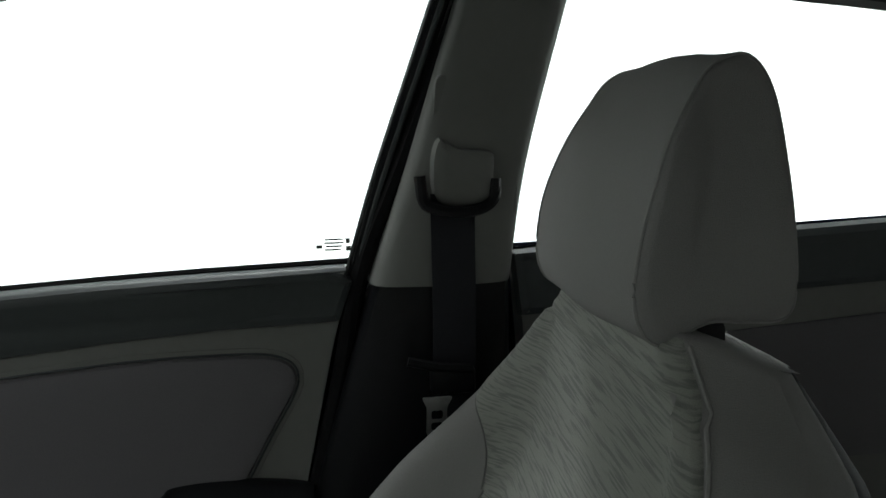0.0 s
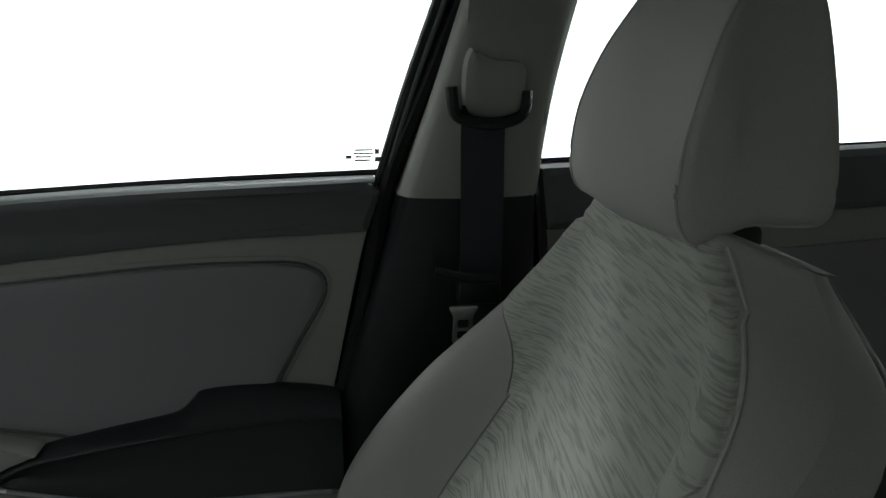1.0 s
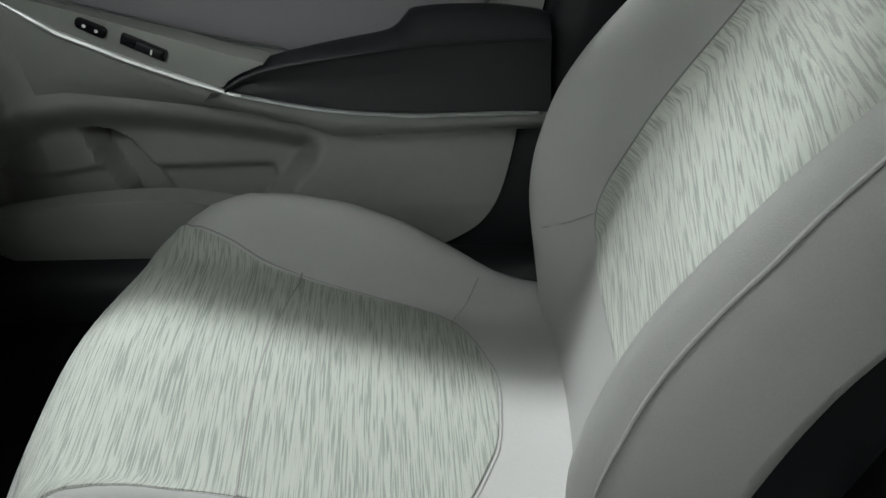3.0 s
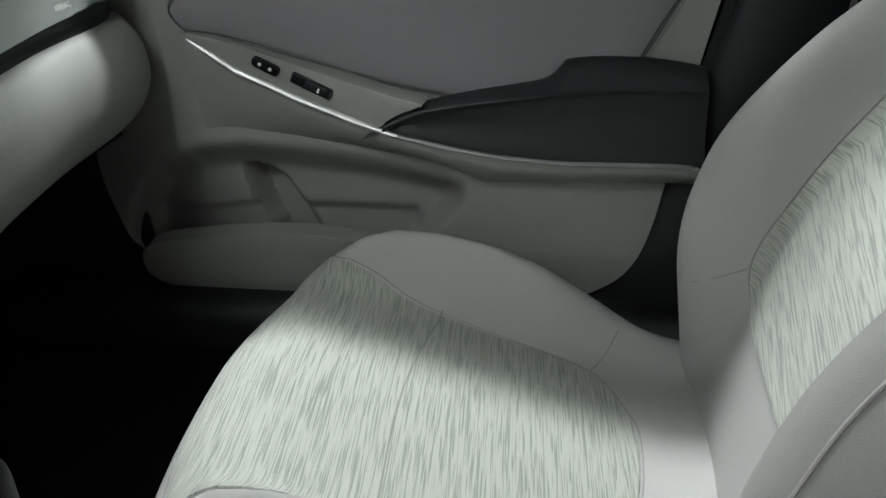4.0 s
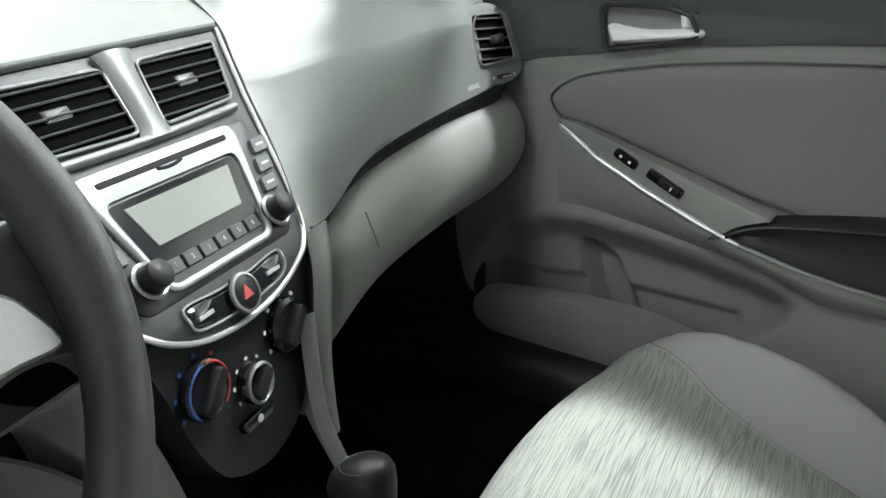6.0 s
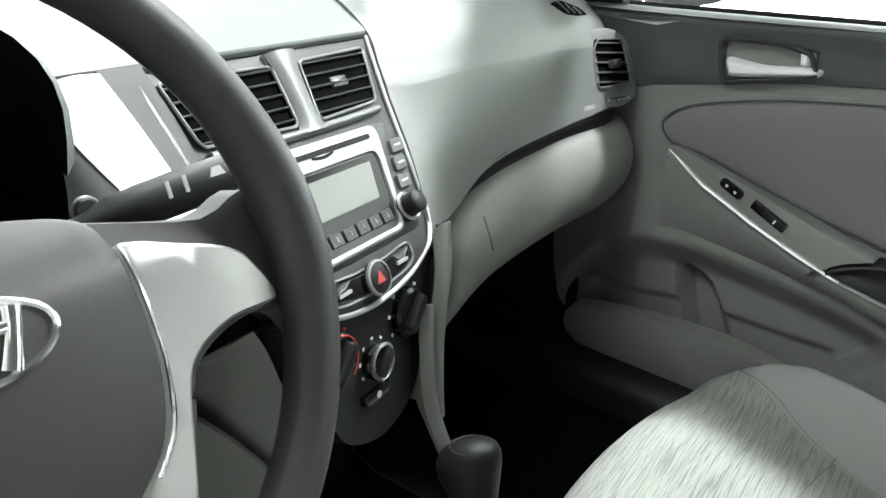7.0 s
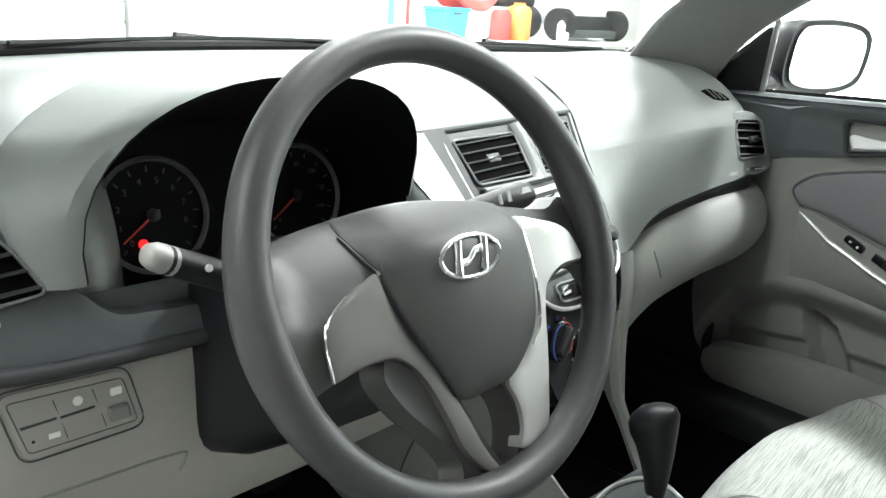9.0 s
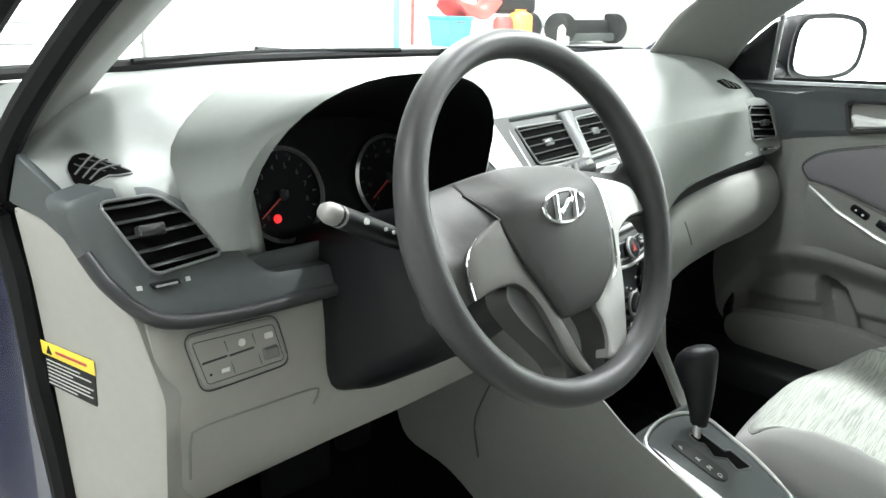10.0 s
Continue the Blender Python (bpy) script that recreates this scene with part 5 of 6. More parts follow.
# ---- outer vents ----
for sg in (1, -1):
    def on_end(x, z, h, sg=sg):
        ax = abs(x)
        y = 0.876 + 0.42 * (z - 0.81) + (1.6 * max(0.0, ax - 0.60) ** 1.5 - (0.0 if ax > 0.55 else (0.55 - ax) * 0.02) if sg < 0 else -0.16 * (ax - 0.580))
        return Vector((x, y - h, z))
    pod_v = thing("air_vent", sg * 0.60, 0.88, 0.78, "grey dashboard end air vent with black slats", "air vent", "dashboard end vents")
    if sg < 0:
        o = [(-0.656, 0.874), (-0.62, 0.886), (-0.578, 0.884), (-0.548, 0.864), (-0.515, 0.822), (-0.485, 0.792), (-0.378, 0.786), (-0.375, 0.760), (-0.50, 0.760), (-0.598, 0.772), (-0.628, 0.79), (-0.645, 0.83)]
    else:
        o = [(0.643, 0.874), (0.615, 0.892), (0.566, 0.892), (0.541, 0.880), (0.529, 0.845), (0.525, 0.81), (0.528, 0.795), (0.595, 0.790), (0.634, 0.80), (0.645, 0.83)]
    part("surround", patch(rounded(o, 0.012, 4), on_end, 0.006, 0.006, 0.014, 0.03 if sg < 0 else 0.07), "dark" if sg < 0 else "pad", pod_v, "dark grey surround" if sg < 0 else "grey surround")
    vo = [(sg * 0.630, 0.875), (sg * 0.580, 0.877), (sg * 0.553, 0.855), (sg * 0.530, 0.818), (sg * 0.600, 0.812)] if sg < 0 else [(0.618, 0.878), (0.564, 0.880), (0.549, 0.862), (0.542, 0.820), (0.618, 0.822)]
    lift = lambda x, z, h, g=on_end: g(x, z, h + 0.004)
    vent(pod_v, rounded(vo, 0.010, 4), lift, 5, -0.06 * sg, axes(on_end(sg * 0.592, 0.845, 0.002), (1, 0, 0), (0, 0.4, 1)), "bezel")
    th = part("thumbwheel", patch(rounded([(sg * 0.590 - 0.014, 0.805), (sg * 0.590 + 0.014, 0.805), (sg * 0.588 + 0.014, 0.799), (sg * 0.588 - 0.014, 0.799)], 0.002, 3), on_end, 0.011, 0.002, 0.02, 0.0), "black", pod_v)
    part("thumbwheel_mark", patch([(sg * 0.590 - 0.010, 0.8035), (sg * 0.590 + 0.010, 0.8035), (sg * 0.59 + 0.010, 0.8015), (sg * 0.59 - 0.010, 0.8015)], on_end, 0.0116, 0.0003, 0.02, 0.0), "silver", th)
    for k in (-0.022, 0.022):
        part("mark", patch([(sg * 0.59 + k - 0.0024, 0.8040), (sg * 0.59 + k + 0.0024, 0.8040), (sg * 0.59 + k + 0.0024, 0.8000), (sg * 0.59 + k - 0.0024, 0.8000)], on_end, 0.0066, 0.0003, 0.02, 0.0), "faint", pod_v)
    # small demister grille on top
    if sg > 0:
        def on_right_pad(x, y, h):
            hit = RIGHT_PAD.ray_cast(Vector((x, y, 1.1)), Vector((0, 0, -1)))[0]
            return (hit if hit else Vector((x, y, 0.91))) + Vector((0, -0.4 * h, 0.9 * h))
        dm = rounded([(0.507, 0.941), (0.535, 0.943), (0.569, 0.932), (0.578, 0.923), (0.550, 0.922), (0.524, 0.925)], 0.004, 3)
        # black sheet under the slats paints the shade inside the grille
        gr = part("demister_grille", patch(dm, on_right_pad, 0.0016, 0.001, 0.005, 0.002), "hole_shade", pod_v, "black demister grille")
        for k in range(3):
            x = 0.528 + 0.014 * k
            part("slat", tube([on_right_pad(x - 0.004, 0.941 - 0.004 * k, 0.0022), on_right_pad(x + 0.004, 0.925 - 0.001 * k, 0.0022)], 0.0011, 6), "bezel", gr)
        continue
    roll = spline([(-0.645, 0.832), (-0.632, 0.803), (-0.603, 0.774), (-0.55, 0.764), (-0.47, 0.762), (-0.375, 0.763)], 5)
    part("lower_roll", tube([on_end(q[0], q[1], 0.004) for q in roll], 0.0070, 10), "fascia", pod_v, "dark rounded lower edge")
    dm = rounded([(-0.628, 0.966), (-0.620, 0.9705), (-0.613, 0.964), (-0.587, 0.917), (-0.606, 0.9155), (-0.624, 0.932), (-0.6285, 0.950)], 0.004, 3)
    # again a black sheet for the shade below the slats
    gr = part("demister_grille", patch(dm, on_left_pad, 0.0016, 0.001, 0.005, 0.002), "hole_shade", pod_v, "black demister grille")
    part("grille_edge", tube([on_left_pad(q[0], q[1], 0.0012) for q in dm], 0.0011, 6, True), "bezel", gr)
    for k in range(3):
        f = 0.26 + 0.25 * k
        l, r = Vector((-0.628 + 0.010 * f, 0.964 - 0.040 * f)), Vector((-0.613 + 0.026 * f, 0.964 - 0.047 * f))
        part("slat", tube([on_left_pad(*(l + (r - l) * q), 0.0022) for q in (0.02, 0.35, 0.68, 0.98)], 0.0010, 6), "bezel", gr)
    for k in range(2):
        q = 0.35 + 0.3 * k
        part("cross_slat", tube([on_left_pad(*(Vector((-0.628 + 0.010 * f, 0.964 - 0.040 * f)).lerp(Vector((-0.613 + 0.026 * f, 0.964 - 0.047 * f)), q)), 0.0018) for f in (0.06, 0.3, 0.6, 0.9)], 0.0007, 6), "slat", gr)
fa = axes(Vector((0.500, 0.8615, 0.802)), (1, 0.02, 0), (0, 0.38, 1))
writing("AIRBAG", 0.0085, fa @ Matrix.Translation((0, 0, 0.0026)), "faint", dash)

# ---- driver's side: cluster hood, gauges, knee panel ----
HX = -0.356
clus = thing("instrument_cluster", HX, 0.90, 0.79, "black instrument cluster with two round gauges under a hood", "instrument cluster")


def hood_ring(wx, z0, hz, y0, yl, spread=1.0, n=22):
    """An arch of the hood; yl: how far its crown leans back or forth; spread: how far its outer foot runs out."""
    out = []
    for k in range(n + 1):
        a = math.pi * (-0.06 + 1.12 * k / n)
        c, s = math.cos(a), math.sin(a)
        out.append(Vector((HX + wx * (abs(c) ** 0.85) * (1.06 if c > 0 else -1 - (spread - 1) * (1 - max(s, 0))), y0 + yl * max(s, 0), z0 + hz * (max(s, 0) ** 0.8 if s > 0 else s * 1.2))))
    return out


arches = [hood_ring(0.142, 0.84, 0.080, 0.950, 0.0), hood_ring(0.146, 0.845, 0.110, 0.90, -0.03), hood_ring(0.150, 0.85, 0.124, 0.862, -0.055), hood_ring(0.154, 0.851, 0.128, 0.855, -0.056), hood_ring(0.160, 0.850, 0.128, 0.858, -0.050, 1.05), hood_ring(0.167, 0.846, 0.125, 0.88, -0.02, 1.14), hood_ring(0.174, 0.842, 0.122, 0.94, 0.03, 1.30), hood_ring(0.178, 0.836, 0.118, 1.02, 0.06, 1.5)]
bm = bmesh.new()
grid(bm, arches[3:])
part("hood", bm, "pad", clus, "grey hood over the gauges")
bm = bmesh.new()
grid(bm, arches[:4])
part("hood_lining", bm, "soot", clus, "black hood lining")
cf = axes((-0.345, 0.945, 0.845), (1, 0, 0), (0, 0.25, 1))
part("gauge_board", prism(rounded([(-0.16, -0.08), (0.145, -0.08), (0.135, 0.095), (-0.15, 0.095)], 0.03, 5), cf, -0.01, 0.0), "dial", clus, "black gauge board")
for s, needle in ((-0.075, -125), (0.075, -125)):
    gf = cf @ Matrix.Translation((s + 0.005, -0.002, 0)) @ Matrix.Scale(0.82, 4)
    g = part("gauge", lathe([(0.060, 0), (0.060, 0.003), (0.0585, 0.003), (0.0, 0.0012)], gf, 36), "dial", clus, "black round gauge")
    part("gauge_ring", hoop([(0.060, 0.002), (0.064, 0.006), (0.060, 0.009), (0.058, 0.004)], gf, 36), "steel", g)
    for k in range(13):
        q = gf @ Matrix.Rotation(radians(135 - k * 22.5), 4, "Z")
        part("tick", prism([(-0.0008, 0.047), (0.0008, 0.047), (0.0008, 0.053), (-0.0008, 0.053)], q, 0.002, 0.0034), "dim", g)
    for k in range(9 if s < 0 else 8):
        a = radians(225 - (k * 30 if s < 0 else k * 36))
        txt = str(k) if s < 0 else str(20 * k)
        writing(txt, 0.010 if s < 0 else 0.008, gf @ Matrix.Translation((0.038 * math.cos(a), 0.038 * math.sin(a), 0.0028)), "dim", g)
    q = gf @ Matrix.Rotation(radians(-needle), 4, "Z")
    part("needle", prism([(-0.0012, -0.008), (0.0012, -0.008), (0.0006, 0.045), (-0.0006, 0.045)], q, 0.004, 0.0055), "needle", g, "red needle")
    part("needle_hub", lathe([(0.007, 0.002), (0.007, 0.007), (0.0, 0.008)], gf, 16), "black", g)
lf = cf @ Matrix.Translation((-0.084, -0.026, 0.006))
part("warning_lamp", lathe([(0.0045, 0), (0.0045, 0.001), (0.0, 0.0012)], lf, 14), "led", clus, "lit red warning lamp")
# sill of the pad's grey, given the dark trim colour to paint its shade
part("cluster_sill_shaded", skin([[(x, y, z) for x in (-0.53, -0.46, -0.36, -0.26, -0.17)] for y, z in ((0.945, 0.785), (0.90, 0.792), (0.882, 0.806), (0.876, 0.79), (0.880, 0.755))], 4, 4, 0.003), "dark", clus)
# silver panel between hood and centre vents
part("silver_panel", skin([[(-0.196, 0.888, 0.905), (-0.170, 0.890, 0.906), (-0.146, 0.891, 0.905)], [(-0.184, 0.864, 0.87), (-0.157, 0.865, 0.87), (-0.131, 0.865, 0.866)], [(-0.163, 0.830, 0.83), (-0.14, 0.828, 0.825), (-0.118, 0.827, 0.815)], [(-0.145, 0.798, 0.79), (-0.128, 0.793, 0.775), (-0.112, 0.788, 0.76)]], 5, 4, 0.003), "silver", clus, "silver painted panel")
part("vent_side", skin([[(-0.148, 0.893, 0.907), (-0.112, 0.897, 0.907)], [(-0.133, 0.867, 0.868), (-0.100, 0.870, 0.866)], [(-0.120, 0.829, 0.817), (-0.094, 0.832, 0.815)], [(-0.114, 0.790, 0.762), (-0.085, 0.792, 0.76)]], 5, 3, 0.003), "fascia", clus)
part("dimmer_panel", skin([[(-0.1955, 0.892, 0.906), (-0.195, 0.891, 0.906), (-0.194, 0.890, 0.905)], [(-0.192, 0.862, 0.86), (-0.186, 0.859, 0.86), (-0.177, 0.856, 0.858)], [(-0.205, 0.835, 0.80), (-0.18, 0.815, 0.80), (-0.147, 0.804, 0.80)], [(-0.225, 0.830, 0.75), (-0.19, 0.812, 0.75), (-0.142, 0.793, 0.755)]], 4, 4, 0.003), "dark", clus, "dark grained dimmer panel")
bf = axes((-0.192, 0.838, 0.832), (1, -0.1, 0), (0, 0.4, 1))
part("round_button", lathe([(0.009, 0), (0.009, 0.004), (0.007, 0.006), (0, 0.0062)], bf, 18), "black", clus, "black round button")
part("button_ring", hoop([(0.009, 0.001), (0.0105, 0.0025), (0.009, 0.004)], bf, 18), "bezel", clus)

knee = thing("knee_panel", -0.5, 0.87, 0.58, "light grey panel below the steering column with switch bank", "trim panel")


def knee_y(z):
    return lerp(z, (0.54, 0.565, 0.60, 0.66, 0.72, 0.75, 0.775), (0.915, 0.882, 0.870, 0.866, 0.868, 0.872, 0.885))


def on_knee(x, z, h):
    return Vector((x, knee_y(z) + 8.0 * max(0.0, -0.575 - x) ** 2 - h, z))


ko = rounded([(-0.606, 0.768), (-0.580, 0.766), (-0.50, 0.757), (-0.400, 0.753), (-0.388, 0.72), (-0.386, 0.637), (-0.30, 0.632), (-0.16, 0.640), (-0.155, 0.585), (-0.30, 0.574), (-0.42, 0.570), (-0.580, 0.556), (-0.600, 0.575), (-0.602, 0.70)], 0.014, 4)
part("panel", patch(ko, on_knee, 0.0, 0.010, 0.016, 0.04), "light", knee, "light grey lower panel")
sb = rounded([(-0.574, 0.745), (-0.478, 0.742), (-0.466, 0.690), (-0.560, 0.688)], 0.010, 4)
bank = part("switch_bank", patch(sb, on_knee, 0.002, 0.003, 0.016, 0.002), "light", knee, "light grey switch bank")
part("bank_groove", tube([on_knee(q[0], q[1], 0.001) for q in inset2(sb, -0.002)], 0.0008, 6, True), "dark", bank)
si = rounded([(-0.568, 0.738), (-0.481, 0.735), (-0.471, 0.695), (-0.556, 0.694)], 0.004, 4)
part("inner_groove", tube([on_knee(q[0], q[1], 0.002) for q in si], 0.0005, 6, True), "dark", bank)
for x in (-0.535, -0.505):
    part("divider", tube([on_knee(x, 0.732, 0.002), on_knee(x + 0.008, 0.698, 0.002)], 0.0005, 6), "dark", bank)
for x0, x1, z in ((-0.560, -0.534, 0.716), (-0.531, -0.505, 0.7165)):
    part("switch_split", tube([on_knee(x0, z, 0.002), on_knee(x1, z + 0.001, 0.002)], 0.0011, 6), "dark", bank)
part("lamp_wheel", patch(rounded([(-0.496, 0.714), (-0.478, 0.714), (-0.476, 0.700), (-0.494, 0.700)], 0.003, 3), on_knee, 0.005, 0.002, 0.02, 0.0), "trim", bank)
part("switch_icon", patch(circle(-0.517, 0.726, 0.0042, 12), on_knee, 0.0026, 0.0004, 0.02, 0.0), "white", bank)
part("switch_icon", patch(rounded([(-0.492, 0.729), (-0.482, 0.729), (-0.482, 0.722), (-0.492, 0.722)], 0.002, 3), on_knee, 0.0026, 0.0004, 0.02, 0.0), "white", bank)
part("switch_icon", patch([(-0.541, 0.706), (-0.532, 0.706), (-0.532, 0.701), (-0.541, 0.701)], on_knee, 0.0026, 0.0004, 0.02, 0.0), "white", bank)
part("switch_dot", patch(circle(-0.552, 0.703, 0.0014, 8), on_knee, 0.0026, 0.0002, 0.02, 0.0), "black", bank)
part("lid_groove", tube(spline([on_knee(x, z, 0.0) for x, z in ((-0.578, 0.60), (-0.576, 0.642), (-0.565, 0.652), (-0.50, 0.652), (-0.435, 0.650), (-0.43, 0.642), (-0.435, 0.632))], 5), 0.0014, 6), "trim", knee)
# end cap with its warning label
cap_o = rounded([(1.023, 0.858), (1.009, 0.777), (0.997, 0.662), (0.987, 0.55), (0.972, 0.44), (0.96, 0.33), (0.88, 0.33), (0.868, 0.592), (0.861, 0.693), (0.888, 0.768), (0.93, 0.815), (0.985, 0.85)], 0.012, 4)
on_cap = lambda y, z, h: Vector((-0.597 - 0.38 * (y - 0.866) - 0.935 * h, y - 0.355 * h, z))
part("end_cap", patch(cap_o, on_cap, 0.006, 0.007, 0.02, 0.03), "light", knee, "light grey dash end cap")
end_o = rounded([(1.006, 0.908), (1.024, 0.858), (0.985, 0.846), (0.93, 0.810), (0.893, 0.768), (0.885, 0.778), (0.905, 0.81), (0.93, 0.855), (0.955, 0.872)], 0.006, 3)
part("end_trim", patch(end_o, on_cap, 0.008, 0.003, 0.008, 0.02), "dark", knee, "dark grey dash end trim")
lab = part("warning_label", patch(rounded([(1.004, 0.725), (0.940, 0.717), (0.941, 0.668), (1.002, 0.679)], 0.003, 3), on_cap, 0.0068, 0.0005, 0.03, 0.0), "black", knee, "yellow and black warning label")


def on_label(u, v, h):
    """u along the label from 0 to 1, v up."""
    return on_cap(1.004 - 0.064 * u - 0.001 * (1 - v), 0.679 - 0.011 * u + 0.0465 * v + 0.0025 * u * v, 0.0068 + h)


part("yellow_band", patch([(0.0, 0.70), (1.0, 0.68), (1.0, 0.99), (0.0, 0.99)], on_label, 0.0006, 0.01, 0.5, 0.0), "yellow", lab, "yellow warning band")
part("warning_mark", patch([(0.09, 0.74), (0.21, 0.74), (0.15, 0.95)], on_label, 0.001, 0.01, 0.5, 0.0), "black", lab)
part("print_line", patch([(0.28, 0.80), (0.86, 0.80), (0.86, 0.87), (0.28, 0.87)], on_label, 0.001, 0.01, 0.5, 0.0), "redprint", lab)
for k in range(7):
    v, e = 0.60 - 0.085 * k, (0.7, 0.9, 0.55, 0.92, 0.85, 0.9, 0.6)[k]
    part("print_line", patch([(0.07, v - 0.030), (e, v - 0.030), (e, v), (0.07, v)], on_label, 0.0006, 0.008, 0.5, 0.0), "faint", lab)
part("hinge_seal", tube(spline([(-0.648, 0.985, 0.42), (-0.652, 0.995, 0.55), (-0.658, 1.007, 0.662), (-0.662, 1.02, 0.777), (-0.668, 1.034, 0.86), (-0.655, 1.00, 0.93), (-0.622, 0.915, 1.02), (-0.592, 0.78, 1.11), (-0.578, 0.62, 1.19), (-0.57, 0.42, 1.25)], 5), 0.013, 8), "rubber", shell, "black rubber door seal")
part("hinge_pillar", skin([[(-0.655, 0.99, 0.36), (-0.660, 1.00, 0.52), (-0.665, 1.02, 0.70), (-0.672, 1.04, 0.86), (-0.665, 1.03, 0.97)], [(-0.70, 1.10, 0.36), (-0.70, 1.15, 0.52), (-0.70, 1.18, 0.70), (-0.70, 1.20, 0.86), (-0.69, 1.15, 0.97)], [(-0.78, 1.16, 0.36), (-0.79, 1.2, 0.52), (-0.79, 1.22, 0.70), (-0.78, 1.24, 0.86), (-0.74, 1.22, 0.95)]], 4, 4, 0.004), "paint", shell, "dark blue hinge pillar")

# ---- steering wheel ----
WC = Vector((-0.3505, 0.6320, 0.8724))
WN = Vector((-0.009, -0.915, 0.4036)).normalized()
WU = Vector((0, 0, 1)).cross(WN).normalized()
WV = WN.cross(WU)
wf = axes(WC, WU, WV)


def ease(x, lo, hi):
    k = min(max((x - lo) / (hi - lo), 0.0), 1.0)
    return k * k * (3 - 2 * k)


def on_wheel(u, v, h):
    """The spokes' common surface: it rolls away at the top and falls off to the upper left."""
    fall = max(0.0, -0.49 * (u + 0.0647) + 0.87 * (v - 0.007)) * (1 - ease(u, -0.058, -0.025)) * (1 - ease(-u, 0.105, 0.138))
    back = 0.004 * ease(math.hypot(u, v), 0.10, 0.145)
    return wf @ Vector((u, v, -0.003 + h - 12.0 * max(0.0, v - 0.005) ** 2 - fall - back))


wheel = thing("steering_wheel", WC.x, WC.y, WC.z - 0.17, "dark grey steering wheel with silver spokes and chrome badge", "steering wheel")
bm = bmesh.new()
rows = []
for k in range(96):
    a = k * math.tau / 96
    d = Vector((math.cos(a), math.sin(a), 0))
    thumb = 0.0025 * max(0.0, math.cos(2 * (a - radians(8)))) ** 6
    rows.append([wf @ (d * (0.1517 + (0.0126 + thumb * 0.5) * math.cos(b)) + Vector((0, 0, (0.0140 + thumb) * math.sin(b)))) for b in [j * math.tau / 20 for j in range(20)]])
grid(bm, rows, wrap_u=True, wrap_v=True)
part("rim", bm, "rim", wheel, "grained dark grey rim")


def wpatch(name, pts, mat_name, lift, edge, sink, label="", n=4, parent=None, bulge=None, step=0.008):
    return part(name, patch(spline(pts, n, True), on_wheel, lift, edge, step, sink, bulge), mat_name, parent or wheel, label)


def dome(u, v):
    return max(0.0, 0.0165 - (4.0 if u < 0 else 1.8) * u * u - 1.6 * min(v, 0.0) ** 2) * (1 - 0.85 * ease(v, 0.012, 0.046))


SEAM = [(-0.062, 0.0335), (-0.0635, 0.020), (-0.063, 0.009), (-0.057, -0.014), (-0.048, -0.037), (-0.035, -0.060), (-0.0228, -0.083)]
HUB_LOW = [(-0.014, -0.0890), (0.002, -0.0882), (0.018, -0.0870), (0.033, -0.0835), (0.053, -0.068), (0.0640, -0.053), (0.0690, -0.030), (0.0690, -0.008), (0.0680, 0.006), (0.0665, 0.0235)]
wpatch("upper_spoke", [(-0.146, 0.024), (-0.118, 0.030), (-0.085, 0.042), (-0.045, 0.0485), (-0.010, 0.0495), (0.030, 0.0450), (0.070, 0.0360), (0.112, 0.0275), (0.148, 0.032), (0.148, -0.036), (0.136, -0.0245), (0.110, -0.0250), (0.091, -0.034), (0.080, -0.050), (0.050, -0.075), (-0.018, -0.080), (-0.044, -0.066), (-0.062, -0.052), (-0.080, -0.050), (-0.110, -0.0545), (-0.132, -0.062), (-0.148, -0.050)], "hub", 0.0, 0.008, 0.014, "dark grey spoke body")
wpatch("lower_leg", [(-0.062, -0.045), (-0.074, -0.058), (-0.063, -0.082), (-0.042, -0.107), (-0.026, -0.130), (-0.026, -0.149), (0.020, -0.156), (0.016, -0.141), (0.001, -0.1175), (-0.011, -0.095), (-0.020, -0.075)], "hub", -0.004, 0.008, 0.026)
wpatch("lower_leg", [(0.083, -0.045), (0.0775, -0.068), (0.0705, -0.10), (0.067, -0.125), (0.074, -0.149), (0.030, -0.158), (0.0, -0.152), (0.010, -0.1415), (0.0235, -0.1385), (0.030, -0.122), (0.028, -0.105), (0.022, -0.083), (0.05, -0.06)], "hub", -0.001, 0.006, 0.026)
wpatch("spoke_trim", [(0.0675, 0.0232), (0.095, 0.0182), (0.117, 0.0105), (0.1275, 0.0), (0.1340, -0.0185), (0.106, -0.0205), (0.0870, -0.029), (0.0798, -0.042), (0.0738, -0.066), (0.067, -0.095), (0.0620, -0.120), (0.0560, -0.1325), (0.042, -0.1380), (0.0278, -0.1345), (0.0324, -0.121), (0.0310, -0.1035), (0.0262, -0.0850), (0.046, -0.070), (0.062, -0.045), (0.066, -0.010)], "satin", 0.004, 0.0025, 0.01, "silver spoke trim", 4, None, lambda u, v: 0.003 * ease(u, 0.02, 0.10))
# left trim: same paint as the right, its shade painted as darker grey
wpatch("spoke_trim", [(-0.0635, 0.0070), (-0.0886, -0.0040), (-0.1062, -0.0162), (-0.1105, -0.030), (-0.1100, -0.0512), (-0.094, -0.0486), (-0.078, -0.0470), (-0.0623, -0.0490), (-0.0505, -0.0590), (-0.0417, -0.073), (-0.034, -0.093), (-0.024, -0.119), (-0.008, -0.1385), (0.0080, -0.1440), (-0.001, -0.130), (-0.0095, -0.1146), (-0.0222, -0.084), (-0.034, -0.061), (-0.047, -0.037), (-0.056, -0.014), (-0.061, 0.004)], "satin_shade", 0.003, 0.003, 0.012, "silver spoke trim in a darker shaded tone")
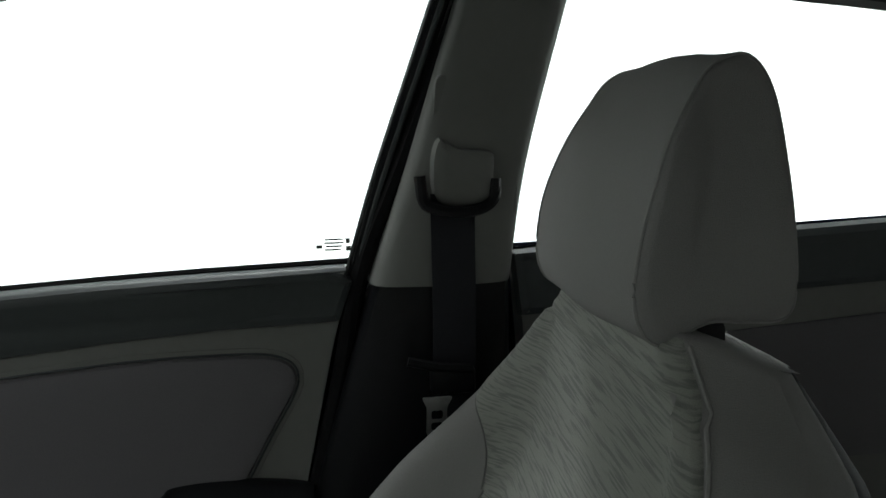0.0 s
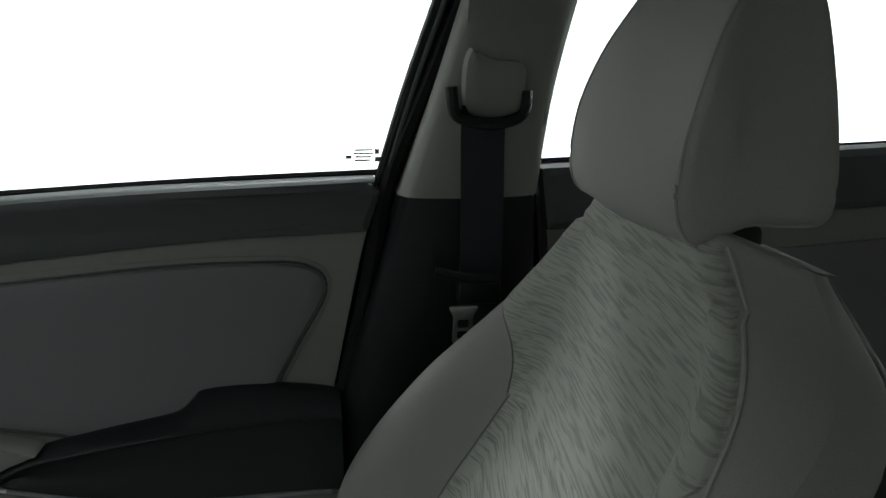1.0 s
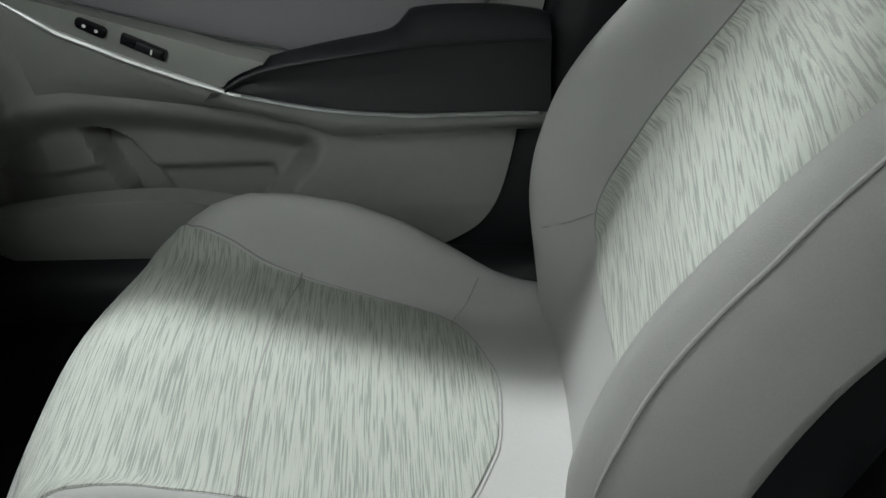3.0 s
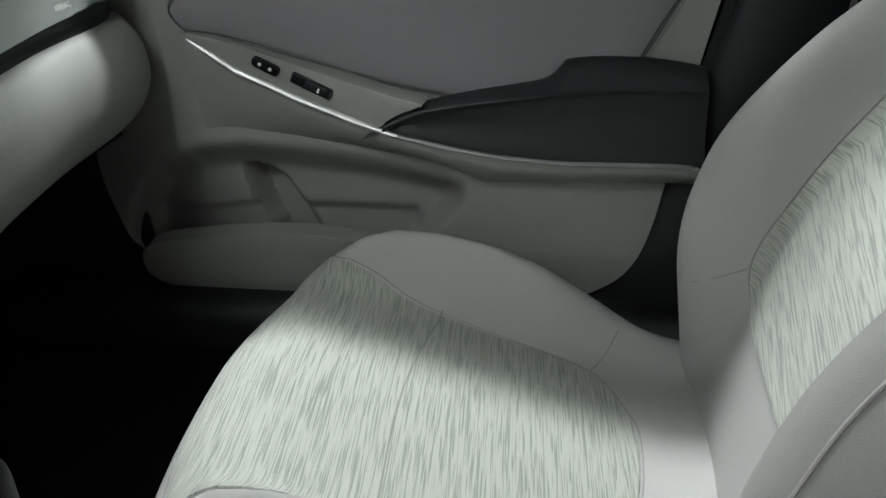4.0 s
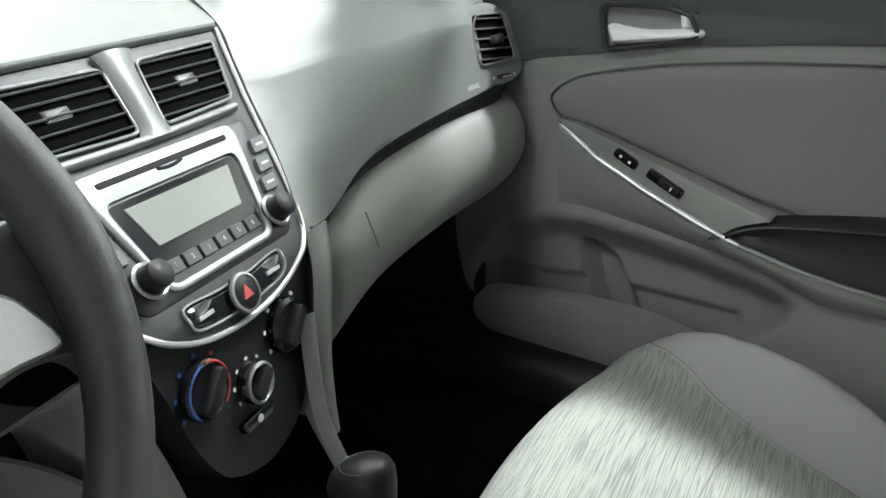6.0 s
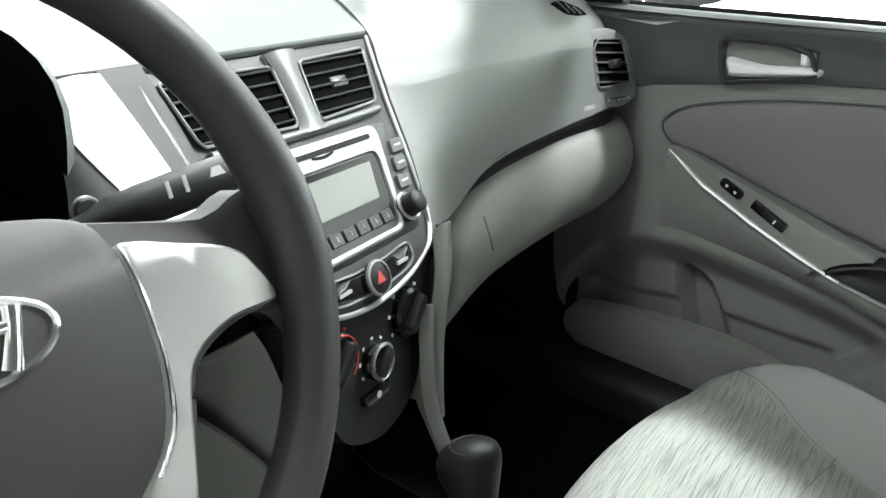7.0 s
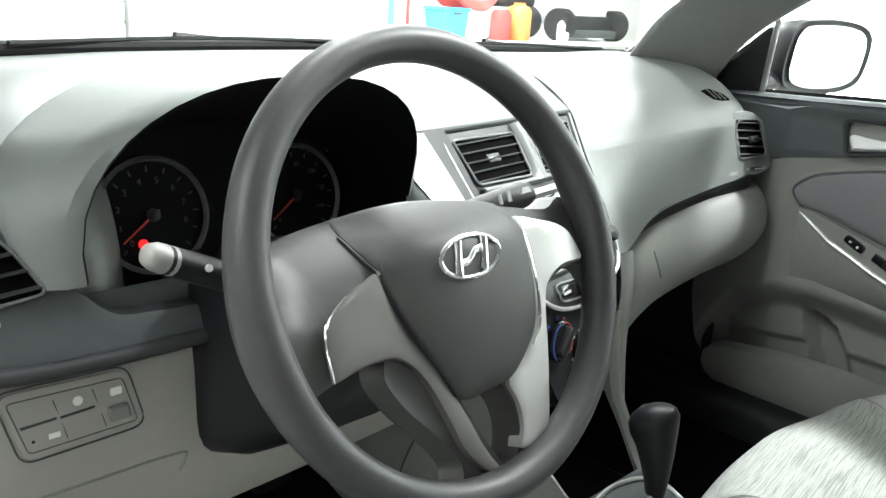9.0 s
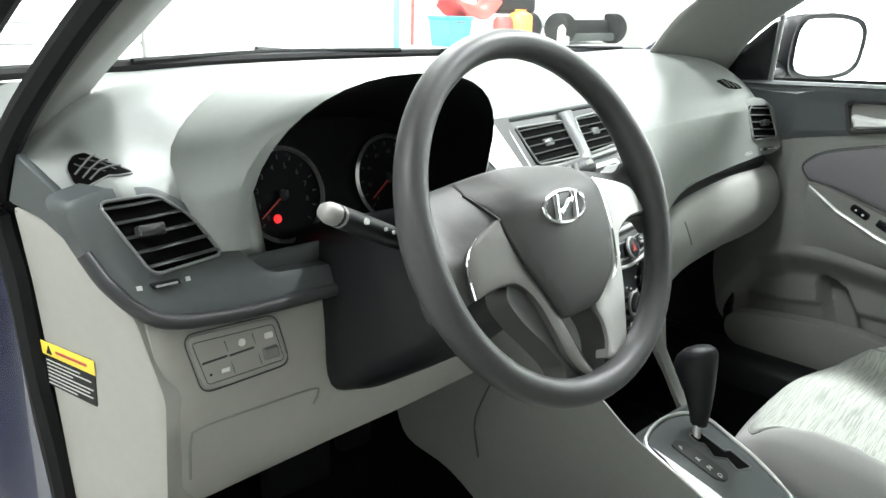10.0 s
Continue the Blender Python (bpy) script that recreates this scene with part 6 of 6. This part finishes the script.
cover = wpatch("airbag_cover", SEAM + HUB_LOW + [(0.0600, 0.0380), (0.028, 0.0455), (-0.010, 0.0500), (-0.042, 0.0488), (-0.056, 0.0460)], "hub", 0.0018, 0.0028, 0.008, "dark grey hub cover", 5, None, dome)
part("cover_gap", tube([on_wheel(u - 0.0012, v, 0.0012 + 0.6 * dome(u, v)) for u, v in spline(SEAM, 5)], 0.0011, 6), "black", wheel)
part("chrome_line", tube([on_wheel(u + 0.0012, v, 0.0062 + 0.003 * ease(u, 0.02, 0.10)) for u, v in spline(HUB_LOW[:3:-1], 5)], 0.0011, 6), "chrome", wheel)
part("chrome_line", tube([on_wheel(u, v, 0.0030) for u, v in spline([(-0.0886, -0.0036), (-0.1066, -0.0162), (-0.1110, -0.030), (-0.1104, -0.0512)], 5)], [0.0004] * 5 + [0.0011] * 11, 6), "chrome", wheel)
ef = wf @ Matrix.Translation((0.0041, 0.0033, 0.0138)) @ Matrix.Rotation(radians(3), 4, "Z") @ Matrix.Rotation(radians(-4), 4, "X")
part("badge_ring", tube([ef @ Vector((0.0270 * math.cos(a), 0.0136 * math.sin(a), 0)) for a in [k * math.tau / 48 for k in range(48)]], 0.0017, 8, True, up=tuple(WN)), "chrome", cover, "chrome oval badge ring")
for pts, r in (([(-0.0155, -0.0095), (-0.0122, 0.0005), (-0.0085, 0.0112)], (0.0036, 0.0028, 0.0036)), ([(0.0075, -0.0112), (0.0120, -0.0005), (0.0150, 0.0096)], (0.0036, 0.0028, 0.0036)), ([(-0.0120, -0.0030), (-0.0040, -0.0028), (0.0040, 0.0028), (0.0120, 0.0034)], (0.0024, 0.0022, 0.0022, 0.0024))):
    line = spline(pts, 5)
    part("badge_stroke", tube([ef @ Vector((x, y, 0.0016)) for x, y in line], list(np.interp(np.linspace(0, 1, len(line)), np.linspace(0, 1, len(r)), r)), 8, flat=0.5, up=tuple(WN)), "chrome", cover)
# column shroud and stalks
col = thing("steering_column", -0.345, 0.75, 0.66, "black steering column shroud with two stalks", "steering column")
rows = []
for back, rx_, rz_, dz in ((0.045, 0.040, 0.040, 0.0), (0.06, 0.056, 0.056, -0.005), (0.11, 0.064, 0.075, -0.015), (0.17, 0.068, 0.090, -0.02), (0.26, 0.070, 0.105, -0.02), (0.34, 0.070, 0.11, -0.015)):
    p = WC - WN * back
    o = rounded([(-rx_, -rz_), (rx_, -rz_), (rx_, rz_ * 0.75), (-rx_, rz_ * 0.75)], rx_ * 0.55, 5)
    rows.append([p + WU * q[0] + WV * (q[1] + dz) for q in o])
bm = bmesh.new()
grid(bm, rows, wrap_v=True, cap=True)
part("shroud", bm, "black", col, "black plastic shroud")


def stalk(tip, root, name, knob_light, skin_of="black", fat=(0.011, 0.0105, 0.0105, 0.0112, 0.0118, 0.0118, 0.0112, 0.006)):
    t, r = Vector(tip), Vector(root)
    line = [r + (t - r) * k for k in (0, 0.15, 0.32, 0.40, 0.55, 0.75, 0.93, 1.0)]
    s = part(name, tube(line, list(fat), 14, flat=0.85), skin_of, col, "black stalk switch")
    if knob_light:
        line = [t + (r - t) * k for k in (-0.035, -0.02, 0.02, 0.11, 0.14)]
        part("end_knob", tube(line, [0.004, 0.0082, 0.0108, 0.0114, 0.0104], 14, flat=0.85), "spoke", s, "grey end knob")
    return s


light_st = stalk((-0.516, 0.728, 0.882), (-0.395, 0.735, 0.824), "light_stalk", True)
wipe_st = stalk((-0.155, 0.734, 0.8770), (-0.272, 0.754, 0.8530), "wiper_stalk", False, "black", (0.006, 0.006, 0.0085, 0.0125, 0.0138, 0.0142, 0.0138, 0.011))
for k, nm in ((0.30, 0), (0.48, 1), (0.56, 1)):
    p = Vector((-0.516, 0.728, 0.882)).lerp(Vector((-0.395, 0.735, 0.824)), k) + Vector((-0.003, -0.0125, 0.006))
    part("stalk_mark", prism(circle(0, 0, 0.0026 if nm == 0 else 0.0016, 8), axes(p, (1, 0.05, -0.14), (0, 0.4, 1)), -0.002, 0.0006), "faint", light_st)
p = Vector((-0.176, 0.7230, 0.8800))
part("stalk_mark", prism([(-0.004, -0.0025), (0.004, -0.0025), (0.002, 0.0025), (-0.002, 0.0025)], axes(p + Vector((-0.003, -0.006, 0.006)), (1, -0.3, 0.2), (0, 0.4, 1)), -0.002, 0.002), "white", wipe_st)
for k in (0.32, 0.40):
    p = Vector((-0.155, 0.7240, 0.8830)).lerp(Vector((-0.272, 0.744, 0.8590)), k) + Vector((-0.004, -0.010, 0.006))
    part("stalk_mark", prism([(-0.0009, -0.0045), (0.0009, -0.0045), (0.0009, 0.0045), (-0.0009, 0.0045)], axes(p, (1, -0.4, 0.2), (0, 0.4, 1)), -0.002, 0.002), "white", wipe_st)

# ---- console and gear selector ----
cons = thing("centre_console", 0, 0.60, 0.30, "grey centre console with automatic gear selector", "console")


def cons_z(y):
    return lerp(y, (0.0, 0.40, 0.50, 0.55, 0.60, 0.70, 0.76), (0.44, 0.445, 0.452, 0.463, 0.486, 0.53, 0.56))


rows = []
for y in (-0.15, 0.1, 0.3, 0.45, 0.55, 0.62, 0.67, 0.696, 0.699):
    z, l, r = cons_z(y), 0.080, 0.066
    k = 0.05 if y > 0.698 else 0.0
    rows.append([(-0.088, y, 0.30), (-0.084, y, z - 0.06), (-l + 0.001, y, z - 0.012 - k), (-l + 0.010, y, z - k), (0, y, z + 0.002 - k), (r - 0.010, y, z - k), (r + 0.002, y, z - 0.012 - k), (r + 0.010, y, z - 0.06), (r + 0.02, y, 0.30)])
part("body", skin(rows, 3, 4, 0.004), "dark", cons, "dark grey console body")
part("cubby", skin([[(-0.078, y, z + 0.03), (-0.066, y, z), (0.0, y, z - 0.004), (0.07, y, z), (0.085, y, z + 0.02)] for y, z in ((0.70, 0.468), (0.76, 0.465), (0.86, 0.47), (0.88, 0.56))], 3, 3, 0.004), "soot", cons, "black open cubby")
side = [
    [(-0.084, 0.40, 0.445), (-0.100, 0.40, 0.39), (-0.122, 0.40, 0.29)],
    [(-0.0825, 0.52, 0.462), (-0.100, 0.52, 0.40), (-0.124, 0.52, 0.29)],
    [(-0.0825, 0.60, 0.498), (-0.100, 0.60, 0.42), (-0.126, 0.60, 0.29)],
    [(-0.0825, 0.684, 0.531), (-0.100, 0.70, 0.44), (-0.128, 0.74, 0.30)],
    [(-0.084, 0.735, 0.564), (-0.106, 0.77, 0.47), (-0.132, 0.85, 0.335)],
    [(-0.094, 0.785, 0.605), (-0.118, 0.85, 0.51), (-0.135, 0.955, 0.388)],
    [(-0.120, 0.835, 0.640), (-0.135, 0.93, 0.54), (-0.137, 1.045, 0.405)],
    [(-0.150, 0.88, 0.655), (-0.145, 0.99, 0.55), (-0.138, 1.075, 0.455)],
]
# same plastic as the knee panel; the darker trim grey paints its shade
part("side_panel", skin(side, 4, 4, 0.004), "trim", cons, "light grey console side panel in a darker shaded tone")
part("side_crease", tube(spline([(-0.128, 0.875, 0.575), (-0.1285, 0.900, 0.525), (-0.1290, 0.915, 0.48), (-0.1300, 0.905, 0.43)], 5), 0.0012, 6), "dark", cons)
part("panel_notch", tube([(-0.147, 1.035, 0.497), (-0.146, 1.043, 0.478)], 0.007, 8, flat=0.4), "soot", cons)
near = [(0.094, 0.778, 0.690), (0.088, 0.769, 0.640), (0.084, 0.757, 0.597), (0.082, 0.735, 0.560), (0.078, 0.711, 0.527), (0.068, 0.690, 0.513)]
deep = [(0.096, 0.815, 0.672), (0.090, 0.800, 0.622), (0.086, 0.780, 0.588), (0.084, 0.750, 0.548), (0.080, 0.718, 0.504), (0.071, 0.692, 0.494)]
rib = [[Vector(q) + Vector((-0.010, 0.006, 0.0)) for q in near], [Vector(q) + Vector((-0.003, -0.002, 0.001)) for q in near], [Vector(q) + Vector((0.003, 0.0, 0.0)) for q in near], [(Vector(p) + Vector(q)) / 2 + Vector((0.004, 0, 0)) for p, q in zip(near, deep)], [Vector(q) for q in deep]]
part("side_rib", skin(rib, 3, 5, 0.003), "trim", cons, "grey rib from the dashboard to the console")
on_cons = lambda x, y, h: Vector((x, y, cons_z(y) + h))
plate_o = rounded([(-0.078, 0.677), (-0.045, 0.688), (-0.010, 0.691), (0.032, 0.684), (0.057, 0.667), (0.059, 0.63), (0.060, 0.593), (0.055, 0.558), (0.040, 0.530), (-0.050, 0.530), (-0.070, 0.556), (-0.076, 0.62)], 0.016, 5)
pl = part("gear_plate", patch(plate_o, on_cons, 0.006, 0.005, 0.02, 0.004), "dark", cons, "dark grey gear selector plate")
part("plate_edge", tube([on_cons(q[0], q[1], 0.006) for q in inset2(plate_o, -0.001)], 0.0026, 6, True), "silver", pl, "silver edge")
part("plate_flank", patch(rounded([(-0.0775, 0.678), (-0.068, 0.668), (-0.050, 0.596), (-0.042, 0.536), (-0.062, 0.534), (-0.0735, 0.60)], 0.004, 3), on_cons, 0.0075, 0.002, 0.02, 0.0), "silver", pl, "bright silver flank")
gate = [(0.001, 0.658), (0.020, 0.654), (0.024, 0.620), (0.034, 0.617), (0.037, 0.589), (0.014, 0.595), (0.017, 0.612), (0.001, 0.622), (0.009, 0.640), (0.001, 0.646)]
# flat black patch on the plate paints the shade down in the slot
part("gate_slot", patch(rounded(gate, 0.002, 2), on_cons, 0.0072, 0.0006, 0.03, 0.0), "hole_shade", pl)
part("gate_edge", tube([on_cons(q[0], q[1], 0.0070) for q in inset2(rounded(gate, 0.002, 2), -0.001)], 0.0011, 6, True), "bezel", pl)
sp = part("letter_strip", patch(rounded([(-0.043, 0.660), (-0.030, 0.6635), (-0.016, 0.654), (-0.005, 0.607), (-0.007, 0.594), (-0.022, 0.592), (-0.033, 0.602)], 0.005, 3), on_cons, 0.0080, 0.0015, 0.03, 0.0), "fascia", pl, "black position strip")
for txt, x, y in (("P", -0.0335, 0.6495), ("R", -0.0275, 0.6285), ("N", -0.0245, 0.6140), ("D", -0.0215, 0.6005)):
    writing(txt, 0.0095, axes(on_cons(x, y, 0.0088), (0.98, 0.05, 0.0), (0.0, 1, 0.45)), "white", sp)
lever = part("lever", tube(spline([(0.006, 0.651, 0.500), (0.013, 0.655, 0.528), (0.018, 0.659, 0.545)], 3), 0.0052, 10), "steel", cons, "steel gear lever")
rows = []
for k, (y, z, rx_, ry_) in enumerate(((0.656, 0.529, 0.0100, 0.011), (0.657, 0.545, 0.0120, 0.014), (0.660, 0.563, 0.0150, 0.018), (0.664, 0.583, 0.0190, 0.0225), (0.668, 0.599, 0.0228, 0.0262), (0.670, 0.611, 0.0245, 0.0278), (0.669, 0.621, 0.0230, 0.026), (0.667, 0.629, 0.0185, 0.0208), (0.665, 0.634, 0.0115, 0.013), (0.664, 0.636, 0.003, 0.004))):
    rows.append([Vector((0.0185 + rx_ * math.cos(a), y + ry_ * math.sin(a), z + 0.25 * ry_ * math.sin(a) * (-1 if k > 3 else 0.2))) for a in [j * math.tau / 24 for j in range(24)]])
bm = bmesh.new()
grid(bm, rows, wrap_v=True, cap=True)
knob = part("gear_knob", bm, "black", cons, "smooth black gear knob")
part("knob_cap_line", tube([Vector((0.0185 + 0.0168 * math.cos(a), 0.668 + 0.0185 * math.sin(a), 0.6295 - 0.005 * math.sin(a))) for a in [j * math.tau / 24 for j in range(24)]], 0.0007, 6, True), "fascia", knob)

# pedals
for nm, x0, x1, y, z in (("brake_pedal", -0.36, -0.25, 1.10, 0.40), ("accelerator_pedal", -0.20, -0.14, 1.14, 0.40)):
    pd = thing(nm, (x0 + x1) / 2, y, z, "black rubber " + nm.replace("_", " ") + " on a steel arm", "pedal")
    part("pad", block(x0, y - 0.012, z - 0.035, x1, y + 0.012, z + 0.035, 0.006), "rubber", pd)
    part("arm", tube([((x0 + x1) / 2, y + 0.01, z), ((x0 + x1) / 2, y + 0.10, z + 0.14)], 0.008, 8), "steel", pd)

# ---- seat belt on the centre pillar ----
belt = thing("seat_belt", 0.66, 0.04, 0.70, "black seat belt hanging from the centre pillar", "seat belt")


def strap(pts, half, m="belt"):
    rows = []
    for x, y, z in pts:
        rows.append([(x - 0.0012, y - half, z), (x - 0.002, y, z), (x - 0.0012, y + half, z), (x + 0.0012, y + half, z), (x + 0.002, y, z), (x + 0.0012, y - half, z)])
    bm = bmesh.new()
    grid(bm, rows, wrap_v=True, cap=True)
    return bm


part("webbing", strap(spline([(0.640, 0.026, 1.025), (0.646, 0.025, 0.97), (0.650, 0.024, 0.90), (0.648, 0.026, 0.80), (0.64, 0.03, 0.68), (0.63, 0.04, 0.5)], 4), 0.024), "belt", belt, "black woven webbing")
rb = [(0.632, 0.062, 1.045), (0.632, 0.058, 1.018), (0.630, 0.045, 1.010), (0.628, 0.020, 1.006), (0.630, -0.006, 1.010), (0.632, -0.018, 1.020), (0.634, -0.020, 1.040)]
part("guide_ring", tube(spline(rb, 4), 0.0065, 8), "black", belt, "black belt guide")
part("guide_cover", patch(spline([(0.050, 1.055), (0.042, 1.085), (0.020, 1.075), (-0.016, 1.070), (-0.020, 1.045), (-0.016, 1.012), (0.01, 1.006), (0.044, 1.016)], 4, True), lambda y, z, h: Vector((0.652 - 0.20 * (z - 1.0) - h, y, z)), 0.016, 0.010, 0.01, 0.002), "trim", belt, "grey guide cover")
part("slide_panel", patch(rounded([(0.075, 0.985), (0.05, 1.03), (0.045, 1.15), (-0.045, 1.15), (-0.05, 1.0), (-0.035, 0.985)], 0.012, 4), lambda y, z, h: Vector((0.664 - 0.22 * (z - 0.98) - h, y, z)), 0.003, 0.004, 0.03, 0.004), "trim", belt)
tf = axes((0.612, 0.052, 0.790), (0, -1, 0), (-0.25, 0.1, 1))
tong = rounded([(-0.017, 0.022), (0.017, 0.022), (0.011, 0.010), (0.011, -0.026), (-0.011, -0.026), (-0.011, 0.010)], 0.004, 3)
tg = part("tongue", prism(tong, tf, -0.0015, 0.0015, 0.0005), "steel", belt, "steel belt tongue")
part("tongue_slot", prism(rounded([(-0.006, 0.006), (0.006, 0.006), (0.006, -0.004), (-0.006, -0.004)], 0.002, 3), tf, 0.0012, 0.002), "rubber", tg)
part("tongue_slot", prism(rounded([(-0.006, -0.009), (0.006, -0.009), (0.006, -0.018), (-0.006, -0.018)], 0.002, 3), tf, 0.0012, 0.002), "rubber", tg)
part("tongue_grip", block(0.628, 0.005, 0.805, 0.645, 0.055, 0.835, 0.005), "black", belt)
part("retainer_bar", tube([(0.628, 0.080, 0.846), (0.626, 0.046, 0.838), (0.628, 0.010, 0.834)], 0.0055, 8), "black", belt, "black retainer bar")
part("stop_button", lathe([(0.004, 0), (0.004, 0.002), (0, 0.0025)], axes((0.644, 0.072, 0.838), (0, -1, 0), (0, 0, 1)), 10), "dark", belt)
# glass marking
mk = thing("glass_marking", 0.70, 0.15, 0.955, "small grey print on the side window corner", "marking")
gx = lambda y, z, h: Vector((0.702 - 0.25 * (z - 0.95) - h, y, z))
for k, (y0, y1, z0, z1) in enumerate(((0.162, 0.142, 0.974, 0.972), (0.163, 0.141, 0.970, 0.968), (0.161, 0.143, 0.966, 0.964), (0.162, 0.144, 0.962, 0.960), (0.172, 0.165, 0.967, 0.963), (0.139, 0.134, 0.974, 0.968), (0.139, 0.133, 0.965, 0.959))):
    part("print_bar", patch([(y0, z0), (y1, z0), (y1, z1), (y0, z1)], gx, 0.003, 0.0003, 0.03, 0.0), "trim", mk)

# ---- things in the garage ahead ----
sid = thing("panel_door", 0.6, 5.6, 0.0, "white ribbed sectional garage door", "garage door", kind="structure")
for k in range(22):
    part("slat", block(-3.2, 5.60, 0.02 + 0.125 * k, 1.60, 5.66, 0.135 + 0.125 * k, 0.012, 1), "siding", sid)
part("jamb", block(1.62, 5.50, 0, 1.78, 5.70, 2.9, 0.01), "wall", sid)
solid("green_post", block(3.56, 5.3, 0, 3.60, 5.34, 2.6, 0.008), "green", "slim green painted post by the wall", "post")
solid("red_post", block(3.735, 5.3, 0, 3.757, 5.325, 2.6, 0.006), "red", "slim red painted pole by the wall", "pole")
bench2 = thing("workbench", 4.8, 5.2, 0.0, "long grey workbench along the garage wall", "workbench")
part("top", block(3.62, 4.85, 0.68, 6.4, 5.5, 0.73, 0.01), "siding", bench2)
for x in (3.68, 6.3):
    for y in (4.92, 5.42):
        part("leg", block(x - 0.03, y - 0.03, 0, x + 0.03, y + 0.03, 0.68, 0.005), "steel", bench2)
tote = thing("storage_tote", 3.92, 5.0, 0.73, "bright blue plastic storage tote on the workbench", "storage box")
tb = bmesh.new()
grid(tb, [[(3.92 + sx * w, 5.05 + sy * d, z) for sx, sy in ((-1, -1), (1, -1), (1, 1), (-1, 1))] for w, d, z in ((0.110, 0.10, 0.73), (0.128, 0.12, 0.945), (0.138, 0.13, 0.95), (0.138, 0.13, 0.966), (0.120, 0.11, 0.966), (0.10, 0.09, 0.75))], wrap_v=True, cap=True)
part("body", tb, "blue", tote)
part("hand_hole", block(3.885, 4.915, 0.915, 3.955, 4.94, 0.930, 0.004), "dark", tote)

kart = thing("toy_kart", 4.25, 5.25, 0.73, "red plastic cart with a black seat on the workbench", "cart")
part("hull", skin([[(x, 5.30, 0.92 + a), (x, 5.22, 1.02 + a), (x, 5.10, 1.03 + a), (x, 5.02, 0.93 + a)] for x, a in ((3.99, 0.13), (4.12, 0.05), (4.34, 0.03), (4.50, 0.15))], 4, 4, 0.02), "red", kart, "red moulded hull")
part("seat", block(4.50, 5.05, 0.99, 5.00, 5.35, 1.22, 0.05, 4), "black", kart, "black padded seat")
part("base", block(4.1, 5.0, 0.73, 4.85, 5.35, 0.93, 0.03, 3), "siding", kart)
solid("orange_can", lathe([(0.0, 0), (0.10, 0), (0.105, 0.02), (0.105, 0.24), (0.08, 0.27), (0.05, 0.28), (0.05, 0.30), (0, 0.30)], pose(4.66, 4.95, 0.73), 24), "orange", "orange plastic can on the workbench", "can")
solid("red_can", lathe([(0.0, 0), (0.08, 0), (0.085, 0.02), (0.085, 0.20), (0.06, 0.24), (0, 0.24)], pose(4.42, 4.93, 0.73), 24), "redprint", "faded red can on the workbench", "can")
toy = thing("toy_truck", 5.6, 5.0, 0.73, "black and white toy truck with large black wheels", "toy truck")
part("cab", block(5.32, 4.95, 0.86, 5.92, 5.35, 1.04, 0.04, 3), "siding", toy, "white cab")
part("grille", block(5.34, 4.90, 0.80, 5.90, 4.95, 0.95, 0.02, 2), "black", toy, "black grille")
part("bumper", block(5.28, 4.86, 0.76, 5.96, 4.91, 0.83, 0.02, 2), "dark", toy)
for wx in (5.22, 6.02):
    for wy in (4.95, 5.35):
        part("wheel", lathe([(0.06, -0.07), (0.13, -0.07), (0.14, -0.05), (0.14, 0.05), (0.13, 0.07), (0.06, 0.07)], axes((wx, wy, 0.87), (0, 1, 0), (0, 0, 1)), 22), "rubber", toy, "black wheel")
solid("white_bottle", lathe([(0, 0), (0.05, 0), (0.055, 0.02), (0.055, 0.14), (0.02, 0.19), (0.02, 0.23), (0, 0.23)], pose(5.18, 4.74 + 0.14, 0.73), 18), "white", "white plastic bottle on the workbench", "bottle")
